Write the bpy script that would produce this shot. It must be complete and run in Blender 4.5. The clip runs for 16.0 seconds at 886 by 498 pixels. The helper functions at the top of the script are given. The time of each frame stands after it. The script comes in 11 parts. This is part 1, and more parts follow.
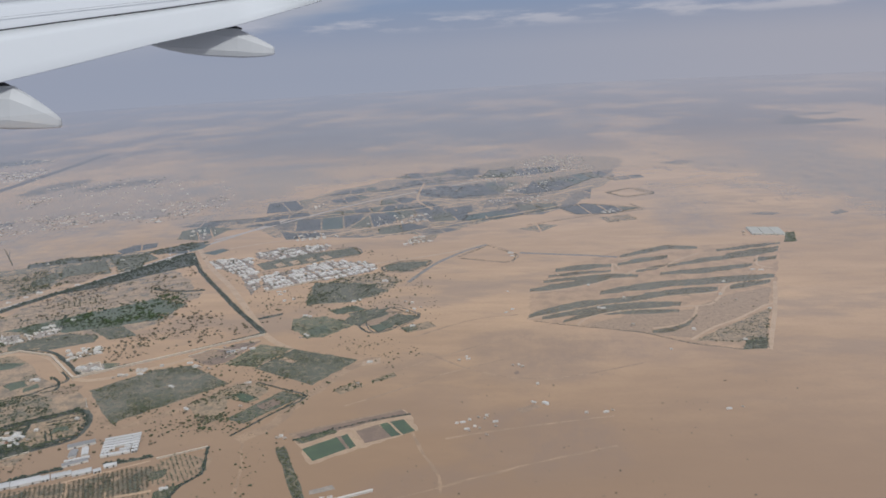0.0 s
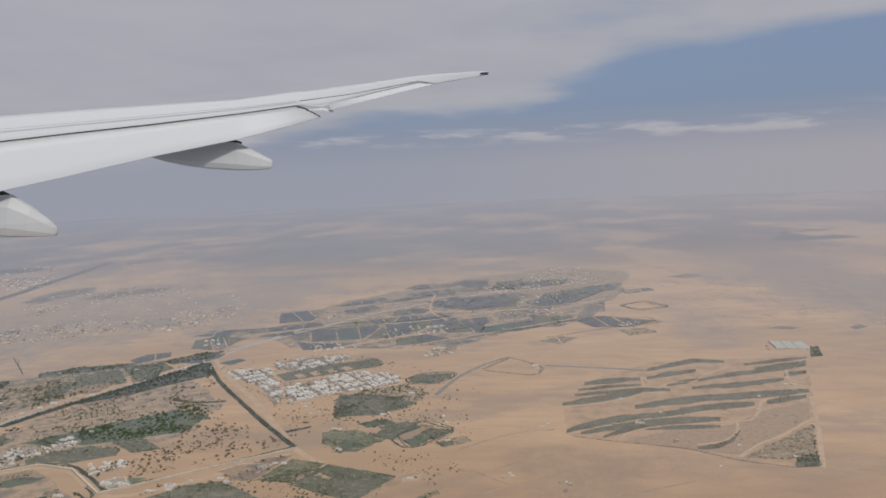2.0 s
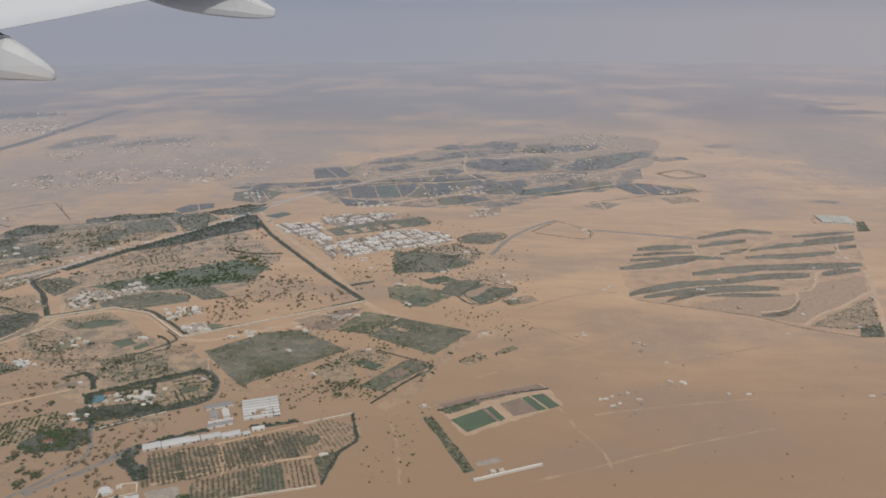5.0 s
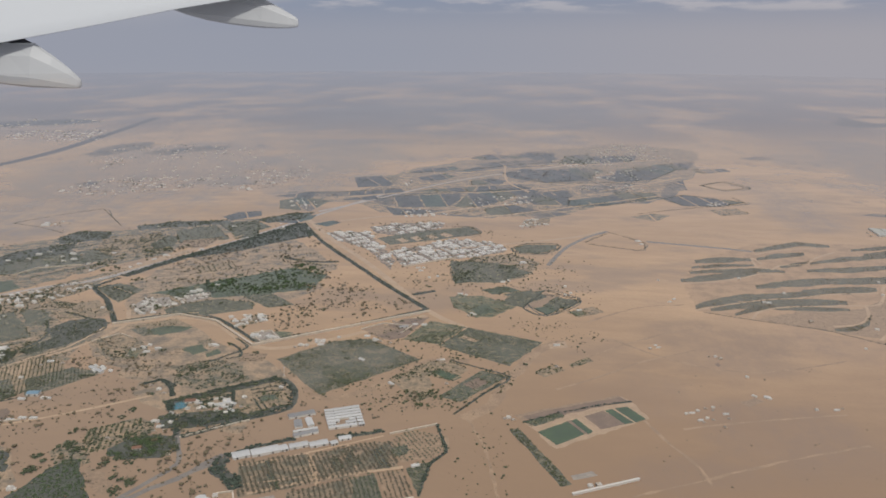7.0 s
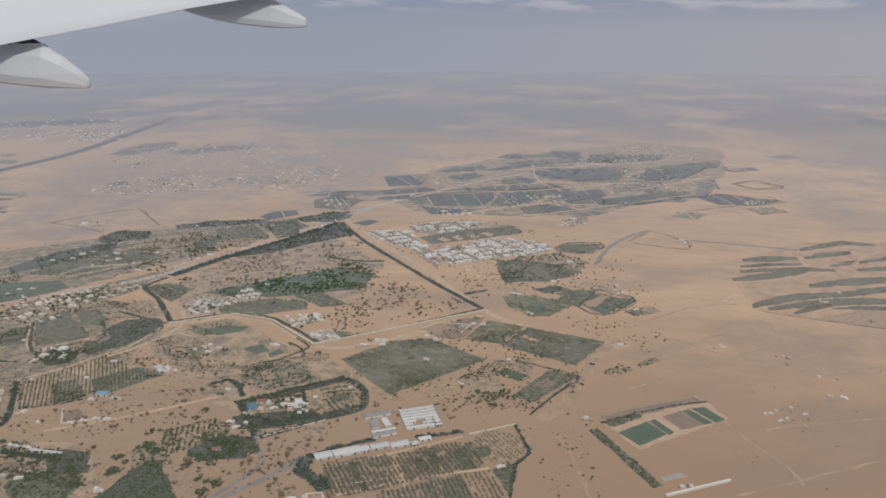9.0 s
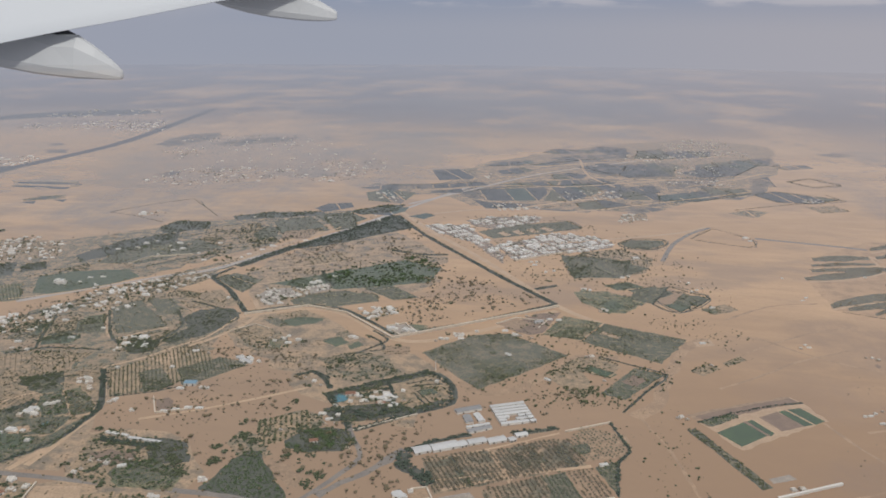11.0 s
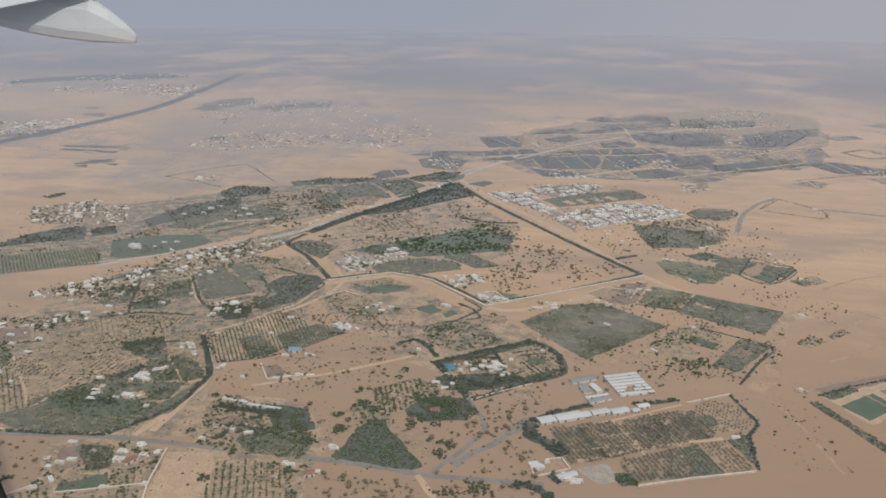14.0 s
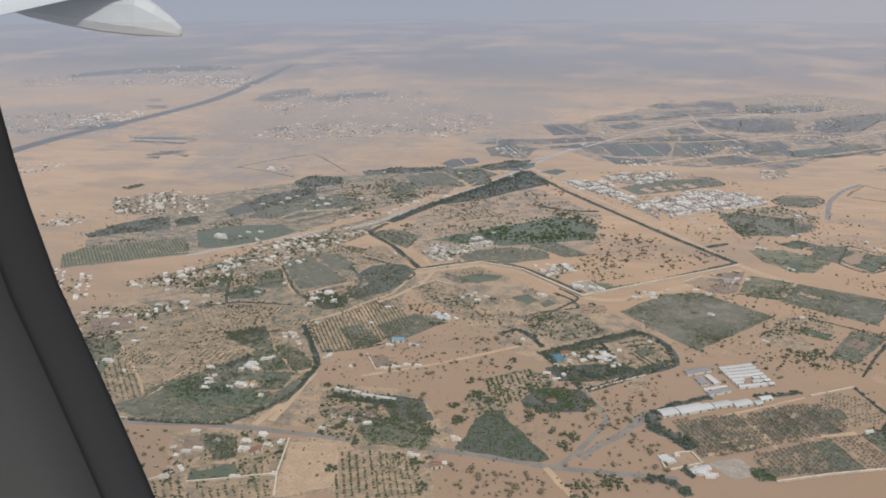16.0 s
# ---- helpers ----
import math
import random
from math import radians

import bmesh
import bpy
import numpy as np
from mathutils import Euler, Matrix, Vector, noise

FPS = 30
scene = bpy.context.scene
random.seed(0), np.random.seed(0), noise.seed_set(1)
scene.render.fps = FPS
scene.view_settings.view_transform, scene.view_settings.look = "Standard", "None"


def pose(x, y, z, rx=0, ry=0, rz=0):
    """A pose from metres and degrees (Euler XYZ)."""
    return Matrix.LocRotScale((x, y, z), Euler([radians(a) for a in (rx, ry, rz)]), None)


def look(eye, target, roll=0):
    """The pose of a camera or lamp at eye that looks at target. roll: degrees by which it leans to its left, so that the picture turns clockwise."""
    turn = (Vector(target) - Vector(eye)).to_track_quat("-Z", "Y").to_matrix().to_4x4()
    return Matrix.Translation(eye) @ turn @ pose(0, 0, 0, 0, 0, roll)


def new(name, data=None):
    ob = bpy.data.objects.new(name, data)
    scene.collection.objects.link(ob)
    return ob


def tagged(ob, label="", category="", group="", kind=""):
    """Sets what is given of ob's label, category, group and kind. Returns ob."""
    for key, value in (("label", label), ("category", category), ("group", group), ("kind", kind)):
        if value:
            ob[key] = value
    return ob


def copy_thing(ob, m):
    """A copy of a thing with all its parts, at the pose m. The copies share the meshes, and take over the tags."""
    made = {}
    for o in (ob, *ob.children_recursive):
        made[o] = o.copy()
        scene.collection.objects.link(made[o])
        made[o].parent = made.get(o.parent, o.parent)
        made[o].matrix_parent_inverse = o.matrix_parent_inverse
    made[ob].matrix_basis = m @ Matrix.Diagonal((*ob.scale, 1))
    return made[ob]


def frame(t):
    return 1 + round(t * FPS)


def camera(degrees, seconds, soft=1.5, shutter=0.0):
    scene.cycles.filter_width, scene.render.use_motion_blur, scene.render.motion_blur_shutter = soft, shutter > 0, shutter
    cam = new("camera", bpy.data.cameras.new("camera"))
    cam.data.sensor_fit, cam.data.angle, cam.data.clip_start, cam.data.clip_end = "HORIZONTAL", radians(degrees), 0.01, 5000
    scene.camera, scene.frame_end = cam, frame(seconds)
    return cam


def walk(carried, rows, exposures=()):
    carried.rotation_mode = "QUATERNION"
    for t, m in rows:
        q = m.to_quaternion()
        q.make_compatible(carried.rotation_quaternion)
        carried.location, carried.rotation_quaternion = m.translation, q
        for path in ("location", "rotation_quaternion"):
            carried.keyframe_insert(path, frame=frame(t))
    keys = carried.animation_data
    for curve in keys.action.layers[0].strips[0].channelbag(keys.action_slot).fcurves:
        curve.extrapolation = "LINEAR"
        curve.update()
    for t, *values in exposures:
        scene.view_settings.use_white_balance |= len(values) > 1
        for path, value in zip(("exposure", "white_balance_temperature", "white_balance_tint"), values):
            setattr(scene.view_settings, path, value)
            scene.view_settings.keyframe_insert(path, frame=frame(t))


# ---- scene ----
cam = camera(59.18, 16.0, soft=1.75)
PATH = [
    (0.0, (-0.00, -0.00, 180.00), (-49.80, 482.91, 60.34), -3.07),
    (0.5, (-8.35, -0.01, 180.04), (-54.57, 485.87, 71.49), -2.86),
    (1.0, (-16.75, -0.01, 180.04), (-59.00, 494.26, 117.48), -2.69),
    (1.5, (-25.22, -0.02, 180.01), (-65.48, 495.70, 128.65), -2.53),
    (2.0, (-33.75, -0.02, 179.96), (-73.51, 495.93, 130.50), -2.30),
    (2.5, (-42.32, -0.03, 179.87), (-83.69, 491.01, 95.17), -1.55),
    (3.0, (-50.94, -0.03, 179.75), (-90.79, 486.90, 73.40), -1.03),
    (3.5, (-59.61, -0.04, 179.60), (-97.31, 480.12, 45.35), -0.42),
    (4.0, (-68.32, -0.04, 179.43), (-104.89, 479.40, 42.34), -0.12),
    (6.5, (-112.30, -0.05, 178.16), (-152.37, 480.63, 46.51), 0.13),
    (7.0, (-121.15, -0.06, 177.83), (-166.97, 480.55, 47.75), 0.25),
    (7.5, (-130.02, -0.06, 177.47), (-176.02, 480.43, 47.02), 0.17),
    (8.0, (-138.90, -0.06, 177.10), (-185.59, 480.16, 45.91), 0.13),
    (10.5, (-183.27, -0.05, 174.88), (-236.72, 480.16, 46.27), 0.30),
    (11.0, (-192.11, -0.05, 174.38), (-253.00, 477.92, 40.81), 0.55),
    (11.5, (-200.93, -0.05, 173.86), (-263.76, 476.41, 35.87), 0.77),
    (12.0, (-209.72, -0.04, 173.32), (-272.50, 475.53, 32.27), 0.45),
    (12.5, (-218.49, -0.04, 172.76), (-280.43, 474.61, 28.28), 0.30),
    (13.0, (-227.22, -0.03, 172.18), (-289.48, 473.83, 25.29), 0.11),
    (13.5, (-235.92, -0.03, 171.59), (-297.26, 472.75, 20.87), 0.42),
    (14.0, (-244.58, -0.02, 170.98), (-307.75, 471.85, 18.19), 1.03),
    (14.5, (-253.19, -0.02, 170.36), (-342.44, 468.51, 20.32), 0.59),
    (15.0, (-261.76, -0.01, 169.72), (-352.84, 468.17, 19.71), 0.25),
    (15.5, (-270.27, -0.01, 169.07), (-358.62, 467.58, 15.58), 0.42),
    (16.0, (-278.73, 0.00, 168.41), (-364.74, 466.12, 9.24), -0.04),
]
EXPOSURE = [(0.0, -0.02, 6050, 10), (1.0, -0.04, 6350, 10), (2.5, -0.06, 6520, 10), (3.5, -0.06, 6600, 11), (8.0, -0.05, 6430, 10), (11.0, 0.02, 6380, 10), (13.0, 0.06, 6380, 9), (14.5, 0.07, 6380, 9), (16.0, 0.17, 6350, 9)]
walk(cam, [(t, look(eye, target, roll)) for t, eye, target, roll in PATH], EXPOSURE)

from mathutils import geometry

# ---- light ----
SUN_EL, SUN_AZ = radians(50), radians(152)  # azimuth clockwise from north (+y)
sun = new("sun", bpy.data.lights.new("sun", "SUN"))
sun.data.energy, sun.data.angle, sun.data.color = 2.05, radians(4.0), (1.0, 0.955, 0.89)
sun_from = Vector((math.sin(SUN_AZ) * math.cos(SUN_EL), math.cos(SUN_AZ) * math.cos(SUN_EL), math.sin(SUN_EL)))
sun.matrix_world = look(sun_from * 900, (0, 0, 0))


class Nodes:
    """A short way to write node trees."""

    def __init__(self, tree):
        self.tree = tree
        tree.nodes.clear()

    def add(self, kind, **given):
        node = self.tree.nodes.new("ShaderNode" + kind)
        if "operation" in given:
            node.operation = given["operation"]
        if "use_clamp" in given:
            node.use_clamp = given["use_clamp"]
        if "blend_type" in given:
            node.blend_type = given["blend_type"]
        if "interpolation_type" in given:
            node.interpolation_type = given["interpolation_type"]
        return node

    def put(self, socket, value):
        if isinstance(value, bpy.types.NodeSocket):
            self.tree.links.new(value, socket)
        else:
            socket.default_value = value

    def math(self, op, a, b=0.0, clamp=False):
        node = self.add("Math", operation=op, use_clamp=clamp)
        self.put(node.inputs[0], a)
        self.put(node.inputs[1], b)
        return node.outputs[0]

    def mix(self, fac, a, b, blend="MIX"):
        node = self.add("MixRGB", blend_type=blend)
        self.put(node.inputs[0], fac)
        for socket, value in zip(node.inputs[1:], (a, b)):
            self.put(socket, (*value, 1) if isinstance(value, tuple) and len(value) == 3 else value)
        return node.outputs[0]

    def noise(self, vector, scale, detail=4.0, rough=0.55, lacun=2.0):
        node = self.add("TexNoise")
        self.put(node.inputs["Vector"], vector)
        node.inputs["Scale"].default_value, node.inputs["Detail"].default_value = scale, detail
        node.inputs["Roughness"].default_value = rough
        return node.outputs["Fac"]

    def span(self, value, a, b, c=0.0, d=1.0, smooth=True):
        node = self.add("MapRange", interpolation_type="SMOOTHSTEP" if smooth else "LINEAR")
        for socket, v in zip(node.inputs, (value, a, b, c, d)):
            self.put(socket, v)
        return node.outputs[0]

    def stretched(self, vector, sx, sy, sz, turn=0.0):
        node = self.add("Mapping")
        self.put(node.inputs["Vector"], vector)
        node.inputs["Scale"].default_value = (sx, sy, sz)
        node.inputs["Rotation"].default_value = (0, 0, turn)
        return node.outputs[0]


def make_world():
    world = bpy.data.worlds.new("sky")
    scene.world = world
    world.use_nodes = True
    n = Nodes(world.node_tree)
    way = n.add("TexCoord").outputs["Generated"]
    split = n.add("SeparateXYZ")
    n.put(split.inputs[0], way)
    up = split.outputs[2]
    sky = n.add("TexSky")
    sky.sky_type, sky.sun_disc, sky.sun_elevation, sky.sun_rotation = "NISHITA", False, SUN_EL, SUN_AZ
    sky.dust_density, sky.air_density = 3.0, 1.0
    clear = n.mix(1.0, sky.outputs[0], (0.085, 0.085, 0.085), "MULTIPLY")
    # clouds lie in a flat layer: project the direction on a plane overhead
    high = n.math("MAXIMUM", up, 0.03)
    scale = n.add("VectorMath", operation="SCALE")
    n.put(scale.inputs[0], way)
    n.put(scale.inputs["Scale"], n.math("DIVIDE", 1.0, n.math("ADD", high, 0.10)))
    flat = n.stretched(scale.outputs[0], 1.0, 1.0, 0.0)
    warp = n.noise(n.stretched(flat, 1.0, 0.8, 0.0, 0.5), 0.30, 4, 0.5)
    wisp = n.noise(n.stretched(flat, 0.8, 1.2, 0.0, 0.3), 1.1, 5, 0.6)
    # the cloud deck thins out towards the north-east
    deck = n.math("SUBTRACT", n.math("SUBTRACT", up, 0.085), n.math("MULTIPLY", split.outputs[0], 0.18))
    deck = n.math("MAXIMUM", n.math("MINIMUM", n.math("MULTIPLY", deck, 3.0), 0.12), -0.12)
    cloud = n.span(n.math("ADD", n.math("ADD", warp, deck), n.math("MULTIPLY", wisp, 0.14)), 0.52, 0.64)
    shade = n.noise(flat, 1.2, 4, 0.5)
    grey = n.mix(shade, (0.36, 0.365, 0.41), (0.49, 0.48, 0.50))
    seen = n.mix(n.math("MULTIPLY", cloud, 0.88), n.mix(0.72, clear, (0.22, 0.29, 0.45)), grey)
    # the hazy sky overhead is far brighter than the low sky
    seen = n.mix(n.span(up, 0.40, 0.85, 0.0, 0.75), seen, (0.98, 0.97, 0.98))
    # a low row of small heaped clouds
    heap = n.noise(n.stretched(way, 9.0, 9.0, 60.0), 1.0, 6, 0.6)
    band = n.math("MULTIPLY", n.span(up, 0.028, 0.037), n.span(up, 0.044, 0.056, 1.0, 0.0))
    puff = n.math("MULTIPLY", n.span(heap, 0.45, 0.62), band)
    seen = n.mix(n.math("MULTIPLY", puff, 0.75), seen, (0.60, 0.57, 0.58))
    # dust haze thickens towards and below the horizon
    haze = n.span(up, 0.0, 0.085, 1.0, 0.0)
    # below the horizon this tone stands behind the fading land as its haze
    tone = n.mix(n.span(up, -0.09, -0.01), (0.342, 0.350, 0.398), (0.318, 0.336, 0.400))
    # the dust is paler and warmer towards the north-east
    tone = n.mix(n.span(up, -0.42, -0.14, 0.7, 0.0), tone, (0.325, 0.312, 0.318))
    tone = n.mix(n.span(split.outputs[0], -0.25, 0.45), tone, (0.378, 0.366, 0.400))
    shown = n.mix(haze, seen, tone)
    back = n.add("Background")
    n.put(back.inputs[0], shown)
    back.inputs[1].default_value = 1.0
    n.put(n.add("OutputWorld").inputs[0], back.outputs[0])


make_world()

# ---- materials ----
MID = (-140.0, 0.0)  # below the middle of the flight
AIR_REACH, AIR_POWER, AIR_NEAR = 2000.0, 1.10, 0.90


def material(name, colour, rough=0.9, bump=0.0, bump_scale=1.0, metal=0.0, air=True):
    """colour(n, place) gives the base colour; air: imitates haze, turning the land see-through with its distance so the
    sky's haze tone shows.
    """
    mat = bpy.data.materials.new(name)
    mat.use_nodes = True
    n = Nodes(mat.node_tree)
    place = n.add("NewGeometry").outputs["Position"]
    surface = n.add("BsdfPrincipled")
    n.put(surface.inputs["Base Color"], colour(n, place))
    surface.inputs["Roughness"].default_value, surface.inputs["Metallic"].default_value = rough, metal
    surface.inputs["Specular IOR Level"].default_value = 0.2 if air else 0.5
    if bump:
        relief = n.add("Bump")
        relief.inputs["Strength"].default_value, relief.inputs["Distance"].default_value = bump, 0.6
        n.put(relief.inputs["Height"], n.noise(place, bump_scale, 6, 0.6))
        n.put(surface.inputs["Normal"], relief.outputs[0])
    shader = surface.outputs[0]
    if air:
        # imitated haze: surfaces turn transparent with distance from the middle of the flight
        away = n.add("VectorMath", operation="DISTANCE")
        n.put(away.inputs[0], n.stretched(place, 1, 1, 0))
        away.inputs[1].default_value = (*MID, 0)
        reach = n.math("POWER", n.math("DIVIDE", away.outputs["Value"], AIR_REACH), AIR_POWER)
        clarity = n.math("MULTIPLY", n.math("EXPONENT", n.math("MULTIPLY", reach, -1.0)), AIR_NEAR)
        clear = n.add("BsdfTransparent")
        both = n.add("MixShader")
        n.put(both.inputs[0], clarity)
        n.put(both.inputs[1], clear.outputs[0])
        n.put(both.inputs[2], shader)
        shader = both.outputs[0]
    n.put(n.add("OutputMaterial").inputs[0], shader)
    return mat


# broad stony tracts and painted cloud shadows of the desert: centre, reach across and along, strength, colour
TRACTS = [
    (-616.0, 1036.7, 203, 458, 0.65, (0.19, 0.175, 0.16)),
    (-407.0, 1127.4, 130, 310, 0.7, (0.2, 0.18, 0.16)),
    (-986.7, 935.5, 144, 194, 0.8, (0.2, 0.185, 0.165)),
    (-1212.3, 1498.3, 339, 307, 0.5, (0.19, 0.18, 0.175)),
    (433.6, 1101.7, 142, 521, 0.85, (0.2, 0.175, 0.155)),
    (180.4, 895.8, 49, 156, 0.55, (0.23, 0.185, 0.15)),
    (-219.1, 1973.1, 553, 548, 0.8, (0.16, 0.155, 0.16)),
    # brown patches from here on paint soft cloud shadows into the sand
    (71.0, 471.1, 49, 45, 0.65, (0.26, 0.17, 0.105)),
    (-49.4, 379.0, 38, 29, 0.3, (0.26, 0.17, 0.105)),
    (7.9, 337.6, 42, 44, 0.65, (0.235, 0.15, 0.088)),
    (-37.6, 303.8, 41, 20, 0.55, (0.235, 0.15, 0.088)),
    (12.5, 429.8, 46, 27, 0.55, (0.25, 0.165, 0.1)),
    (20.0, 467.3, 54, 41, 0.6, (0.24, 0.155, 0.09)),
    (-780.1, 858.2, 28, 33, 0.6, (0.2, 0.175, 0.15)),
    (-793.3, 773.2, 21, 25, 0.5, (0.2, 0.175, 0.15)),
]


def sand_colour(n, place):
    broad = n.noise(n.stretched(place, 1, 2.2, 1, 0.5), 0.0032, 5, 0.55)
    streak = n.noise(n.stretched(place, 1, 3.5, 1, -0.6), 0.022, 5, 0.6)
    fine = n.noise(place, 0.35, 6, 0.7)
    base = n.mix(n.span(broad, 0.36, 0.64), (0.398, 0.246, 0.120), (0.53, 0.338, 0.172))
    base = n.mix(n.math("MULTIPLY", n.span(streak, 0.35, 0.7), 0.4), base, (0.31, 0.195, 0.104))
    base = n.mix(n.math("MULTIPLY", n.span(fine, 0.45, 0.75), 0.35), base, (0.28, 0.18, 0.10))
    # grey-brown noise patches, part of the cloud-shadow mottling painted on the sand
    stony = n.noise(n.stretched(place, 1, 2.0, 1, 0.9), 0.009, 6, 0.62)
    base = n.mix(n.math("MULTIPLY", n.span(stony, 0.48, 0.66), 0.6), base, (0.25, 0.172, 0.11))
    where = n.add("SeparateXYZ")
    n.put(where.inputs[0], place)
    # browner sand in the south, darkened to paint in the cabin window's edge shading
    south = n.span(n.math("ADD", where.outputs[1], n.math("MULTIPLY", n.noise(place, 0.006, 4, 0.6), 260.0)), 420, 700, 0.9, 0.0)
    base = n.mix(south, base, n.mix(n.span(where.outputs[0], -230, -40), (0.262, 0.167, 0.092), (0.258, 0.151, 0.067)))
    # far from the farms: grey gravel, with haze paling and bluing painted into its colour
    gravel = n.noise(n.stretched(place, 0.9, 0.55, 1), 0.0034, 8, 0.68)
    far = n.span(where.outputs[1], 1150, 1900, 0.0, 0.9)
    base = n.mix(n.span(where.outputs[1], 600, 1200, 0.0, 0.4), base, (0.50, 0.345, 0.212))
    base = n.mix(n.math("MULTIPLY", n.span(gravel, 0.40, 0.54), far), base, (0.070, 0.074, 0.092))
    # broad stony tracts and brown painted cloud shadows, with ragged edges
    ragged_edge = n.noise(place, 0.006, 6, 0.65)
    speckle = n.span(n.noise(n.stretched(place, 1, 0.5, 1), 0.05, 6, 0.8), 0.40, 0.62)
    for cx, cy, wide, deep, amount, tint in TRACTS:
        shift = n.add("VectorMath", operation="SUBTRACT")
        n.put(shift.inputs[0], place)
        shift.inputs[1].default_value = (cx, cy, 0)
        size = n.add("VectorMath", operation="LENGTH")
        n.put(size.inputs[0], n.stretched(shift.outputs[0], 1 / wide, 1 / deep, 0))
        held = n.span(n.math("ADD", size.outputs["Value"], n.math("MULTIPLY", n.math("SUBTRACT", ragged_edge, 0.5), 2.6)), 0.45, 1.15, amount, 0.0)
        base = n.mix(n.math("MULTIPLY", held, n.math("ADD", n.math("MULTIPLY", speckle, 0.5), 0.6), True), base, tint)
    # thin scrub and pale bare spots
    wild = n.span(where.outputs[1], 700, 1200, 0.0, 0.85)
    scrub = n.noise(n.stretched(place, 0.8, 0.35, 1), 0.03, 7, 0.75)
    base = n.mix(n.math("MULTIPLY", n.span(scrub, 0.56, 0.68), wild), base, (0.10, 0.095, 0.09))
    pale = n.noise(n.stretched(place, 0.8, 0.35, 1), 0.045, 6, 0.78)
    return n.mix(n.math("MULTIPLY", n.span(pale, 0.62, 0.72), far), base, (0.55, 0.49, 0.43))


def mottled(dark, light, low=0.4, high=0.62, scale=0.16, fine=1.1, grain=0.45):
    def colour(n, place):
        patch = n.noise(place, scale, 6, 0.65)
        base = n.mix(n.span(patch, low, high), dark, light)
        speck = n.span(n.noise(place, fine, 5, 0.75), 0.42, 0.66)
        return n.mix(n.math("MULTIPLY", speck, grain), base, tuple(c * 0.5 for c in dark))
    return colour


def flecked(dark, light, *rest):
    """Mottled soil with small pale bare flecks."""
    under = mottled(dark, light, *rest)

    def colour(n, place):
        bare = n.span(n.noise(place, rest[3] * 1.5, 4, 0.8), 0.56, 0.66)
        return n.mix(n.math("MULTIPLY", bare, 0.55), under(n, place), tuple(min(0.5, c * 1.45) for c in light))
    return colour


def leafy(colour, other):
    def made(n, place):
        island = n.add("NewGeometry").outputs["Random Per Island"]
        return n.mix(n.noise(place, 1.3, 3, 0.6), n.mix(island, colour, other), tuple(c * 0.6 for c in colour))
    return made


def painted(colour, spread=0.25):
    def made(n, place):
        one = n.add("ObjectInfo").outputs["Random"]
        base = n.mix(one, colour, tuple(c * (1 - spread) for c in colour))
        return n.mix(n.math("MULTIPLY", n.span(n.noise(place, 0.9, 6, 0.7), 0.45, 0.75), 0.45), base, tuple(c * 0.55 for c in colour))
    return made


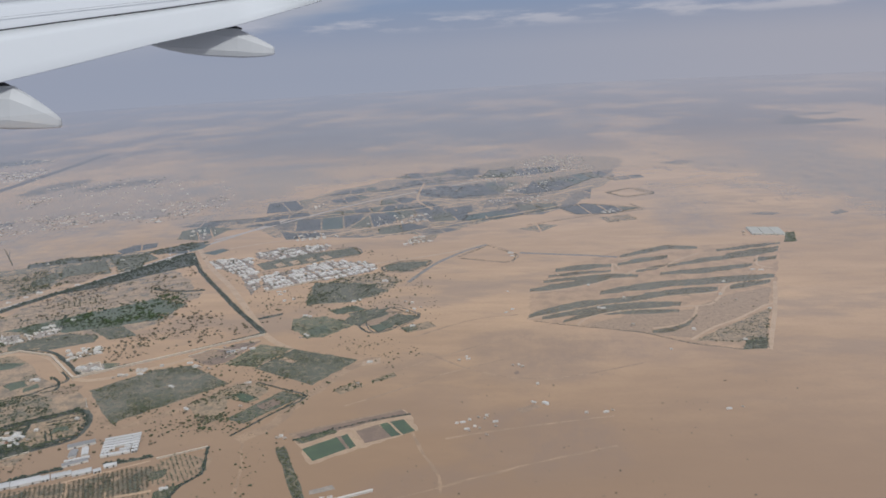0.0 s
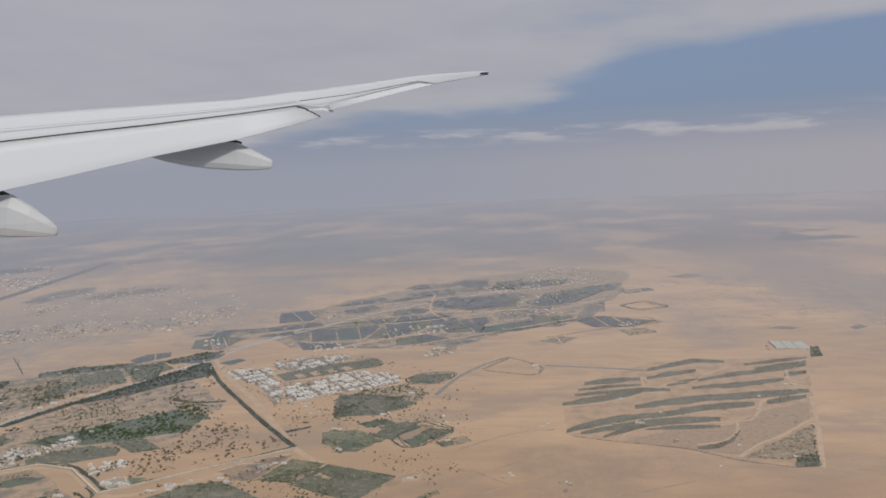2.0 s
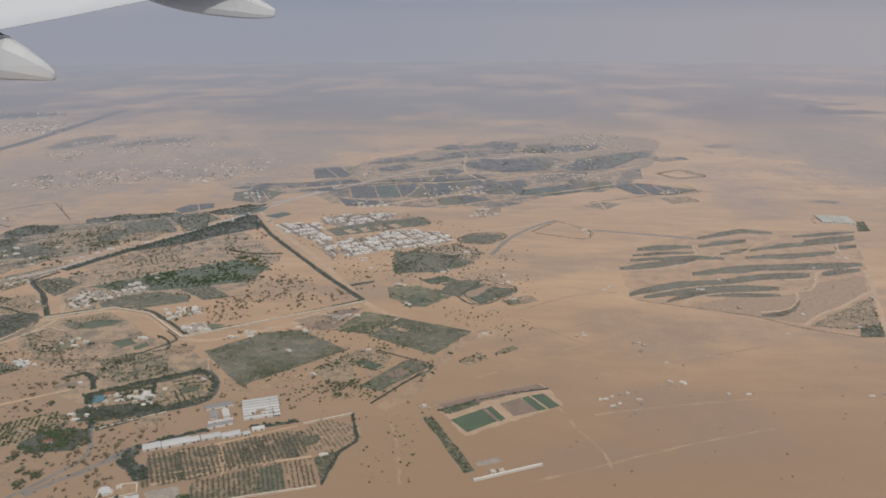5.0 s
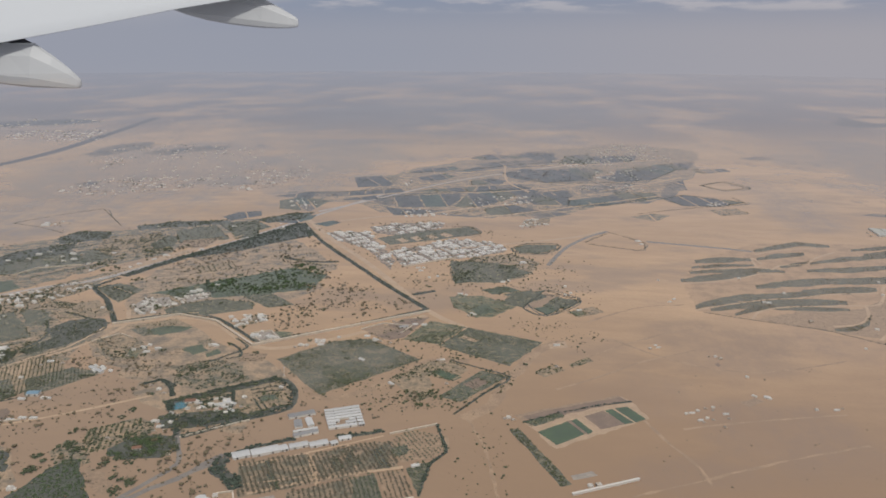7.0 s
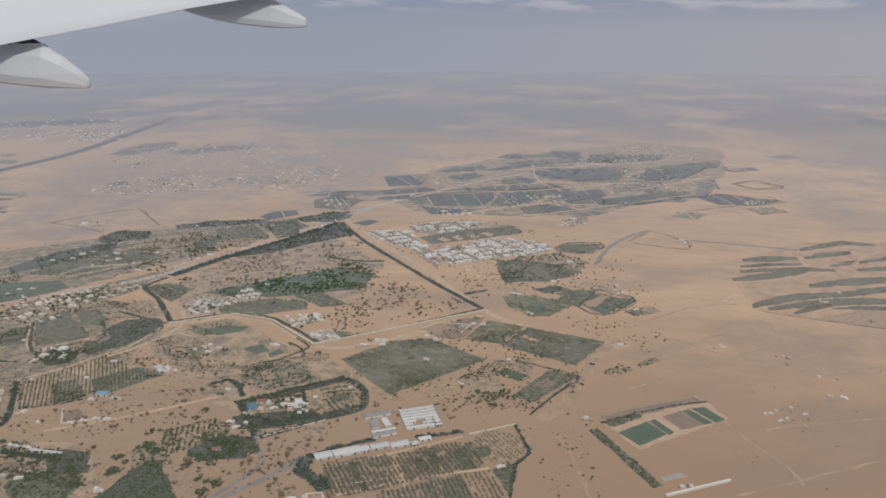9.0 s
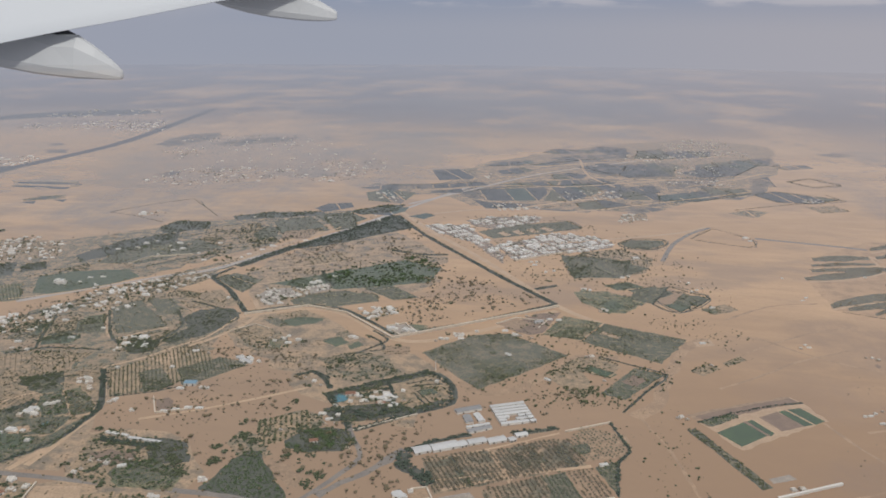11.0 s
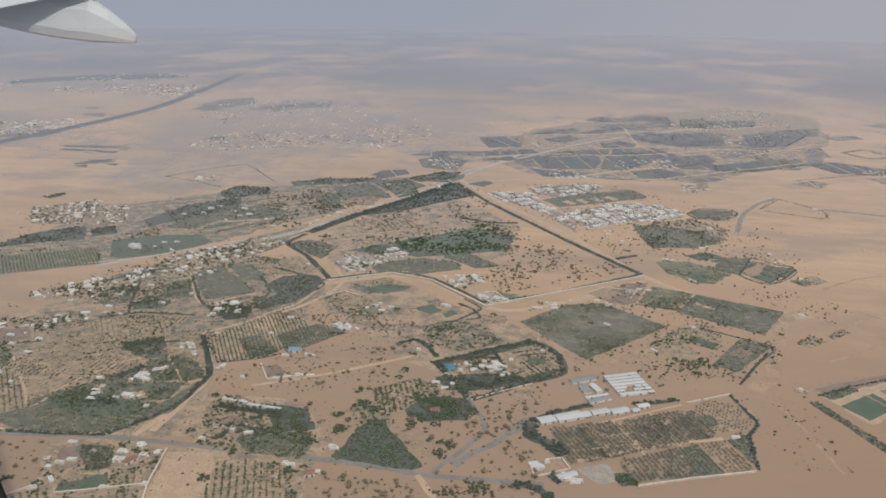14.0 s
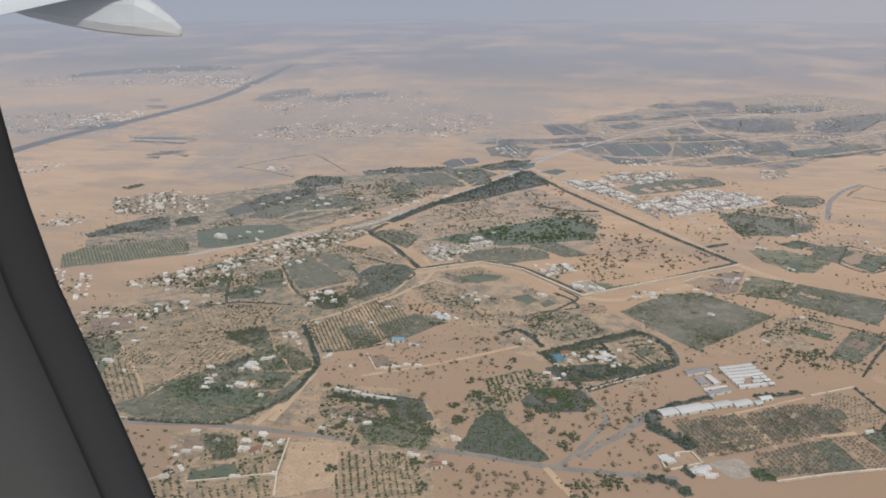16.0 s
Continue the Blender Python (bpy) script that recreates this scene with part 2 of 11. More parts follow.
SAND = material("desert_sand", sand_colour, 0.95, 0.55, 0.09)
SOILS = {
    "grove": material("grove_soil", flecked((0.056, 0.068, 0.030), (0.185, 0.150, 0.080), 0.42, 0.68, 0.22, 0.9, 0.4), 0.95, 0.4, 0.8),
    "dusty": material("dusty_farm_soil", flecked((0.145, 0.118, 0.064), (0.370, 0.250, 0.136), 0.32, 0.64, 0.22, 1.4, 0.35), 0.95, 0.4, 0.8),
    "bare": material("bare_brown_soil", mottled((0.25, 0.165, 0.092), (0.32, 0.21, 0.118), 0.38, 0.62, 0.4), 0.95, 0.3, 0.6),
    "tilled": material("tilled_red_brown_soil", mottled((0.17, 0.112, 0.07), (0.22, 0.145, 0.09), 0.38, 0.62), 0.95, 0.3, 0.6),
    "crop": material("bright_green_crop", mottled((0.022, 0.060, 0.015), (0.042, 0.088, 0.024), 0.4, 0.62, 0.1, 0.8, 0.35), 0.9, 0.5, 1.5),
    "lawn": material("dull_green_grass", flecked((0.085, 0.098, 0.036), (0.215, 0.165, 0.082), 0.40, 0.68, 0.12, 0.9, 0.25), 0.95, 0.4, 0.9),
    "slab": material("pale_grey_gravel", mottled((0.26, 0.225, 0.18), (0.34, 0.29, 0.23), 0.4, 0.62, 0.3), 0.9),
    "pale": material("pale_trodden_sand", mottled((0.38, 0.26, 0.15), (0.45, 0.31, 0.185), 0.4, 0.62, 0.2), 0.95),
    # the blue cast of distant haze is tinted into this soil's base colour
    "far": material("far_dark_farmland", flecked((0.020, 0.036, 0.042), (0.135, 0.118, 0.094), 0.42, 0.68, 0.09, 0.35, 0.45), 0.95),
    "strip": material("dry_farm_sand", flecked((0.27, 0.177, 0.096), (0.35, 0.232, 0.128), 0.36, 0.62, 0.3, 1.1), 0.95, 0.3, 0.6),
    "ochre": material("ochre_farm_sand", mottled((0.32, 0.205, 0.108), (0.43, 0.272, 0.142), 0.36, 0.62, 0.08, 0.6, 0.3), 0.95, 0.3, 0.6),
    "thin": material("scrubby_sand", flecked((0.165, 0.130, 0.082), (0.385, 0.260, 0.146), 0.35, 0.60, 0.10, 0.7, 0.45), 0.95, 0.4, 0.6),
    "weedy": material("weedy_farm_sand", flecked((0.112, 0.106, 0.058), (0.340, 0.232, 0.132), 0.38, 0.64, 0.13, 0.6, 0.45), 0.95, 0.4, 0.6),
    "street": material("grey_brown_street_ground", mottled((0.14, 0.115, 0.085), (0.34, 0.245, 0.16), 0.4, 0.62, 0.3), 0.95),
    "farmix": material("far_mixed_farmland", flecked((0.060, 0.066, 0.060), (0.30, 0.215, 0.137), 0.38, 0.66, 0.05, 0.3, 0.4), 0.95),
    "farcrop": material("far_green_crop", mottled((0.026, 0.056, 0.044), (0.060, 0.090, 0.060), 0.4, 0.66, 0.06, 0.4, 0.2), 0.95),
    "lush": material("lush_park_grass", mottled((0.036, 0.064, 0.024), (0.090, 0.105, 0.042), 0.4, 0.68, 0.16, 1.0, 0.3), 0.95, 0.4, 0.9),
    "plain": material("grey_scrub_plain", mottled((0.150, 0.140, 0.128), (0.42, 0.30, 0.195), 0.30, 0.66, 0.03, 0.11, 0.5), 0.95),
    # darker ground laid under tree belts and woods
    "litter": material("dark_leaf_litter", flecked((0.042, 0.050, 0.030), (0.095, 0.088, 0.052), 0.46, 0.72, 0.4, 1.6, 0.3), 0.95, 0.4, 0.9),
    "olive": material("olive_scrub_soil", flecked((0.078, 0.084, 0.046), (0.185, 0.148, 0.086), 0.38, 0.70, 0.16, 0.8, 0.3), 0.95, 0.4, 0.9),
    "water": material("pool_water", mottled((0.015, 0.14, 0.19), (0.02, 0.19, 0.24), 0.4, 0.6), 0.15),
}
FAINT = material("faint_tyre_track", mottled((0.29, 0.185, 0.098), (0.37, 0.24, 0.13), 0.4, 0.6, 0.1), 0.95)
ASPHALT = material("worn_asphalt", mottled((0.165, 0.145, 0.122), (0.21, 0.183, 0.150), 0.4, 0.6, 0.1), 0.9)
PALEROAD = material("pale_grey_asphalt", mottled((0.34, 0.305, 0.27), (0.42, 0.37, 0.32), 0.4, 0.6, 0.1), 0.9)
TRACK = material("pale_sand_track", mottled((0.48, 0.33, 0.192), (0.42, 0.285, 0.16), 0.4, 0.6, 0.1), 0.95)
DARKWAY = material("dark_highway", mottled((0.04, 0.04, 0.04), (0.07, 0.068, 0.062), 0.4, 0.6, 0.05), 0.95)
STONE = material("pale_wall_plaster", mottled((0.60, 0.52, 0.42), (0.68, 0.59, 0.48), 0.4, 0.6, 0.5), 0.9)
LEAF = material("dusty_leaves", leafy((0.106, 0.120, 0.062), (0.143, 0.148, 0.082)), 0.9)
DRYLEAF = material("dry_brown_leaves", leafy((0.182, 0.150, 0.096), (0.245, 0.200, 0.130)), 0.9)
DARKLEAF = material("dark_leaves", leafy((0.096, 0.114, 0.066), (0.132, 0.146, 0.088)), 0.9)
BELTLEAF = material("dense_belt_leaves", leafy((0.074, 0.096, 0.074), (0.102, 0.125, 0.094)), 0.9)
DRYDARK = material("brown_green_leaves", leafy((0.118, 0.104, 0.066), (0.165, 0.140, 0.092)), 0.9)
GREENLEAF = material("fresh_leaves", leafy((0.070, 0.108, 0.046), (0.102, 0.138, 0.062)), 0.9)
WHITEWASH = material("whitewashed_wall", painted((0.80, 0.77, 0.71), 0.2), 0.85)
TOWNWALL = material("town_walls", leafy((0.90, 0.88, 0.84), (0.78, 0.72, 0.64)), 0.85)
VILLAGEWALL = material("village_walls", leafy((0.88, 0.84, 0.78), (0.70, 0.64, 0.56)), 0.85)
VILLAGEROOF = material("village_roofs", leafy((0.88, 0.85, 0.80), (0.66, 0.60, 0.53)), 0.85)
TOWNROOF = material("town_roofs", leafy((0.92, 0.91, 0.90), (0.78, 0.75, 0.70)), 0.85)
CREAM = material("cream_wall", painted((0.56, 0.47, 0.37)), 0.85)
ROOF = material("flat_concrete_roof", painted((0.66, 0.62, 0.56), 0.35), 0.9)
METAL = material("pale_metal_sheet", painted((0.60, 0.60, 0.59), 0.2), 0.55)
DARKMETAL = material("grey_metal_sheet", painted((0.36, 0.36, 0.36), 0.3), 0.6)
GREENHOUSE = material("greenhouse_sheet", painted((0.50, 0.50, 0.47), 0.1), 0.5)
REDROOF = material("red_tile_roof", painted((0.30, 0.17, 0.12)), 0.8)
BLUEROOF = material("blue_sheet_roof", painted((0.26, 0.40, 0.50)), 0.6)
DARKHOLE = material("dark_opening", painted((0.05, 0.045, 0.04)), 0.9)


# ---- building helpers ----
def part(name, bm, mat, parent=None, label=""):
    data = bpy.data.meshes.new(name)
    bm.to_mesh(data)
    bm.free()
    data.materials.append(mat)
    ob = new(name, data)
    ob.parent = parent
    return tagged(ob, label)


def raw(name, verts, faces, mat, parent=None, label=""):
    data = bpy.data.meshes.new(name)
    data.from_pydata(verts, [], faces)
    data.materials.append(mat)
    ob = new(name, data)
    ob.parent = parent
    return tagged(ob, label)


def box(bm, x0, x1, y0, y1, z0, z1):
    v = [bm.verts.new((x, y, z)) for z in (z0, z1) for x, y in ((x0, y0), (x1, y0), (x1, y1), (x0, y1))]
    for f in ((3, 2, 1, 0), (4, 5, 6, 7), (0, 1, 5, 4), (1, 2, 6, 5), (2, 3, 7, 6), (3, 0, 4, 7)):
        bm.faces.new([v[k] for k in f])


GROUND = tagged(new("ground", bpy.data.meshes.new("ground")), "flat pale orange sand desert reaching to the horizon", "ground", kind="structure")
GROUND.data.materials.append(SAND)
LAND = []  # (object, rank, outlines) of every plot and road: they share the one flat surface of the land


def lay_land():
    """Cuts the flat land into the plots, the roads and the open ground that is left: where outlines overlap, the higher rank wins."""
    points, faces, owner = [], [], []
    for k in range(96):
        a = 2 * math.pi * k / 96
        points.append(Vector((MID[0] + 4500 * math.cos(a), MID[1] + 4500 * math.sin(a))))
    order = sorted(range(len(LAND)), key=lambda k: (LAND[k][1], k))
    for place, k in enumerate(order):
        for loop in LAND[k][2]:
            if sum(p[0] * q[1] - q[0] * p[1] for p, q in zip(loop, loop[1:] + loop[:1])) < 0:
                loop = loop[::-1]
            faces.append(list(range(len(points), len(points) + len(loop))))
            owner.append(place)
            points += [Vector((p[0], p[1])) for p in loop]
    verts, _, tris, _, _, source = geometry.delaunay_2d_cdt(points, [], faces, 0, 0.002, True)
    parts = {}
    for tri, ids in zip(tris, source):
        parts.setdefault(max((owner[i] for i in ids), default=-1), []).append(tri)
    open_land = parts.pop(-1, [])
    for place, mine in parts.items():
        ob = LAND[order[place]][0]
        patches = sorted(joined_patches(mine), key=lambda patch: -patch_size(verts, patch))
        for k, patch in enumerate(patches):
            if k and patch_size(verts, patch) < 4.0:
                open_land += patch
                continue
            fill(ob if not k else cut_off(ob), verts, patch)
    fill(GROUND, verts, open_land)


def patch_size(verts, tris):
    return sum(abs((verts[b] - verts[a]).cross(verts[c] - verts[a])) for a, b, c in tris) / 2


def joined_patches(tris):
    """Groups triangles that hang together along their edges."""
    lead = list(range(len(tris)))

    def root(k):
        while lead[k] != k:
            lead[k] = lead[lead[k]]
            k = lead[k]
        return k

    seen = {}
    for k, tri in enumerate(tris):
        for a, b in zip(tri, tri[1:] + tri[:1]):
            other = seen.setdefault((min(a, b), max(a, b)), k)
            lead[root(k)] = root(other)
    groups = {}
    for k, tri in enumerate(tris):
        groups.setdefault(root(k), []).append(tri)
    return list(groups.values())


def cut_off(ob):
    """Another piece of a plot or road that a higher one cuts in two."""
    name = ob.name.split(".")[0]
    piece = new("stretch" if ob.parent is None else name, bpy.data.meshes.new(name))
    piece.data.materials.append(ob.data.materials[0])
    piece.parent = ob.parent or ob
    return piece


def fill(ob, verts, tris):
    index = {}
    for tri in tris:
        for v in tri:
            index.setdefault(v, len(index))
    ob.data.from_pydata([(verts[v].x, verts[v].y, 0) for v in index], [], [[index[v] for v in tri] for tri in tris])


dice = random.Random(7)
def inside(poly, x, y):
    hit = False
    for (ax, ay), (bx, by) in zip(poly, poly[1:] + poly[:1]):
        if (ay > y) != (by > y) and x < (bx - ax) * (y - ay) / (by - ay) + ax:
            hit = not hit
    return hit


def ragged(poly, step, amount):
    """The outline of a plot with slightly uneven edges."""
    out = []
    for (ax, ay), (bx, by) in zip(poly, poly[1:] + poly[:1]):
        n = max(1, min(40, int(math.hypot(bx - ax, by - ay) / step)))
        for k in range(n):
            f = k / n
            j = amount if k else amount * 0.3
            out.append((ax + (bx - ax) * f + dice.uniform(-j, j), ay + (by - ay) * f + dice.uniform(-j, j)))
    return out


def sheet(name, poly, mat, parent=None, wear=0.5, step=4.0, rank=1):
    """A plot of soil, flush with the land round it."""
    ob = new(name, bpy.data.meshes.new(name))
    ob.data.materials.append(mat)
    ob.parent = parent
    LAND.append((ob, rank, [ragged(poly, step, wear) if wear else list(poly)]))
    return ob


# ---- plants: each is a lumpy crown of leaf clumps, or a palm ----
def shrub_shape(seed):
    r = random.Random(seed)
    verts, faces = [], []
    bm = bmesh.new()
    for k in range(2):
        at = Vector((r.uniform(-0.28, 0.28), r.uniform(-0.28, 0.28), r.uniform(0.3, 0.55)))
        size = r.uniform(0.3, 0.42)
        made = bmesh.ops.create_icosphere(bm, subdivisions=1, radius=size)["verts"]
        for v in made:
            v.co = v.co * r.uniform(0.65, 1.3)
            v.co.z *= 0.8
            v.co += at
    bm.verts.index_update()
    verts = [tuple(v.co) for v in bm.verts]
    faces = [[v.index for v in f.verts] for f in bm.faces]
    bm.free()
    base = len(verts)
    verts += [(0.05, 0, 0), (-0.03, 0.05, 0), (-0.03, -0.05, 0), (0.02, 0, 0.4), (-0.02, 0.02, 0.4), (-0.02, -0.02, 0.4)]
    faces += [[base + a, base + b, base + b + 3, base + a + 3] for a, b in ((0, 1), (1, 2), (2, 0))]
    for k in range(10):
        a, e, d = r.uniform(0, 6.28), r.uniform(-0.1, 1.3), r.uniform(0.36, 0.58)
        c = Vector((d * math.cos(a) * math.cos(e), d * math.sin(a) * math.cos(e), 0.42 + 0.7 * d * math.sin(e)))
        u = Vector((r.uniform(-1, 1), r.uniform(-1, 1), r.uniform(-0.5, 0.5))).normalized() * 0.12
        w = Vector((r.uniform(-1, 1), r.uniform(-1, 1), r.uniform(-1, 1))).normalized() * 0.09
        n = len(verts)
        verts += [tuple(c - u), tuple(c + w), tuple(c + u), tuple(c - w)]
        faces.append([n, n + 1, n + 2, n + 3])
    return np.array(verts), faces


def palm_shape(seed):
    r = random.Random(seed)
    verts, faces = [], []
    for k in range(4):
        a = k * math.pi / 2
        verts += [(0.06 * math.cos(a), 0.06 * math.sin(a), 0), (0.04 * math.cos(a), 0.04 * math.sin(a), 0.75)]
    faces += [[2 * k, (2 * k + 2) % 8, (2 * k + 3) % 8, 2 * k + 1] for k in range(4)]
    for k in range(9):
        a, lift = k * 0.698 + r.uniform(-0.2, 0.2), r.uniform(0.05, 0.28)
        c, s = math.cos(a), math.sin(a)
        n = len(verts)
        for d, z, w in ((0.0, 0.75, 0.03), (0.27, 0.78 + lift, 0.12), (0.52, 0.68 + 0.4 * lift, 0.04)):
            verts += [(d * c - w * s, d * s + w * c, z), (d * c + w * s, d * s - w * c, z)]
        faces += [[n, n + 1, n + 3, n + 2], [n + 2, n + 3, n + 5, n + 4]]
    return np.array(verts), faces


def tuft_shape(seed):
    r = random.Random(seed)
    bm = bmesh.new()
    bmesh.ops.create_icosphere(bm, subdivisions=1, radius=0.42)
    for v in bm.verts:
        v.co *= r.uniform(0.6, 1.25)
        v.co.z = v.co.z * 0.85 + 0.36
    verts, faces = [tuple(v.co) for v in bm.verts], [[v.index for v in f.verts] for f in bm.faces]
    bm.free()
    return np.array(verts), faces


TUFTS = [tuft_shape(k) for k in range(6)]
SHRUBS = [shrub_shape(k) for k in range(6)]
PALMS = [palm_shape(k) for k in range(4)]


def planted(name, places, shapes, mat, parent=None, label=""):
    """Many plants in one mesh: places are (x, y, width, height)."""
    verts, faces, count = [], [], 0
    for x, y, w, h in places:
        shape, fs = dice.choice(TUFTS if shapes is SHRUBS and y > 400 else shapes)
        a = dice.uniform(0, 6.283)
        c, s = math.cos(a) * w, math.sin(a) * w
        vs = np.empty_like(shape)
        vs[:, 0], vs[:, 1], vs[:, 2] = x + c * shape[:, 0] - s * shape[:, 1], y + s * shape[:, 0] + c * shape[:, 1], shape[:, 2] * h
        verts.append(vs)
        faces += [[k + count for k in f] for f in fs]
        count += len(shape)
    if not verts:
        return None
    ob = raw(name, np.concatenate(verts).tolist(), faces, mat, parent, label)
    ob["kind"] = "stuff"
    return ob


def spread(poly, count, low, high, tall=0.75, clump=0.0):
    """Random plants in a plot; clump: how much they gather."""
    xs, ys = [p[0] for p in poly], [p[1] for p in poly]
    out, tries = [], 0
    while len(out) < count and tries < count * 40:
        tries += 1
        x, y = dice.uniform(min(xs), max(xs)), dice.uniform(min(ys), max(ys))
        if not inside(poly, x, y):
            continue
        if clump and noise.noise(Vector((x * 0.045, y * 0.045, 3.3))) < dice.uniform(-0.5, 0.5) * (1.4 - clump) + 0.25 * clump - 0.1:
            continue
        w = low * 0.6 + (high * 1.15 - low * 0.6) * dice.random() ** 2.4
        out.append((x, y, w, w * tall * dice.uniform(0.8, 1.2)))
    return out


def rows_in(poly, along, gap, step, width, tall=0.6, missing=0.12, jitter=0.15):
    """Plants in straight rows: along gives the rows' direction in degrees."""
    a = radians(along)
    c, s = math.cos(a), math.sin(a)
    us = [x * c + y * s for x, y in poly]
    vs = [-x * s + y * c for x, y in poly]
    out, v = [], min(vs) + gap / 2
    while v < max(vs):
        u = min(us) + step / 2
        while u < max(us):
            x, y = u * c - v * s, u * s + v * c
            bald = noise.noise(Vector((x * 0.05, y * 0.05, 9.1)))
            if dice.random() > missing + max(0, bald) * 0.5 and inside(poly, x, y):
                w = width * dice.uniform(0.7, 1.15)
                out.append((x + dice.uniform(-jitter, jitter), y + dice.uniform(-jitter, jitter), w, w * tall * dice.uniform(0.8, 1.2)))
            u += step
        v += gap
    return out


def thing(name, label, category, group="", kind=""):
    return tagged(new(name), label, category, group, kind)


def along_edges(poly):
    """Bushes along some of a plot's edges."""
    out = []
    for (ax, ay), (bx, by) in zip(poly, poly[1:] + poly[:1]):
        if dice.random() < 0.55:
            continue
        long = math.hypot(bx - ax, by - ay)
        for k in range(int(long / 1.5)):
            f = dice.random()
            if noise.noise(Vector((ax + f * long * 0.08, ay, 5.5))) > 0.15:
                continue
            w = dice.uniform(0.7, 1.7)
            out.append((ax + (bx - ax) * f + dice.uniform(-0.9, 0.9), ay + (by - ay) * f + dice.uniform(-0.9, 0.9), w, w * 0.8))
    return out


def field(name, label, soil, *poly, rows=None, trees=None, leaf=LEAF, shapes=SHRUBS, wear=0.7, step=4.0, category="field"):
    """A plot of land. rows: (direction, gap, step, width); trees: (count, least width, most width, clump)."""
    poly = list(poly)
    ob = thing(name, label, category, "farm plots")
    sheet("soil", poly, SOILS[soil], ob, wear=wear, step=step, rank=0 if soil in ("thin", "strip", "ochre", "farmix", "plain", "weedy") else 2)
    if soil == "dusty" and not rows:
        (ax, ay), (bx, by) = poly[0], poly[1]
        rows, shapes = (math.degrees(math.atan2(by - ay, bx - ax)), 2.6, 1.4, 0.75, 0.5, 0.45, 0.3), TUFTS
        planted("row_planting", rows_in(poly, *rows), shapes, DRYLEAF, ob)
        rows = None
    if rows:
        planted("row_planting", rows_in(poly, *rows), TUFTS if shapes is SHRUBS else shapes, leaf, ob)
    if soil in ("grove", "dusty", "lawn") and wear >= 0.5:
        planted("border_bushes", along_edges(poly), TUFTS, DARKLEAF if dice.random() < 0.5 else LEAF, ob)
    if trees:
        planted("bushes", spread(poly, int(trees[0] * 2.0), trees[1] * 0.6, trees[2] * 0.68, tall=0.6 if trees[2] > 2.0 else 0.45, clump=trees[3]), SHRUBS if trees[2] > 2.0 and soil != "far" else TUFTS, leaf, ob)
    return ob


def mosaic(label, turn, wide, deep, soils, chance, rank, *poly, trees=0, low=0.6, high=1.5, lines=0.0):
    """Small plots side by side on a rough grid, with sandy paths between them."""
    poly = list(poly)
    ob = thing("farm_plots", label, "farmland", "farm plots")
    c, s = math.cos(radians(turn)), math.sin(radians(turn))
    us, vs = [x * c + y * s for x, y in poly], [-x * s + y * c for x, y in poly]
    v = min(vs)
    while v < max(vs):
        tall = deep * dice.uniform(0.6, 1.4)
        u = min(us) + dice.uniform(0, wide)
        while u < max(us):
            long = wide * dice.choice((0.4, 0.7, 1.0, 1.5, 2.1))
            x, y = (u + long / 2) * c - (v + tall / 2) * s, (u + long / 2) * s + (v + tall / 2) * c
            if inside(poly, x, y) and dice.random() < chance:
                g = dice.uniform(0.03, 0.12)
                ring = []
                for a, b in ((g, g), (1 - g, g), (1 - g, 1 - g), (g, 1 - g)):
                    uu, vv = u + long * a + dice.uniform(-0.09, 0.09) * wide, v + tall * b + dice.uniform(-0.12, 0.12) * deep
                    ring.append((uu * c - vv * s, uu * s + vv * c))
                soil = dice.choice(soils)
                sheet("plot", ring, SOILS[soil], ob, wear=0.02 * wide, step=0.3 * wide, rank=rank)
                if dice.random() < lines:
                    k = dice.randrange(4)
                    (ax, ay), (bx, by) = ring[k], ring[(k + 1) % 4]
                    m = max(2, int(math.hypot(bx - ax, by - ay) / 2.2))
                    planted("tree_line", [(ax + (bx - ax) * (i + dice.random()) / m, ay + (by - ay) * (i + dice.random()) / m, dice.uniform(0.9, 2.2), dice.uniform(0.5, 1.1)) for i in range(m)], TUFTS, BELTLEAF, ob)
                if trees and soil != "pale":
                    if dice.random() < 0.5:
                        planted("row_planting", rows_in(ring, turn + dice.choice((0, 90)), 2.6, 1.5, high * 0.8, 0.7, 0.25), TUFTS, dice.choice((LEAF, LEAF, DRYLEAF)), ob)
                    else:
                        planted("bushes", spread(ring, int(trees * long * tall), low, high, 0.8, 0.2), TUFTS, dice.choice((LEAF, DARKLEAF)), ob)
            u += long
        v += tall
    if not ob.children:
        sheet("plot", poly, SOILS[soils[0]], ob, wear=0.02 * wide, step=0.3 * wide, rank=rank)
    return ob


def hedge(name, label, width, size, *line, leaf=BELTLEAF, soil=None, dense=1.0):
    """A belt of trees along a line."""
    ob = thing(name, label, "hedge", "tree belts")
    places, size, width = [], size * (0.55 if line[0][1] > 400 else 0.66), width * 0.8
    for (ax, ay), (bx, by) in zip(line, line[1:]):
        long = math.hypot(bx - ax, by - ay)
        nx, ny = -(by - ay) / long, (bx - ax) / long
        for k in range(int(long * (1.2 + width * 0.75) / size * dense)):
            f, o = dice.random(), dice.uniform(-0.5, 0.5) * width
            w = size * dice.uniform(0.6, 1.3)
            places.append((ax + (bx - ax) * f + nx * o, ay + (by - ay) * f + ny * o, w, w * dice.uniform(0.5, 0.8)))
    planted("crowns", places, SHRUBS, leaf, ob)
    # dark ground strip fills the gaps between the crowns
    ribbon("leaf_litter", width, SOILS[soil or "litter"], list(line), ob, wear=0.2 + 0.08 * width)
    return ob


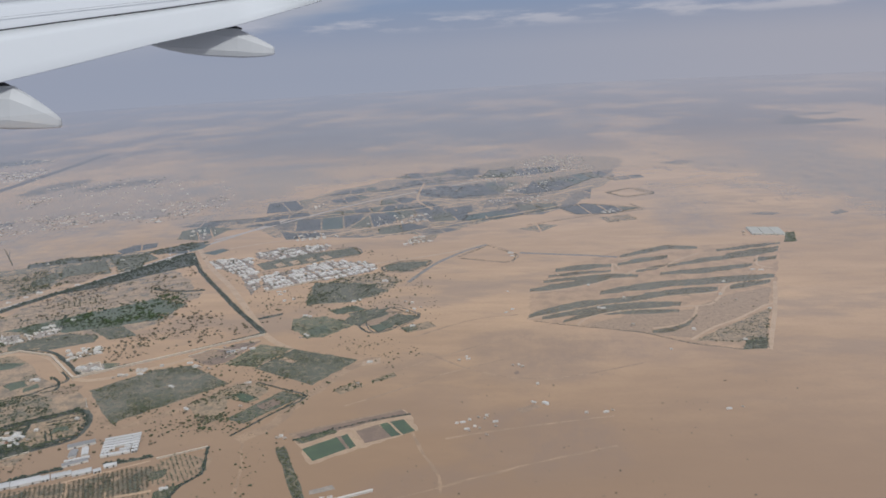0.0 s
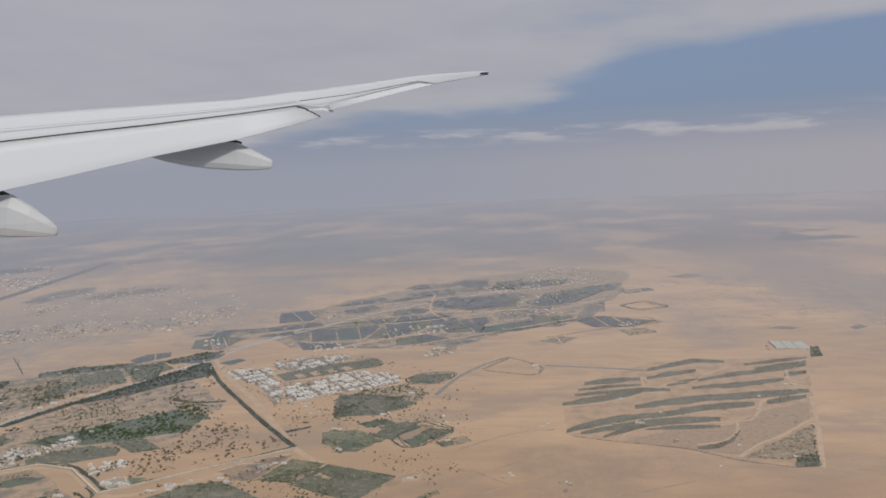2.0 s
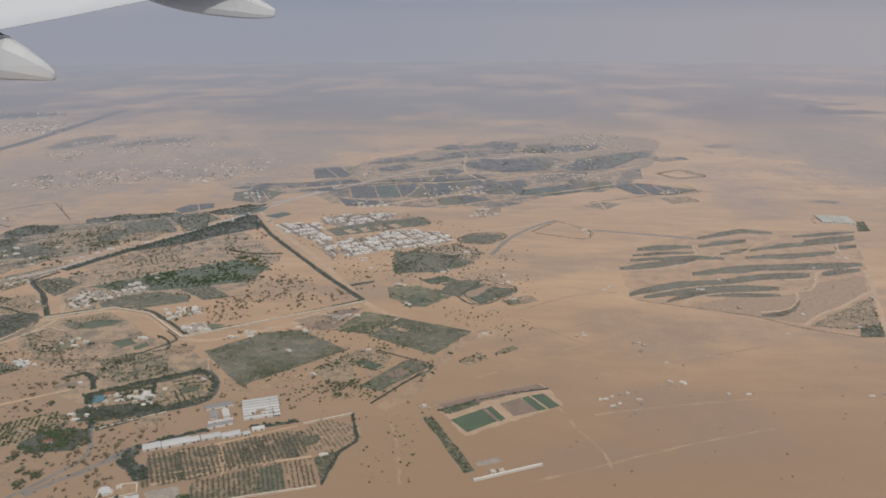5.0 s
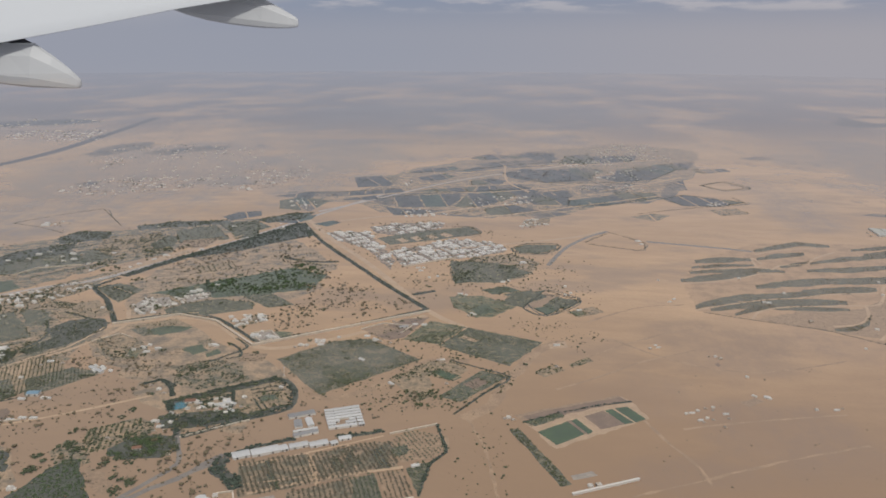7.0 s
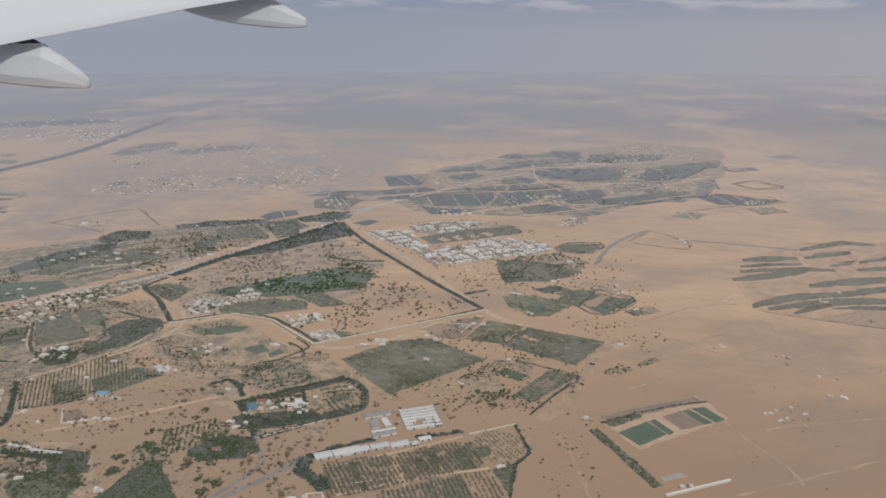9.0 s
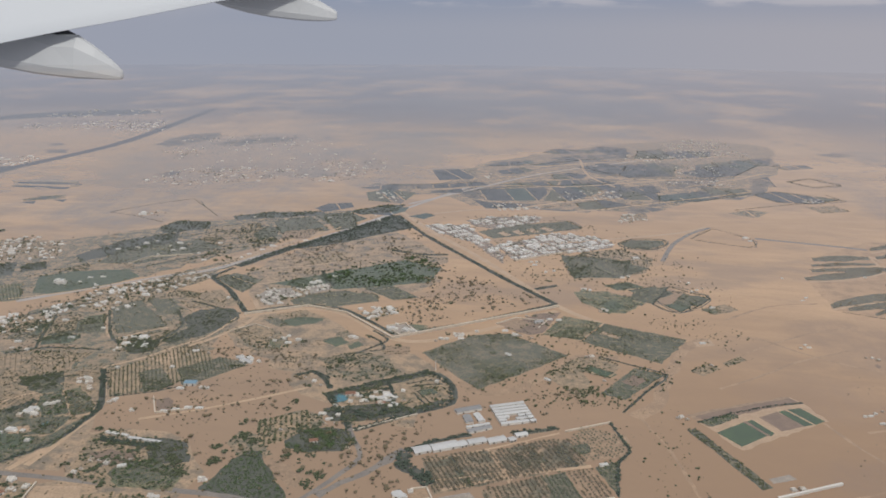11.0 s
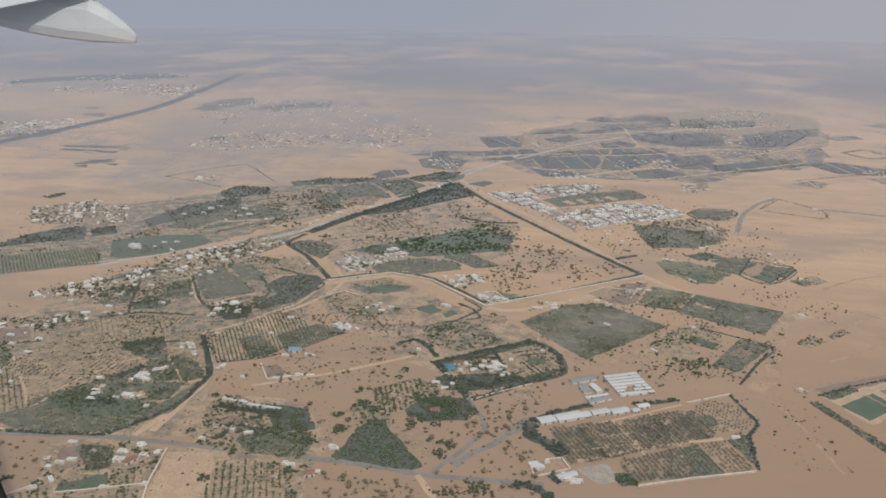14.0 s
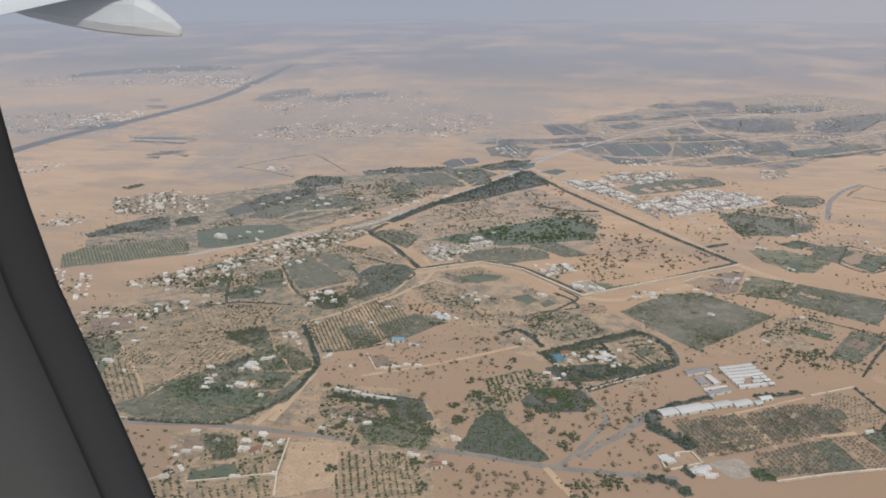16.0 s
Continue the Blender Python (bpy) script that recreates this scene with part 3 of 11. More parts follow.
def ribbon(name, width, mat, line, parent=None, wear=0.25, rank=2):
    """A strip that follows a line, smoothed through its points."""
    pts = [Vector((x, y)) for x, y in line]
    fine = []
    for k in range(len(pts) - 1):
        p0, p1, p2, p3 = pts[max(k - 1, 0)], pts[k], pts[k + 1], pts[min(k + 2, len(pts) - 1)]
        n = max(2, min(24, int((p2 - p1).length / 6)))
        for j in range(n):
            f = j / n
            fine.append(0.5 * (2 * p1 + (p2 - p0) * f + (2 * p0 - 5 * p1 + 4 * p2 - p3) * f * f + (3 * p1 - p0 - 3 * p2 + p3) * f ** 3))
    fine.append(pts[-1])
    left, right = [], []
    for k, p in enumerate(fine):
        d = (fine[min(k + 1, len(fine) - 1)] - fine[max(k - 1, 0)]).normalized()
        for side, row in ((-1, left), (1, right)):
            h = width / 2 + dice.uniform(-wear, wear)
            row.append((p.x - d.y * side * h, p.y + d.x * side * h))
    ob = new(name, bpy.data.meshes.new(name))
    ob.data.materials.append(mat)
    ob.parent = parent
    LAND.append((ob, rank, [[left[k], left[k + 1], right[k + 1], right[k]] for k in range(len(fine) - 1)]))
    return ob


def road(name, label, width, mat, *line, wear=0.25):
    return tagged(ribbon(name, width, mat, list(line), wear=wear), label, "road", "roads and tracks", "structure")


def yard_wall(name, label, height, *line, mat=None, thick=0.5):
    """A standing wall along a line, in straight lengths."""
    ob = thing(name, label, "wall", "boundary walls")
    for (ax, ay), (bx, by) in zip(line, line[1:]):
        long = math.hypot(bx - ax, by - ay)
        bm = bmesh.new()
        box(bm, 0, long, -thick / 2, thick / 2, -0.1, height)
        box(bm, -0.1, long + 0.1, -thick * 0.65, thick * 0.65, height, height + 0.12)
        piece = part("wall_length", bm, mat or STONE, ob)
        piece.matrix_basis = pose(ax, ay, 0, 0, 0, math.degrees(math.atan2(by - ay, bx - ax)))
    return ob


def flat_house(bm, w, d, h):
    """A house body: one closed block whose flat roof lies behind a parapet."""
    t, z = 0.09, h + 0.2
    out = [(-w / 2, -d / 2), (w / 2, -d / 2), (w / 2, d / 2), (-w / 2, d / 2)]
    ins = [(-w / 2 + t, -d / 2 + t), (w / 2 - t, -d / 2 + t), (w / 2 - t, d / 2 - t), (-w / 2 + t, d / 2 - t)]
    rings = [[bm.verts.new((x, y, k)) for x, y in ring] for ring, k in ((out, -0.1), (out, z), (ins, z), (ins, h))]
    for a, b in zip(rings, rings[1:]):
        for k in range(4):
            bm.faces.new((a[k], a[(k + 1) % 4], b[(k + 1) % 4], b[k]))
    bm.faces.new(rings[-1])


def house_kind(w, d, h, wall, roof, extra, label, category="house"):
    """A flat-roofed house with parapet, roof room, doors and windows."""
    ob = thing("house", label, category, "desert houses")
    bm = bmesh.new()
    flat_house(bm, w, d, h)
    body = part("body", bm, wall, ob)
    t = 0.09
    bm = bmesh.new()
    box(bm, -w / 2 + t, w / 2 - t, -d / 2 + t, d / 2 - t, h + 0.004, h + 0.06)
    top = part("roof", bm, roof, ob)
    bm = bmesh.new()
    box(bm, -w * 0.3, -w * 0.02, d * 0.02, d * 0.34, h + 0.06, h + 0.55)
    part("roof_room", bm, wall, top)
    if extra:
        bm = bmesh.new()
        box(bm, w / 2 + 0.003, w * 0.5 + extra, -d / 2, d * 0.1, -0.1, h * 0.7)
        part("side_wing", bm, wall, ob)
    for k in range(3):
        bm = bmesh.new()
        x = -w * 0.32 + k * w * 0.32
        box(bm, x - 0.13, x + 0.13, -d / 2 - 0.012, -d / 2 + 0.02, 0.0 if k == 1 else h * 0.35, h * 0.68)
        part("door" if k == 1 else "window", bm, DARKHOLE, body)
    return ob


HOUSES = [
    house_kind(2.6, 2.2, 1.0, WHITEWASH, ROOF, 0.0, "small white flat-roofed house with a roof parapet"),
    house_kind(3.6, 2.4, 1.3, WHITEWASH, ROOF, 1.0, "white two-storey house with a lower side wing"),
    house_kind(3.0, 3.0, 1.5, CREAM, ROOF, 0.0, "square cream-coloured house with a flat roof"),
    house_kind(4.6, 1.9, 0.9, WHITEWASH, METAL, 0.0, "long low white house with a pale roof"),
    house_kind(2.0, 1.7, 0.8, CREAM, DARKMETAL, 0.7, "small cream house with a grey sheet roof"),
    house_kind(5.2, 3.4, 1.4, WHITEWASH, METAL, 1.4, "large white flat-roofed house with a side wing"),
]
used = set()


def house(kind, x, y, turn, scale=0.8):
    """Places a house of a kind; the first of each kind is the model itself."""
    m = pose(x, y, 0, 0, 0, turn)
    model = HOUSES[kind]
    if kind not in used:
        used.add(kind)
        model.matrix_basis = m
        return model
    ob = copy_thing(model, m)
    if scale != 1.0:
        ob.scale = (scale, scale, scale * 0.9)
    return ob


def crowd(label, places):
    """The many flat-roofed houses of a town or far village, too many to count, as blocks with parapets and yard walls."""
    ob = thing("town_houses", label, "houses", kind="stuff")
    bodies, tops = bmesh.new(), bmesh.new()
    for x, y, a, k in places:
        w, d, h = k * dice.choice((2.0, 3.0, 4.0, 5.6)), k * dice.uniform(2.0, 3.6), k * dice.choice((0.55, 0.7, 1.1))
        m = Matrix.Translation((x, y, 0)) @ Matrix.Rotation(a, 4, "Z")
        for bm in (bodies, tops):
            n = len(bm.verts)
            if bm is bodies:
                flat_house(bm, w, d, h)
                if dice.random() < 0.5:
                    box(bm, w / 2 + 0.02, w / 2 + k * 1.5, -d / 2, -d / 2 + k, -0.1, h * 0.6)
            else:
                box(bm, -w / 2 + 0.09, w / 2 - 0.09, -d / 2 + 0.09, d / 2 - 0.09, h + 0.004, h + 0.06)
                box(bm, -w * 0.3, 0, 0, d * 0.3, h + 0.06, h + 0.5)
            bm.verts.ensure_lookup_table()
            for v in bm.verts[n:]:
                v.co = m @ v.co
    wall, roof = (TOWNWALL, TOWNROOF) if "town" in label else (VILLAGEWALL, VILLAGEROOF)
    for name, bm, mat in (("bodies", bodies, wall), ("roofs", tops, roof)):
        part(name, bm, mat, ob)["kind"] = "stuff"
    return ob


def settlement(turn, count, gap, *poly, kinds=(0, 1, 2, 3, 4, 5), low=0.8, high=1.25, trees=0, leaf=DARKLEAF, ground=None, joined=""):
    """Houses side by side on a rough street grid, with the trees of their yards."""
    poly = list(poly)
    if ground:
        tagged(sheet("pavement", poly, SOILS[ground], wear=1.5), "pale trodden ground between houses", "ground", kind="structure")
    c, s = math.cos(radians(turn)), math.sin(radians(turn))
    us, vs = [x * c + y * s for x, y in poly], [-x * s + y * c for x, y in poly]
    spots = []
    v = min(vs)
    while v < max(vs):
        u = min(us)
        while u < max(us):
            x, y = u * c - v * s, u * s + v * c
            lane = int(v / (gap * 0.9)) % 4 == 3 or int(u / gap) % 6 == 5
            if inside(poly, x, y) and not (joined and (lane or noise.noise(Vector((x * 0.07, y * 0.07, 1.7))) > 0.22)):
                spots.append((x, y))
            u += gap
        v += gap * 0.9
    dice.shuffle(spots)
    if joined:
        crowd(joined, [(x + dice.uniform(-0.22, 0.22) * gap, y + dice.uniform(-0.22, 0.22) * gap, radians(turn + dice.choice((0, 90)) + dice.uniform(-4, 4)), low + (high - low) * 1.35 * dice.random() ** 1.4) for x, y in spots[:count]])
        spots = []
    for x, y in spots[:count]:
        house(dice.choice(kinds), x + dice.uniform(-0.22, 0.22) * gap, y + dice.uniform(-0.22, 0.22) * gap, turn + dice.choice((0, 90, 180, 270)) + dice.uniform(-5, 5), dice.uniform(low, high))
    if trees:
        ob = thing("garden_trees", "dark green garden trees between pale houses", "trees", kind="stuff")
        planted("crowns", spread(poly, int(trees * 1.3), 0.9, 2.3, 0.75, 0.3), SHRUBS, leaf, ob)


def shed(label, w, d, h, x, y, turn, mat=None, ridges=1, category="shed"):
    """A long farm shed: walls, a row of low pitched roofs, doors."""
    ob = thing("farm_shed", label, category, "farm sheds")
    bm = bmesh.new()
    box(bm, -w / 2, w / 2, -d / 2, d / 2, -0.1, h)
    body = part("body", bm, WHITEWASH, ob)
    for k in range(ridges):
        y0, y1 = -d / 2 + d * k / ridges, -d / 2 + d * (k + 1) / ridges
        bm = bmesh.new()
        e, r = 0.15, min(0.5, (y1 - y0) * 0.18)
        g = 0.05 if ridges > 1 else -0.12
        v = [bm.verts.new(c) for c in ((-w / 2 - e, y0 + g, h + 0.01), (w / 2 + e, y0 + g, h + 0.01), (w / 2 + e, (y0 + y1) / 2, h + r), (-w / 2 - e, (y0 + y1) / 2, h + r), (-w / 2 - e, y1 - g, h + 0.01), (w / 2 + e, y1 - g, h + 0.01))]
        for f in ((0, 1, 2, 3), (3, 2, 5, 4), (0, 3, 4), (1, 5, 2), (0, 4, 5, 1)):
            bm.faces.new([v[i] for i in f])
        bmesh.ops.recalc_face_normals(bm, faces=bm.faces)
        part("roof", bm, mat or METAL, ob)
    for k in range(2):
        bm = bmesh.new()
        box(bm, (k - 0.5) * w * 0.5 - 0.4, (k - 0.5) * w * 0.5 + 0.4, -d / 2 - 0.015, -d / 2 + 0.02, 0, h * 0.8)
        part("door", bm, DARKHOLE, body)
    ob.matrix_basis = pose(x, y, 0, 0, 0, turn)
    return ob


def mast(x, y):
    """A tall pale lamp mast on a concrete foot."""
    ob = thing("lamp_mast", "tall pale steel lamp mast beside a garden", "mast")
    bm = bmesh.new()
    bmesh.ops.create_cone(bm, cap_ends=True, segments=10, radius1=0.16, radius2=0.09, depth=5.0, matrix=Matrix.Translation((0, 0, 2.6)))
    pole = part("pole", bm, WHITEWASH, ob)
    bm = bmesh.new()
    box(bm, -0.4, 0.4, -0.4, 0.4, -0.1, 0.2)
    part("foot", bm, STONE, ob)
    bm = bmesh.new()
    box(bm, -0.45, 0.45, -0.12, 0.12, 5.0, 5.25)
    part("lamp_head", bm, METAL, pole)
    ob.matrix_basis = pose(x, y, 0)
    return ob


# ---- the land ----


def scrub(label, count, low, high, clump, leaf, *poly):
    """Scattered desert trees and bushes."""
    ob = thing("desert_bushes", label, "bushes", kind="stuff")
    return planted("crowns", spread(list(poly), count, low, high, 0.7, clump), SHRUBS if high > 2.2 else TUFTS, leaf, ob)


def clump(x, y, count, reach):
    """A knot of dark desert trees."""
    ob = thing("tree_clump", "knot of dark desert trees on sand", "trees", "tree clumps")
    places = []
    for k in range(count):
        a, d, w = dice.uniform(0, 6.283), reach * dice.random() ** 0.6, dice.uniform(0.8, 1.9)
        places.append((x + d * math.cos(a), y + d * math.sin(a), w, w * dice.uniform(0.6, 0.9)))
    planted("crowns", places, SHRUBS, DARKLEAF, ob)


# roads and tracks
road("road", "pale grey asphalt road past the walled estate", 5, PALEROAD, (-534.7, 449.9), (-521.0, 463.2), (-501.2, 483.0), (-467.0, 514.7), (-439.1, 535.6), (-420.8, 566.6), (-368.9, 671.9), (-326.2, 780.4), (-276.5, 900.3))
road("road", "pale grey asphalt road leading to far farms", 4, PALEROAD, (-329.7, 795.2), (-282.8, 866.0), (-199.2, 997.3), (-107.6, 1090.6), (-0.3, 1188.8))
road("road", "narrow grey asphalt road along farms", 3.2, ASPHALT, (-486.0, 251.7), (-450.6, 252.4), (-415.4, 256.2), (-367.6, 255.6), (-311.3, 254.0), (-286.6, 251.0), (-267.0, 251.0), (-239.0, 251.9))
road("sand_track", "pale tyre track across the sand", 2.5, TRACK, (-286.5, 250.3), (-281.0, 241.8), (-275.8, 234.1))
road("sand_track", "pale sand track across open desert", 2.2, TRACK, (-373.4, 307.7), (-349.7, 320.6), (-325.4, 337.0), (-305.0, 352.2))
road("sand_track", "pale sand track outside the estate wall", 4.5, TRACK, (-378.1, 443.5), (-340.4, 465.1), (-310.9, 456.8), (-272.5, 421.3), (-237.3, 433.0), (-178.8, 486.1))
road("sand_track", "wide sandy track between the farms", 6, FAINT, (-251.0, 401.7), (-228.4, 366.9), (-208.5, 358.9), (-183.7, 387.2), (-167.8, 410.6), (-145.3, 413.0), wear=1.0)
road("sand_track", "wide tyre track across the sand", 7, FAINT, (-143.6, 342.8), (-130.6, 360.7), (-122.5, 390.8), (-101.2, 441.6), (-89.1, 448.4), wear=1.2)
road("sand_track", "pale sand track on the town side", 5, TRACK, (-331.7, 758.3), (-286.3, 677.4), (-241.5, 607.4), (-197.8, 530.7), (-170.7, 485.8), (-123.3, 441.1))
road("sand_track", "pale sand track between farm plots", 3, TRACK, (-399.5, 277.0), (-404.5, 259.0))
road("sand_track", "pale sand track by a dark tree row", 3, TRACK, (-421.2, 360.3), (-397.9, 317.6), (-396.7, 290.0), (-398.9, 263.2))
road("sand_track", "pale faint track across far sand", 4, TRACK, (-219.4, 638.6), (-80.0, 704.7), (-37.2, 740.1))
road("sand_track", "pale track through the plots", 3, TRACK, (-397.7, 383.1), (-379.2, 408.9), (-368.1, 445.4), (-379.8, 476.1))
road("sand_track", "grey track over the desert", 4, ASPHALT, (-93.8, 615.4), (-77.1, 670.8), (-53.9, 714.3), (-33.2, 738.8))
road("sand_track", "sand track across the far desert", 5, ASPHALT, (-1.4, 703.3), (71.1, 683.6), (83.9, 677.5))
road("highway", "dark far highway crossing the desert", 20, DARKWAY, (-880.1, 674.6), (-889.5, 718.3), (-889.9, 833.2), (-869.7, 975.9), (-860.8, 1161.4), (-889.8, 1382.7), (-950.2, 1746.6))
road("sand_track", "faint tyre track over open sand", 1.5, FAINT, (-91.3, 406.8), (-70.2, 433.5), (-24.7, 470.4), (2.4, 483.3), wear=0.6)
road("sand_track", "faint tyre track over open sand", 1.5, FAINT, (-97.2, 380.7), (-73.5, 398.9), (-45.6, 423.6), (-12.9, 443.9), wear=0.6)
road("sand_track", "faint tyre track over open sand", 1.5, FAINT, (-56.5, 350.2), (-47.5, 326.6), (-39.0, 308.2), (-37.3, 295.1), wear=0.6)
road("sand_track", "faint tyre track over open sand", 1.5, FAINT, (-71.0, 283.4), (-38.6, 299.3), (2.1, 319.5), (42.1, 336.0), wear=0.6)
road("sand_track", "faint tyre track over open sand", 1.5, FAINT, (-61.1, 456.9), (-26.2, 425.6), (14.4, 414.2), (70.8, 435.9), wear=0.6)
road("sand_track", "faint tyre track over open sand", 1.5, FAINT, (-140.8, 341.4), (-131.4, 312.9), (-125.3, 277.4), wear=0.6)
road("sand_track", "faint tyre track over open sand", 1.5, FAINT, (-39.2, 343.5), (0.7, 356.2), (44.1, 366.6), wear=0.6)
road("sand_track", "faint tyre track over open sand", 1.5, FAINT, (-72.5, 485.6), (-35.4, 517.5), (-3.2, 526.9), wear=0.6)

# thin scrub over the farmland
field("scrubland", "thin scrubby sand between farm plots", "thin", (-548.4, 344.7), (-507.9, 399.1), (-465.5, 464.9), (-422.0, 450.3), (-375.1, 438.0), (-377.3, 375.9), (-396.5, 312.0), (-383.0, 259.5), (-438.8, 253.6), (-496.6, 266.6), wear=5.0, step=12, trees=(160, 0.5, 1.3, 0.4), leaf=DRYLEAF, category="scrubland")
field("scrubland", "weedy sand around the villages", "weedy", (-621.1, 467.6), (-607.6, 588.4), (-504.9, 687.3), (-375.4, 760.7), (-414.3, 619.8), (-471.3, 526.8), (-515.1, 467.9), (-585.3, 420.4), wear=5.0, step=12, trees=(160, 0.5, 1.3, 0.4), leaf=DRYLEAF, category="scrubland")
field("scrubland", "thin scrubby sand in the farm land", "thin", (-370.2, 449.1), (-320.5, 447.9), (-272.4, 411.1), (-230.0, 373.9), (-244.7, 317.8), (-293.0, 336.9), (-338.3, 383.1), (-377.6, 418.2), wear=5.0, step=12, trees=(160, 0.5, 1.3, 0.4), leaf=DRYLEAF, category="scrubland")
field("scrubland", "thin scrubby sand inside the estate", "thin", (-410.9, 526.3), (-383.8, 610.7), (-324.3, 680.0), (-265.3, 598.1), (-265.7, 525.9), (-322.6, 468.4), (-373.4, 464.6), wear=5.0, step=12, trees=(160, 0.5, 1.3, 0.4), leaf=DRYLEAF, category="scrubland")
field("scrubland", "thin scrubby sand by the farm road", "thin", (-389.3, 291.4), (-355.0, 297.6), (-324.9, 270.1), (-325.1, 225.1), (-414.1, 208.8), (-434.4, 250.1), (-377.1, 256.3), wear=5.0, step=12, trees=(160, 0.5, 1.3, 0.4), leaf=DRYLEAF, category="scrubland")
scrub("low dry bushes on farmland", 380, 0.5, 1.5, 0.6, DRYLEAF, (-398.4, 317.6), (-294.9, 368.9), (-237.3, 319.2), (-278.7, 233.6), (-414.1, 208.8), (-434.4, 250.1), (-378.5, 260.3))
scrub("small dusty bushes over farmland sand", 1700, 0.5, 1.5, 0.5, DRYLEAF, (-588.4, 370.6), (-553.7, 395.5), (-507.5, 469.3), (-472.2, 529.5), (-431.4, 508.8), (-377.2, 447.8), (-332.9, 435.9), (-269.3, 411.7), (-311.4, 359.0), (-378.0, 288.3), (-378.5, 260.3), (-481.4, 252.6), (-530.4, 293.4))
scrub("small dusty bushes over farmland sand", 1000, 0.6, 1.7, 0.5, DRYLEAF, (-654.4, 496.4), (-602.6, 598.9), (-506.3, 691.8), (-353.8, 770.0), (-421.5, 569.7), (-469.8, 522.7), (-515.1, 467.9), (-617.2, 449.3))
scrub("small dusty bushes around the town", 900, 0.8, 2.2, 0.5, LEAF, (-315.7, 730.1), (-196.9, 768.6), (-96.4, 688.5), (-52.5, 620.0), (-86.6, 494.9), (-141.0, 536.9), (-177.5, 496.3), (-247.8, 615.2))
scrub("small dusty bushes between the farms", 900, 0.8, 2.0, 0.5, LEAF, (-257.4, 401.1), (-195.4, 462.1), (-102.9, 443.2), (-122.3, 378.0), (-154.6, 342.9), (-217.6, 348.4))
mosaic("small farm plots in the farm land", 10.3, 20, 14, ("dusty", "weedy", "lawn", "thin", "bare"), 0.5, 1, (-370.2, 449.1), (-320.5, 447.9), (-272.4, 411.1), (-232.8, 373.4), (-255.2, 369.2), (-293.0, 336.9), (-317.8, 364.7), (-344.3, 382.0), (-378.0, 391.8), trees=0.13)
mosaic("small farm plots by the farm road", -1.6, 17, 11, ("dusty", "weedy", "bare", "grove", "lawn"), 0.6, 1, (-500.3, 365.4), (-452.9, 395.4), (-416.3, 368.8), (-403.7, 316.6), (-402.2, 283.9), (-418.1, 261.9), (-471.2, 256.7), (-502.2, 286.9), trees=0.16)

# walled estate
yard_wall("boundary_wall", "pale wall round the tree-lined estate", 1.2, (-376.5, 447.9), (-341.0, 469.4), (-313.0, 460.6), (-275.7, 422.5), (-177.5, 493.8), thick=1.0)
hedge("tree_belt", "dark tree belt inside the estate wall", 3.2, 1.9, (-377.6, 453.0), (-341.6, 473.7), (-313.4, 465.8), (-275.8, 429.5))
hedge("tree_belt", "dark tree belt inside the estate wall", 3.2, 1.9, (-275.2, 429.7), (-236.0, 453.6), (-179.4, 498.9))
hedge("tree_belt", "dense dark tree belt along the estate", 5, 2.2, (-331.6, 740.4), (-294.0, 668.9), (-248.1, 598.0), (-211.0, 542.4), (-179.4, 498.9))
hedge("tree_belt", "dark tree belt beside the road", 11, 3.0, (-334.1, 737.5), (-367.5, 661.7), (-400.4, 598.8), (-420.9, 549.4))
hedge("tree_belt", "dark tree belt at the estate corner", 4.5, 2.2, (-421.9, 544.6), (-428.4, 520.3), (-405.1, 494.2), (-377.6, 453.0))
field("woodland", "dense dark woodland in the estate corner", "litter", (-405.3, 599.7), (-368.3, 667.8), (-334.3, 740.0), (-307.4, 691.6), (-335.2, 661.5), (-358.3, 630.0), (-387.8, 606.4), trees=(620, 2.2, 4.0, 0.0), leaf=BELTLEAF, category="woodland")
field("park", "lush dark green park with tall trees", "lush", (-382.7, 511.1), (-358.0, 533.2), (-331.6, 555.2), (-297.6, 585.8), (-266.3, 570.0), (-268.8, 533.2), (-304.2, 517.6), (-330.5, 506.5), (-358.3, 509.0), trees=(360, 1.6, 4.0, 0.6), leaf=GREENLEAF, category="park")
field("lawn", "mown green lawn in the estate park", "lush", (-296.1, 554.3), (-269.6, 554.9), (-271.5, 531.4), (-293.2, 534.0))
field("lawn", "pale green lawn beside estate villas", "lawn", (-368.7, 523.0), (-354.0, 533.9), (-347.6, 517.5), (-363.7, 505.5))
field("orchard", "oval dark grey-green orchard in the estate", "grove", (-356.5, 479.0), (-347.9, 492.3), (-326.4, 504.8), (-301.2, 499.6), (-297.1, 486.4), (-323.1, 472.7), (-350.2, 469.9), trees=(260, 1.0, 1.8, 0.0))
field("orchard", "dark green plot beside the park", "grove", (-315.6, 514.3), (-294.6, 520.7), (-271.3, 498.0), (-287.7, 490.4), trees=(90, 1.2, 2.4, 0.0))
field("vineyard", "faint rows of small vines on sand", "dusty", (-375.9, 578.0), (-348.7, 597.9), (-342.0, 579.3), (-366.8, 562.3), rows=(-59.9, 4.0, 2.2, 1.5))
field("garden", "dark garden plot inside the estate", "grove", (-426.4, 520.7), (-414.6, 532.7), (-390.5, 519.0), (-394.1, 490.0), (-409.1, 502.4), trees=(120, 1.6, 3.2, 0.3), leaf=DARKLEAF)
settlement(40.2, 45, 5, (-383.4, 485.8), (-373.7, 506.2), (-336.0, 520.9), (-341.2, 499.6), (-360.7, 477.0), (-374.0, 467.8), trees=50, kinds=(0, 1, 2, 3), low=0.42, high=0.9, ground="dusty", joined="pale flat-roofed village houses")
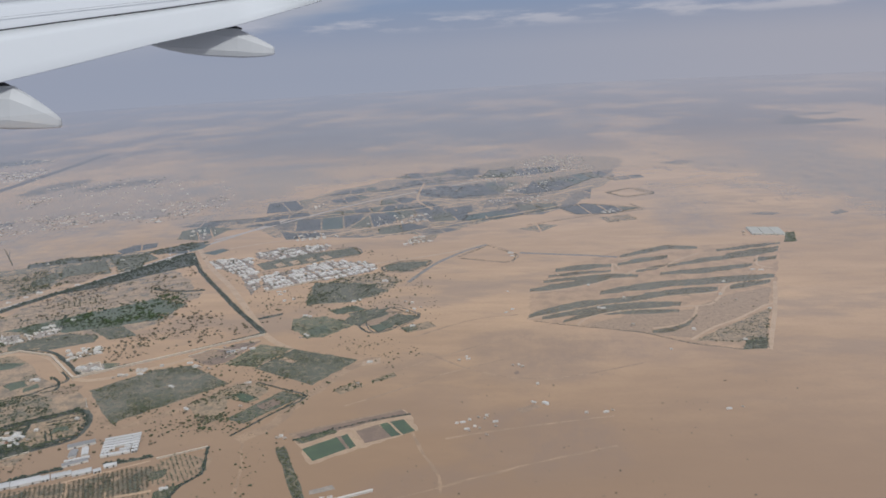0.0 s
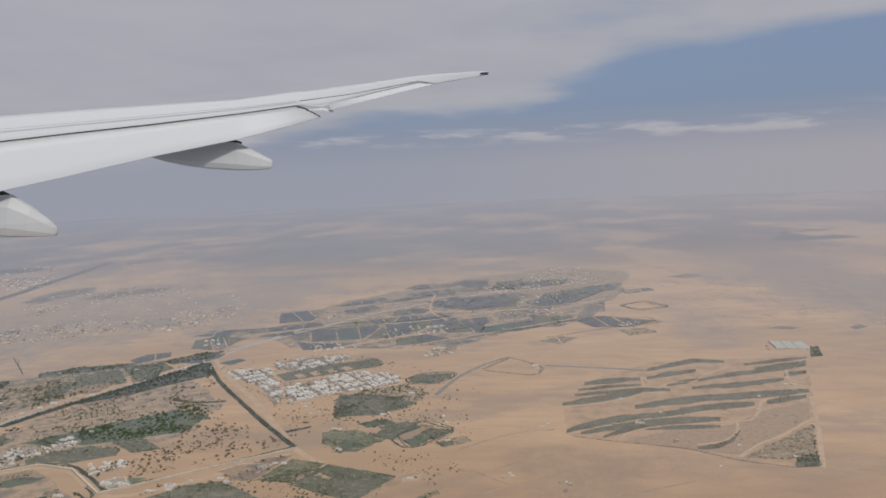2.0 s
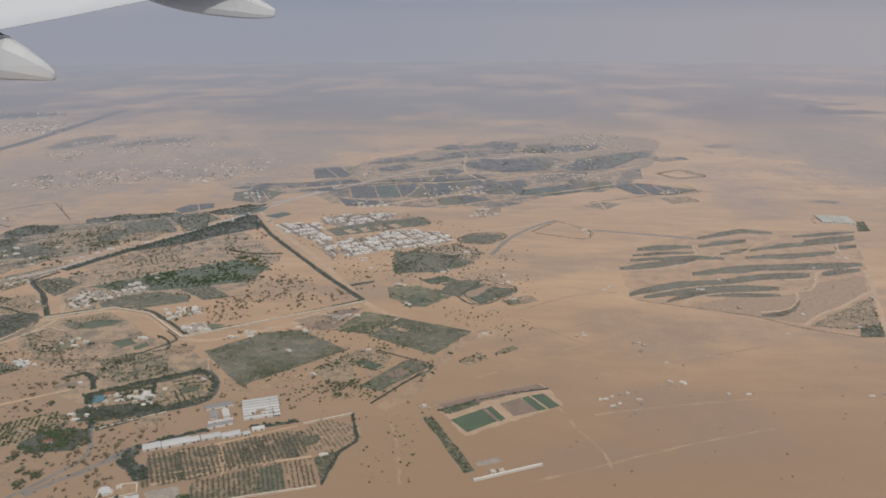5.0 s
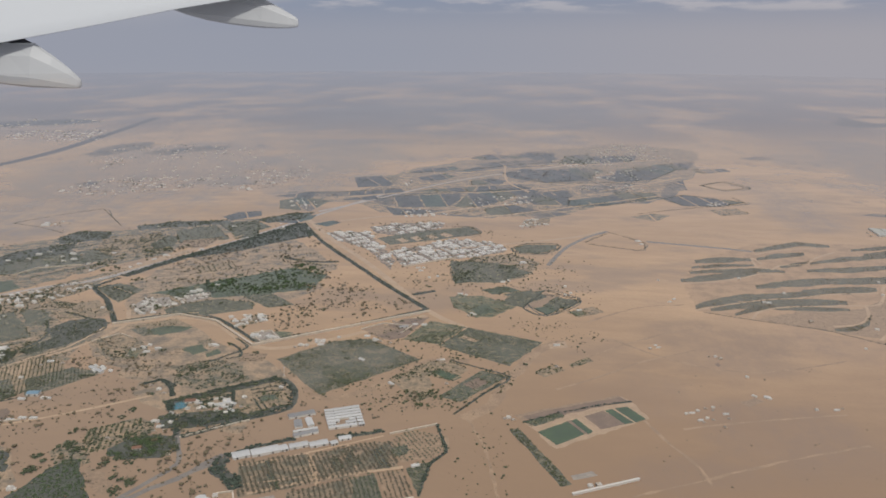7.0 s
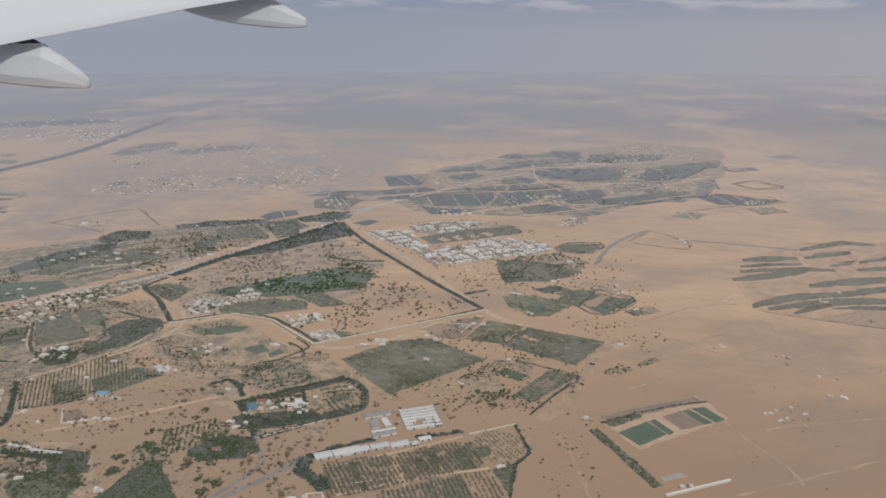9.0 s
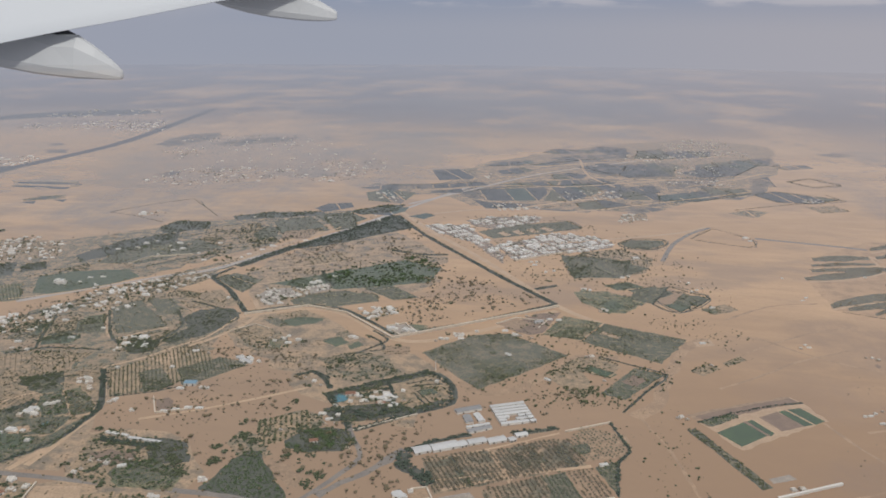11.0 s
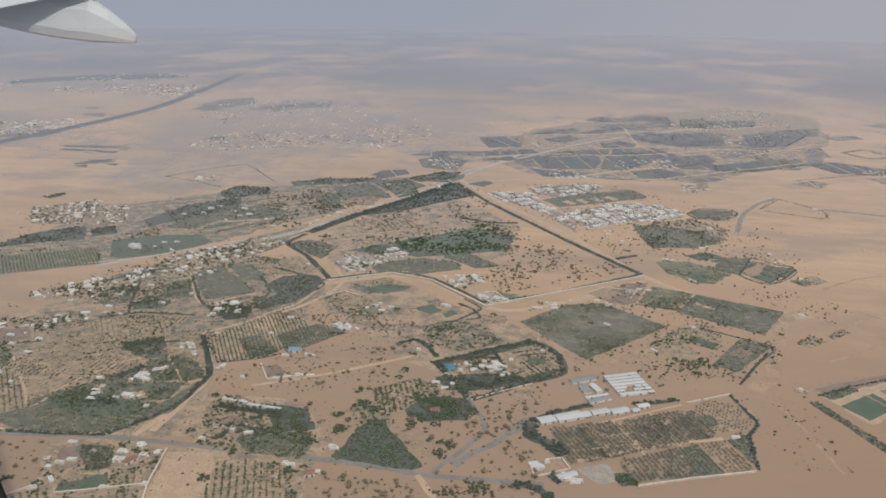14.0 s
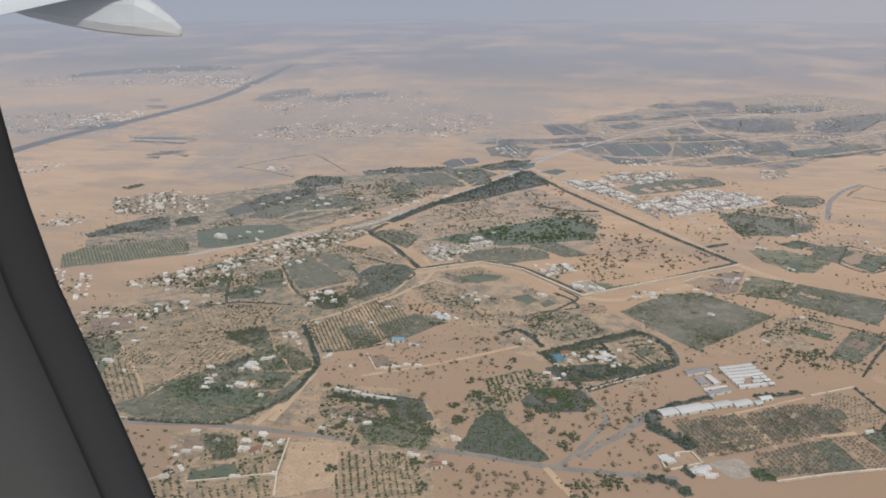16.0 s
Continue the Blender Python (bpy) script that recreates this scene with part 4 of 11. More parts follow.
settlement(33.9, 10, 6, (-302.6, 463.5), (-287.3, 477.0), (-281.2, 465.3), (-294.9, 450.6), trees=22, low=0.42, high=0.9, ground="dusty", joined="pale flat-roofed village houses")
field("paved_yard", "grey paved compound yard behind low walls", "slab", (-281.9, 437.6), (-270.1, 445.4), (-261.3, 434.9), (-275.8, 427.7), wear=0.1, category="yard")
house(5, -279.2, 437.1, 20)
house(3, -270.0, 436.1, -30)
house(1, -265.5, 435.1, 15)
scrub("round brownish desert trees scattered on sand", 620, 0.9, 3.0, 0.5, DRYLEAF, (-298.0, 595.4), (-255.1, 572.0), (-183.2, 501.5), (-269.4, 445.5), (-284.4, 477.5), (-265.0, 513.5))
scrub("brownish desert trees scattered inside the estate", 420, 0.9, 3.0, 0.6, DRYLEAF, (-395.8, 587.6), (-329.6, 683.3), (-306.9, 683.1), (-258.9, 591.3), (-291.2, 590.2), (-370.5, 533.7))
scrub("dark trees among estate buildings", 90, 1.3, 3.2, 0.4, LEAF, (-381.2, 457.7), (-384.7, 510.7), (-416.7, 532.4), (-403.5, 549.5), (-339.9, 553.6), (-369.4, 526.9), (-329.9, 501.7), (-279.9, 465.6), (-282.8, 445.0), (-337.9, 474.4))

# farms between the estate and the orchard
field("orchard", "dark grey-green orchard with sandy gaps", "olive", (-255.2, 404.6), (-229.4, 435.2), (-207.9, 441.2), (-173.2, 412.4), (-197.4, 385.8), (-219.5, 361.7), trees=(2300, 0.5, 1.4, 0.45), leaf=LEAF)
field("orchard", "dusty green orchard plot with thin trees", "lawn", (-188.1, 442.4), (-174.6, 476.8), (-150.3, 467.9), (-165.3, 436.6), trees=(260, 1.0, 2.2, 0.3))
field("orchard", "dark green orchard block in two halves", "grove", (-165.1, 434.8), (-149.5, 467.0), (-102.8, 446.9), (-122.1, 409.0), trees=(1200, 0.5, 1.5, 0.3), leaf=LEAF)
field("sand_strip", "pale bare strip beside dark orchard", "pale", (-153.9, 448.9), (-151.4, 453.0), (-141.3, 446.5), (-143.1, 442.6))
field("field", "dark green crop with red-brown bands", "grove", (-158.1, 366.2), (-137.7, 401.1), (-123.1, 393.6), (-146.3, 360.9), trees=(160, 0.9, 1.6, 0.0), leaf=GREENLEAF)
field("field", "red-brown tilled band in dark crop", "tilled", (-146.4, 382.5), (-139.4, 391.9), (-132.1, 386.8), (-140.0, 376.2))
field("field", "bright green crop patch", "lawn", (-166.4, 392.8), (-160.2, 399.5), (-147.6, 391.0), (-152.7, 385.4))
field("scrub_plot", "dusty plot with bushes and thin rows", "dusty", (-186.3, 384.0), (-167.8, 410.6), (-155.0, 411.9), (-144.6, 401.2), (-152.7, 385.4), (-165.9, 393.6), (-160.0, 367.3), (-167.7, 358.7), trees=(150, 1.0, 2.4, 0.5))
hedge("hedge", "dark tree belt round a farm plot", 1.6, 1.7, (-155.7, 413.5), (-138.4, 404.1), (-121.9, 393.8), (-134.0, 373.4), (-148.6, 347.1))
scrub("dusty bushes beside the farm plot", 90, 1.0, 2.2, 0.4, LEAF, (-182.9, 382.2), (-159.2, 374.2), (-150.2, 355.5), (-157.6, 345.5), (-179.8, 361.9))
house(3, -210.3, 444.7, 10)
house(0, -204.6, 438.8, 0)
house(4, -201.2, 437.3, 20)
house(3, -206.7, 408.9, -35)
house(4, -163.1, 411.9, 5)
house(2, -160.3, 410.6, 10)
house(4, -155.4, 381.5, 0)
house(3, -184.8, 378.4, -40)
house(0, -148.6, 492.6, 10)
house(4, -150.9, 488.0, 0)
house(0, -146.5, 490.6, 30)
field("yard", "reddish bare yard with sheds beside wall", "tilled", (-211.4, 450.4), (-192.3, 478.1), (-176.0, 483.1), (-187.5, 445.3), (-195.5, 440.7), trees=(25, 1.0, 1.8, 0.3))
house(0, -239.8, 435.0, 10)
house(4, -244.0, 424.6, 10)
house(3, -235.8, 432.7, 12)
house(4, -198.1, 472.1, 20)
house(3, -183.5, 468.5, 25)
house(0, -227.2, 441.0, 15)
field("field", "weedy plot of sand and scattered dark trees", "weedy", (-306.8, 388.8), (-292.3, 401.0), (-272.3, 395.1), (-260.7, 375.1), (-283.2, 360.8), (-300.6, 367.8), trees=(420, 0.6, 2.3, 0.45), leaf=DARKLEAF)
house(2, -299.6, 418.1, 20)
house(5, -298.8, 420.0, 20)
field("field", "dusty brown plot below the estate wall", "dusty", (-367.5, 444.4), (-340.1, 463.0), (-318.6, 446.3), (-337.6, 444.8), trees=(70, 0.9, 1.8, 0.3))
house(0, -337.9, 412.0, 20)
house(3, -333.9, 406.6, 10)
house(1, -329.7, 411.7, 30)
house(4, -342.6, 400.0, 0)
hedge("hedge", "dark hedge beside a villa plot", 2, 1.8, (-290.3, 425.1), (-282.0, 417.8), (-277.0, 406.2), (-284.6, 402.4))

# walled villa with a blue pool
hedge("tree_belt", "dark tree belt round the villa", 3.6, 2.2, (-293.5, 345.3), (-269.3, 364.7), (-246.4, 379.2), (-233.5, 365.2), (-231.0, 345.2), (-248.9, 330.5), (-271.6, 311.9))
hedge("tree_belt", "dark tree belt beside the villa garden", 4.0, 2.4, (-292.9, 344.2), (-284.8, 332.4), (-274.1, 312.5))
hedge("tree_belt", "tall trees at the pool garden", 6, 3.2, (-284.7, 329.6), (-266.7, 325.6), (-253.8, 335.2))
field("garden", "dusty walled garden plot with paths", "dusty", (-262.3, 368.0), (-246.6, 376.3), (-235.0, 363.0), (-233.0, 346.6), (-253.9, 332.4), (-259.9, 349.0), trees=(90, 1.0, 2.4, 0.5))
field("garden", "dusty villa garden with dark trees", "dusty", (-291.9, 341.9), (-266.5, 361.8), (-260.0, 342.9), (-255.0, 335.0), (-274.1, 315.6), (-282.0, 327.2), trees=(130, 1.6, 3.2, 0.4), leaf=DARKLEAF)
house(1, -270.6, 344.6, 15)
house(5, -266.1, 344.2, 20)
house(3, -262.6, 342.4, 10)
house(2, -274.5, 339.0, 15)
house(0, -280.3, 339.2, 0)
house(3, -264.5, 338.5, 40)
house(4, -267.9, 352.5, 10)
house(0, -260.1, 337.0, 30)
house(0, -256.8, 354.6, 10)
house(4, -254.7, 343.9, 20)
house(0, -241.5, 367.7, 0)
house(3, -277.3, 345.8, 10)
house(2, -269.8, 349.7, 15)
house(0, -286.2, 333.4, 0)
house(4, -282.2, 331.8, 10)
house(0, -263.9, 349.5, 0)
house(3, -258.3, 339.6, -30)
hedge("hedge", "dark hedge across the villa garden", 2.2, 2.2, (-265.9, 363.3), (-261.7, 351.8), (-258.4, 334.4))
road("sand_track", "pale path in the villa court", 1.4, TRACK, (-282.4, 338.8), (-273.1, 335.7), (-261.5, 333.3))

# shed compound
mast(-244.2, 382.4)
shed("long white metal-roofed farm shed", 17.1, 2.1, 1.0, -204.2, 346.1, 23.7)
shed("long white metal-roofed farm shed", 17.1, 2.1, 1.0, -203.2, 343.2, 23.4)
shed("long white metal-roofed farm shed", 17.2, 2.1, 1.0, -202.2, 340.5, 23.0)
shed("long white metal-roofed farm shed", 17.1, 2.1, 1.0, -201.2, 337.8, 22.4)
shed("short white metal-roofed farm shed", 5.8, 2.1, 1.0, -205.4, 332.9, 22.2)
shed("short white metal-roofed farm shed", 3.0, 2.1, 1.0, -196.9, 336.4, 21.4)
shed("short white metal-roofed farm shed", 2.7, 2.1, 1.0, -193.6, 337.7, 21.8)
shed("short white metal-roofed farm shed", 3.7, 2.1, 1.0, -205.4, 329.9, 22.4)
shed("short white metal-roofed farm shed", 5.0, 2.1, 1.0, -196.8, 333.3, 21.0)
shed("short white metal-roofed farm shed", 2.7, 2.1, 1.0, -192.6, 335.0, 21.8)
shed("long white metal-roofed farm shed", 13.5, 2.1, 1.0, -199.7, 328.8, 21.3)
shed("short white metal-roofed farm shed", 2.7, 2.1, 1.0, -191.4, 331.9, 19.8)
field("yard", "shaded grey yard between white sheds", "bare", (-212.4, 343.4), (-196.7, 350.3), (-189.5, 330.6), (-205.3, 324.5), wear=0.3, category="yard")
shed("grey-roofed long farm shed on sand", 12.8, 4.0, 1.1, -222.3, 338.4, 28.6, mat=DARKMETAL)
shed("small grey-roofed farm shed", 6.9, 3.6, 1.0, -221.4, 328.8, -70.5, mat=DARKMETAL)
shed("small pale metal farm shed", 7.8, 3.0, 1.0, -216.4, 331.0, -64.1)
shed("grey farm shed with sheet roof", 11.5, 3.0, 1.0, -215.4, 320.1, 30.8, mat=DARKMETAL)
shed("low pale metal farm shed", 11.3, 1.6, 0.8, -216.4, 323.6, 25.7)

# orchard with long sheds
field("field", "dark green crop wedge beside orchard", "grove", (-164.9, 295.4), (-157.7, 300.9), (-155.1, 299.4), (-156.9, 274.9), trees=(120, 0.9, 1.8, 0.0), leaf=DARKLEAF)
field("yard", "pale grey gravel yard with low walls", "slab", (-226.9, 264.4), (-215.1, 269.9), (-208.6, 260.1), (-219.1, 255.0), wear=0.2, category="yard")
field("field", "small dark green garden plot", "grove", (-212.8, 263.3), (-208.5, 265.0), (-203.3, 257.2), (-210.7, 255.5), trees=(40, 1.2, 2.4, 0.0), leaf=GREENLEAF)
shed("white shed with pale metal roof", 7.5, 5.2, 1.1, -238.6, 298.2, 28.6)
shed("long white shed with pale metal roof", 12.1, 5.4, 1.2, -229.1, 302.5, 28.0)
shed("small white shed with pale roof", 3.6, 4.6, 1.0, -221.8, 305.9, 32.3)
shed("white shed with pale metal roof", 8.3, 4.0, 1.0, -215.7, 309.0, 27.2)
shed("cream shed with flat pale roof", 8.4, 4.2, 1.0, -207.1, 311.5, 26.9)
shed("small white shed with pale roof", 3.2, 3.0, 1.0, -200.4, 312.8, 36.2)
shed("white shed with pale metal roof", 5.6, 3.0, 1.0, -196.4, 317.8, 25.2)
hedge("tree_belt", "dense dark trees round the sheds", 7, 3.6, (-245.6, 295.8), (-244.6, 284.9), (-238.3, 281.8), (-231.7, 272.8))
hedge("tree_belt", "dark tree belt behind the sheds", 3, 2.6, (-246.0, 296.6), (-233.7, 307.4), (-218.7, 315.5))
hedge("hedge", "clipped dark hedge on the orchard edge", 4, 2.4, (-200.6, 319.3), (-189.4, 322.9), (-180.3, 327.6), soil="grove")
yard_wall("boundary_wall", "pale orchard wall", 0.7, (-176.5, 324.1), (-155.7, 335.6))
hedge("hedge", "dark hedge on the orchard edge", 1.6, 1.8, (-155.7, 335.6), (-151.6, 321.4), (-148.6, 310.5), (-155.0, 300.3), (-156.9, 274.9))
yard_wall("boundary_wall", "pale wall at the orchard foot", 0.7, (-158.6, 273.1), (-184.1, 264.3), (-204.4, 256.0))
road("sand_track", "sandy path through the orchard", 2.0, TRACK, (-226.1, 270.0), (-198.1, 284.2), (-166.3, 296.5))
house(3, -240.4, 263.2, -40)
house(0, -238.1, 266.7, 20)
house(5, -230.8, 257.0, 10)
house(3, -227.5, 254.9, 10)
house(3, -161.1, 297.7, 20)
yard_wall("boundary_wall", "pale yard wall", 0.6, (-244.9, 265.4), (-242.6, 255.8), (-229.8, 262.9))
shed("cream shed with flat roof", 4.9, 4.0, 0.9, -242.1, 262.9, -54.1)
shed("low cream flat-roofed shed", 8.2, 3.0, 0.9, -230.6, 258.4, 30.6)
hedge("tree_belt", "dark bushes beside the yard", 5, 3.0, (-236.3, 258.8), (-234.3, 255.6), (-232.8, 254.1))
hedge("tree_belt", "dark bushes beside the road", 5, 3.4, (-250.0, 251.0), (-241.2, 249.1), (-236.1, 242.4))

# irrigated plot in open sand
field("plot", "pale sand plot around the crops", "pale", (-115.0, 344.1), (-64.1, 376.1), (-59.8, 370.0), (-53.5, 352.3), (-99.9, 318.7), wear=1.0)
field("crop_field", "bright green irrigated crop", "crop", (-108.1, 333.5), (-93.6, 345.8), (-85.8, 334.2), (-99.7, 322.2), wear=0.15)
field("crop_field", "bright green irrigated crop strip", "crop", (-91.9, 346.5), (-89.0, 349.1), (-82.0, 336.8), (-84.3, 333.8), wear=0.15)
field("crop_field", "tilled red-brown field strip", "tilled", (-93.6, 345.8), (-91.9, 347.1), (-84.3, 333.8), (-85.9, 333.7), wear=0.1)
field("crop_field", "bare brown tilled field", "tilled", (-85.0, 351.9), (-75.0, 359.0), (-64.5, 346.5), (-78.1, 339.4), wear=0.2)
field("crop_field", "bright green irrigated crop", "crop", (-74.5, 359.1), (-70.6, 361.3), (-61.7, 347.9), (-66.2, 345.7), wear=0.15)
field("crop_field", "bright green irrigated crop square", "crop", (-69.4, 362.1), (-62.7, 364.6), (-55.2, 352.1), (-60.6, 348.0), wear=0.15)
field("plot", "dusty strip of low bushes", "bare", (-113.6, 342.5), (-99.8, 352.8), (-94.3, 352.1), (-111.0, 338.2), trees=(90, 0.8, 1.6, 0.0), leaf=GREENLEAF)
field("plot", "brown strip along the irrigated plot", "bare", (-119.1, 349.5), (-90.8, 364.8), (-65.5, 376.6), (-61.5, 369.8), (-91.3, 356.7), (-115.0, 344.1))
hedge("hedge", "low dusty hedge along irrigated plot", 1.6, 1.3, (-115.0, 342.4), (-98.3, 353.5), (-76.7, 364.4), (-59.7, 370.7))
hedge("hedge", "straight dusty hedge over sand", 6.0, 1.5, (-119.5, 335.1), (-111.2, 319.0), (-97.0, 289.0), leaf=LEAF, dense=0.8, soil="grove")
house(0, -121.8, 346.3, 20)
house(4, -119.6, 344.2, 20)
house(4, -123.7, 344.9, 0)
field("yard", "pale grey gravel square on sand", "slab", (-94.9, 297.0), (-85.6, 301.5), (-83.5, 298.2), (-93.9, 293.6), wear=0.3, category="yard")
yard_wall("boundary_wall", "long low white wall on sand", 0.9, (-95.1, 282.1), (-66.6, 296.4), mat=WHITEWASH, thick=0.8)
house(0, -87.3, 289.5, 15)
house(2, -83.8, 289.9, 15)

# desert homesteads
house(3, -31.8, 360.5, 15, 0.6)
house(0, -28.5, 363.3, 0, 0.6)
house(0, -34.7, 359.6, 0, 0.6)
house(4, -24.3, 366.2, 10, 0.6)
house(3, -29.3, 353.1, 20, 0.6)
house(0, -25.5, 355.8, 0, 0.6)
house(4, -23.2, 354.3, 0, 0.6)
house(3, -15.4, 361.0, 10, 0.6)
house(4, -15.2, 356.3, 0, 0.6)
house(0, -20.0, 367.9, 0, 0.6)
house(4, -19.3, 347.2, 0, 0.6)
house(4, -28.3, 351.4, 20, 0.6)
house(0, -35.2, 448.7, 20, 0.6)
house(3, -34.1, 445.2, 10, 0.6)
house(2, -39.4, 442.9, 0, 0.6)
house(4, -7.0, 434.3, 0, 0.6)
house(2, -1.2, 431.6, 20, 0.6)
house(3, -11.9, 532.0, 30, 0.6)
house(3, -7.6, 538.7, 30, 0.6)
house(5, 10.4, 381.9, -40, 0.6)
house(0, 7.1, 407.4, 0, 0.6)
house(3, 4.3, 383.3, -35, 0.6)
house(0, -11.3, 582.8, 0, 0.6)
house(0, 30.8, 370.6, 10, 0.6)
house(3, 40.8, 371.2, 10, 0.6)
house(4, 44.1, 373.3, 0, 0.6)
house(3, 102.2, 373.7, 10, 0.6)
house(4, 109.4, 376.1, 0, 0.6)
house(0, -3.3, 434.7, 10, 0.6)
house(4, -2.1, 431.3, 40, 0.6)
house(0, 7.0, 406.9, 0, 0.6)
house(0, 89.2, 456.2, 0, 0.6)
house(4, -21.0, 364.8, 0, 0.6)
field("yard", "dark stony pen ring on sand", "bare", (-5.0, 375.5), (4.2, 382.8), (7.8, 377.7), (-1.9, 370.5), wear=1.0, category="yard")
field("yard", "red rug of tilled earth beside hut", "tilled", (-6.2, 423.6), (-3.9, 426.2), (-3.0, 422.9), (-5.2, 420.3), wear=0.2)
field("plot", "dusty bush plot beside the track", "dusty", (-108.6, 401.2), (-95.7, 414.2), (-91.3, 406.8), (-102.6, 395.8), trees=(30, 1.2, 2.6, 0.2))
field("plot", "dusty bush plot on sand", "dusty", (-89.4, 414.1), (-77.3, 426.8), (-74.6, 420.5), (-86.4, 411.2), trees=(40, 1.0, 2.0, 0.2), leaf=GREENLEAF)
field("yard", "pale bare yard on sand", "pale", (-99.5, 443.6), (-89.0, 450.2), (-87.9, 440.3), (-98.1, 436.6), wear=0.5)
house(4, -95.9, 410.2, 0)
house(3, -94.5, 442.3, 15)
scrub("small dark bushes on open sand", 140, 0.8, 1.9, 0.3, LEAF, (-124.0, 490.9), (-101.4, 498.9), (-61.1, 456.9), (-71.4, 420.8), (-102.6, 452.5), (-134.6, 473.7))
scrub("few small bushes on open sand", 150, 0.5, 1.2, 0.4, DRYLEAF, (-55.2, 372.4), (-22.1, 426.8), (155.5, 421.3), (97.7, 293.2), (-55.6, 279.1))
scrub("few small bushes on open sand", 90, 0.7, 1.6, 0.4, LEAF, (-157.3, 342.6), (-122.0, 358.4), (-120.8, 278.2), (-143.4, 275.9))

# long planted strips in the sand
field("plot", "dry brown ground under planted strips", "ochre", (6.5, 581.6), (29.6, 645.9), (93.0, 704.7), (168.3, 712.5), (236.3, 720.0), (146.2, 455.9), (130.7, 453.2), (102.4, 466.3), (39.5, 500.7), (3.6, 514.6), wear=1.5)
field("field", "dark planted square at the strip farm", "grove", (138.5, 472.3), (151.1, 474.9), (146.9, 455.9), (131.0, 454.1), trees=(130, 1.2, 2.2, 0.0), leaf=DARKLEAF)
field("field", "dusty wedge of low bushes", "dusty", (106.4, 470.4), (128.0, 491.7), (169.5, 529.8), (150.8, 474.9), (133.2, 467.2), trees=(330, 0.9, 1.8, 0.2))
field("field", "brown dry plot in the strip farm", "strip", (39.7, 501.8), (73.9, 522.0), (114.4, 530.3), (152.8, 564.2), (184.9, 579.7), (171.4, 539.5), (105.1, 475.2), (66.2, 488.2), trees=(90, 0.8, 1.6, 0.3))
road("sand_track", "pale straight track along planted strips", 3, TRACK, (192.7, 594.5), (176.1, 539.8), (146.5, 454.1))
hedge("hedge", "thin bush line round the strip farm", 0.7, 1.2, (7.2, 512.4), (39.3, 499.5), (76.6, 486.7), (102.4, 466.3), (131.0, 454.1))
house(0, 53.9, 538.0, 0)
house(3, 56.9, 536.9, 10)
house(0, 144.6, 563.8, 0)
house(0, 74.5, 560.0, 0)
house(2, 72.7, 500.3, 10)
house(0, 109.9, 490.7, 0)
house(0, 136.7, 470.2, 0)
house(0, 155.0, 595.5, 0)
house(0, 51.6, 594.5, 0)
house(4, 151.8, 549.8, 0)
house(3, 185.2, 626.6, 10)
house(3, 191.4, 625.3, 10)
house(0, 169.0, 528.5, 0)
house(4, 29.3, 625.1, 0)
shed("long pale plastic greenhouse block", 9.3, 30, 1.4, 224.8, 761.1, -4.3, ridges=6, mat=GREENHOUSE)
shed("long pale plastic greenhouse block", 9.3, 30, 1.4, 234.8, 759.2, -4.3, ridges=6, mat=GREENHOUSE)
shed("long pale plastic greenhouse block", 9.2, 30, 1.4, 244.7, 757.4, -5.0, ridges=6, mat=GREENHOUSE)
field("field", "green planted square beside greenhouses", "lawn", (252.3, 753.7), (259.7, 754.1), (249.9, 716.5), (238.2, 715.9), trees=(120, 1.5, 2.6, 0.0), leaf=GREENLEAF)
house(2, 214.0, 758.9, 0)
house(2, 211.7, 747.2, 0)

# town
settlement(34.7, 130, 3.7, (-262.5, 731.4), (-240.1, 748.5), (-193.1, 758.9), (-192.4, 734.7), (-232.6, 700.6), (-252.5, 707.1), trees=50, low=0.48, high=1.05, ground="street", joined="dense white flat-roofed town houses")
settlement(34.7, 150, 3.8, (-299.2, 704.1), (-261.8, 712.9), (-245.3, 675.8), (-219.2, 615.0), (-219.7, 588.6), (-250.0, 651.5), (-286.8, 679.4), trees=50, low=0.48, high=1.05, ground="street", joined="dense white flat-roofed town houses")
settlement(34.7, 420, 3.7, (-228.2, 640.7), (-215.5, 655.3), (-178.8, 691.6), (-155.1, 686.0), (-132.0, 680.5), (-128.9, 653.7), (-154.7, 634.4), (-182.4, 622.5), (-211.2, 599.1), trees=90, ground="street", low=0.48, high=1.05, joined="dense white flat-roofed town houses")
field("field", "dark plots between town blocks", "grove", (-247.5, 688.1), (-232.9, 702.7), (-203.4, 724.1), (-166.5, 742.4), (-153.6, 718.4), (-189.1, 690.5), (-232.2, 665.2), trees=(200, 1.2, 2.4, 0.2), leaf=DARKLEAF)
field("plot", "pale bare plot between town blocks", "pale", (-230.3, 685.8), (-225.1, 692.8), (-217.1, 681.1), (-222.3, 674.3))
field("plot", "pale bare plot between town blocks", "pale", (-217.8, 693.6), (-212.4, 700.7), (-204.6, 688.7), (-209.9, 681.9))
field("plot", "pale bare plot between town blocks", "pale", (-205.0, 701.5), (-199.5, 708.7), (-191.8, 696.5), (-197.4, 689.5))
field("plot", "pale bare plot between town blocks", "pale", (-192.1, 709.5), (-186.3, 716.9), (-178.8, 704.5), (-184.5, 697.3))
hedge("tree_belt", "dark tree belt round a town plot", 1.6, 1.8, (-183.0, 740.5), (-163.7, 742.7), (-153.5, 716.1), (-179.5, 700.1))
yard_wall("boundary_wall", "long pale town wall", 1.0, (-209.6, 597.7), (-177.7, 623.0), (-150.4, 643.9))
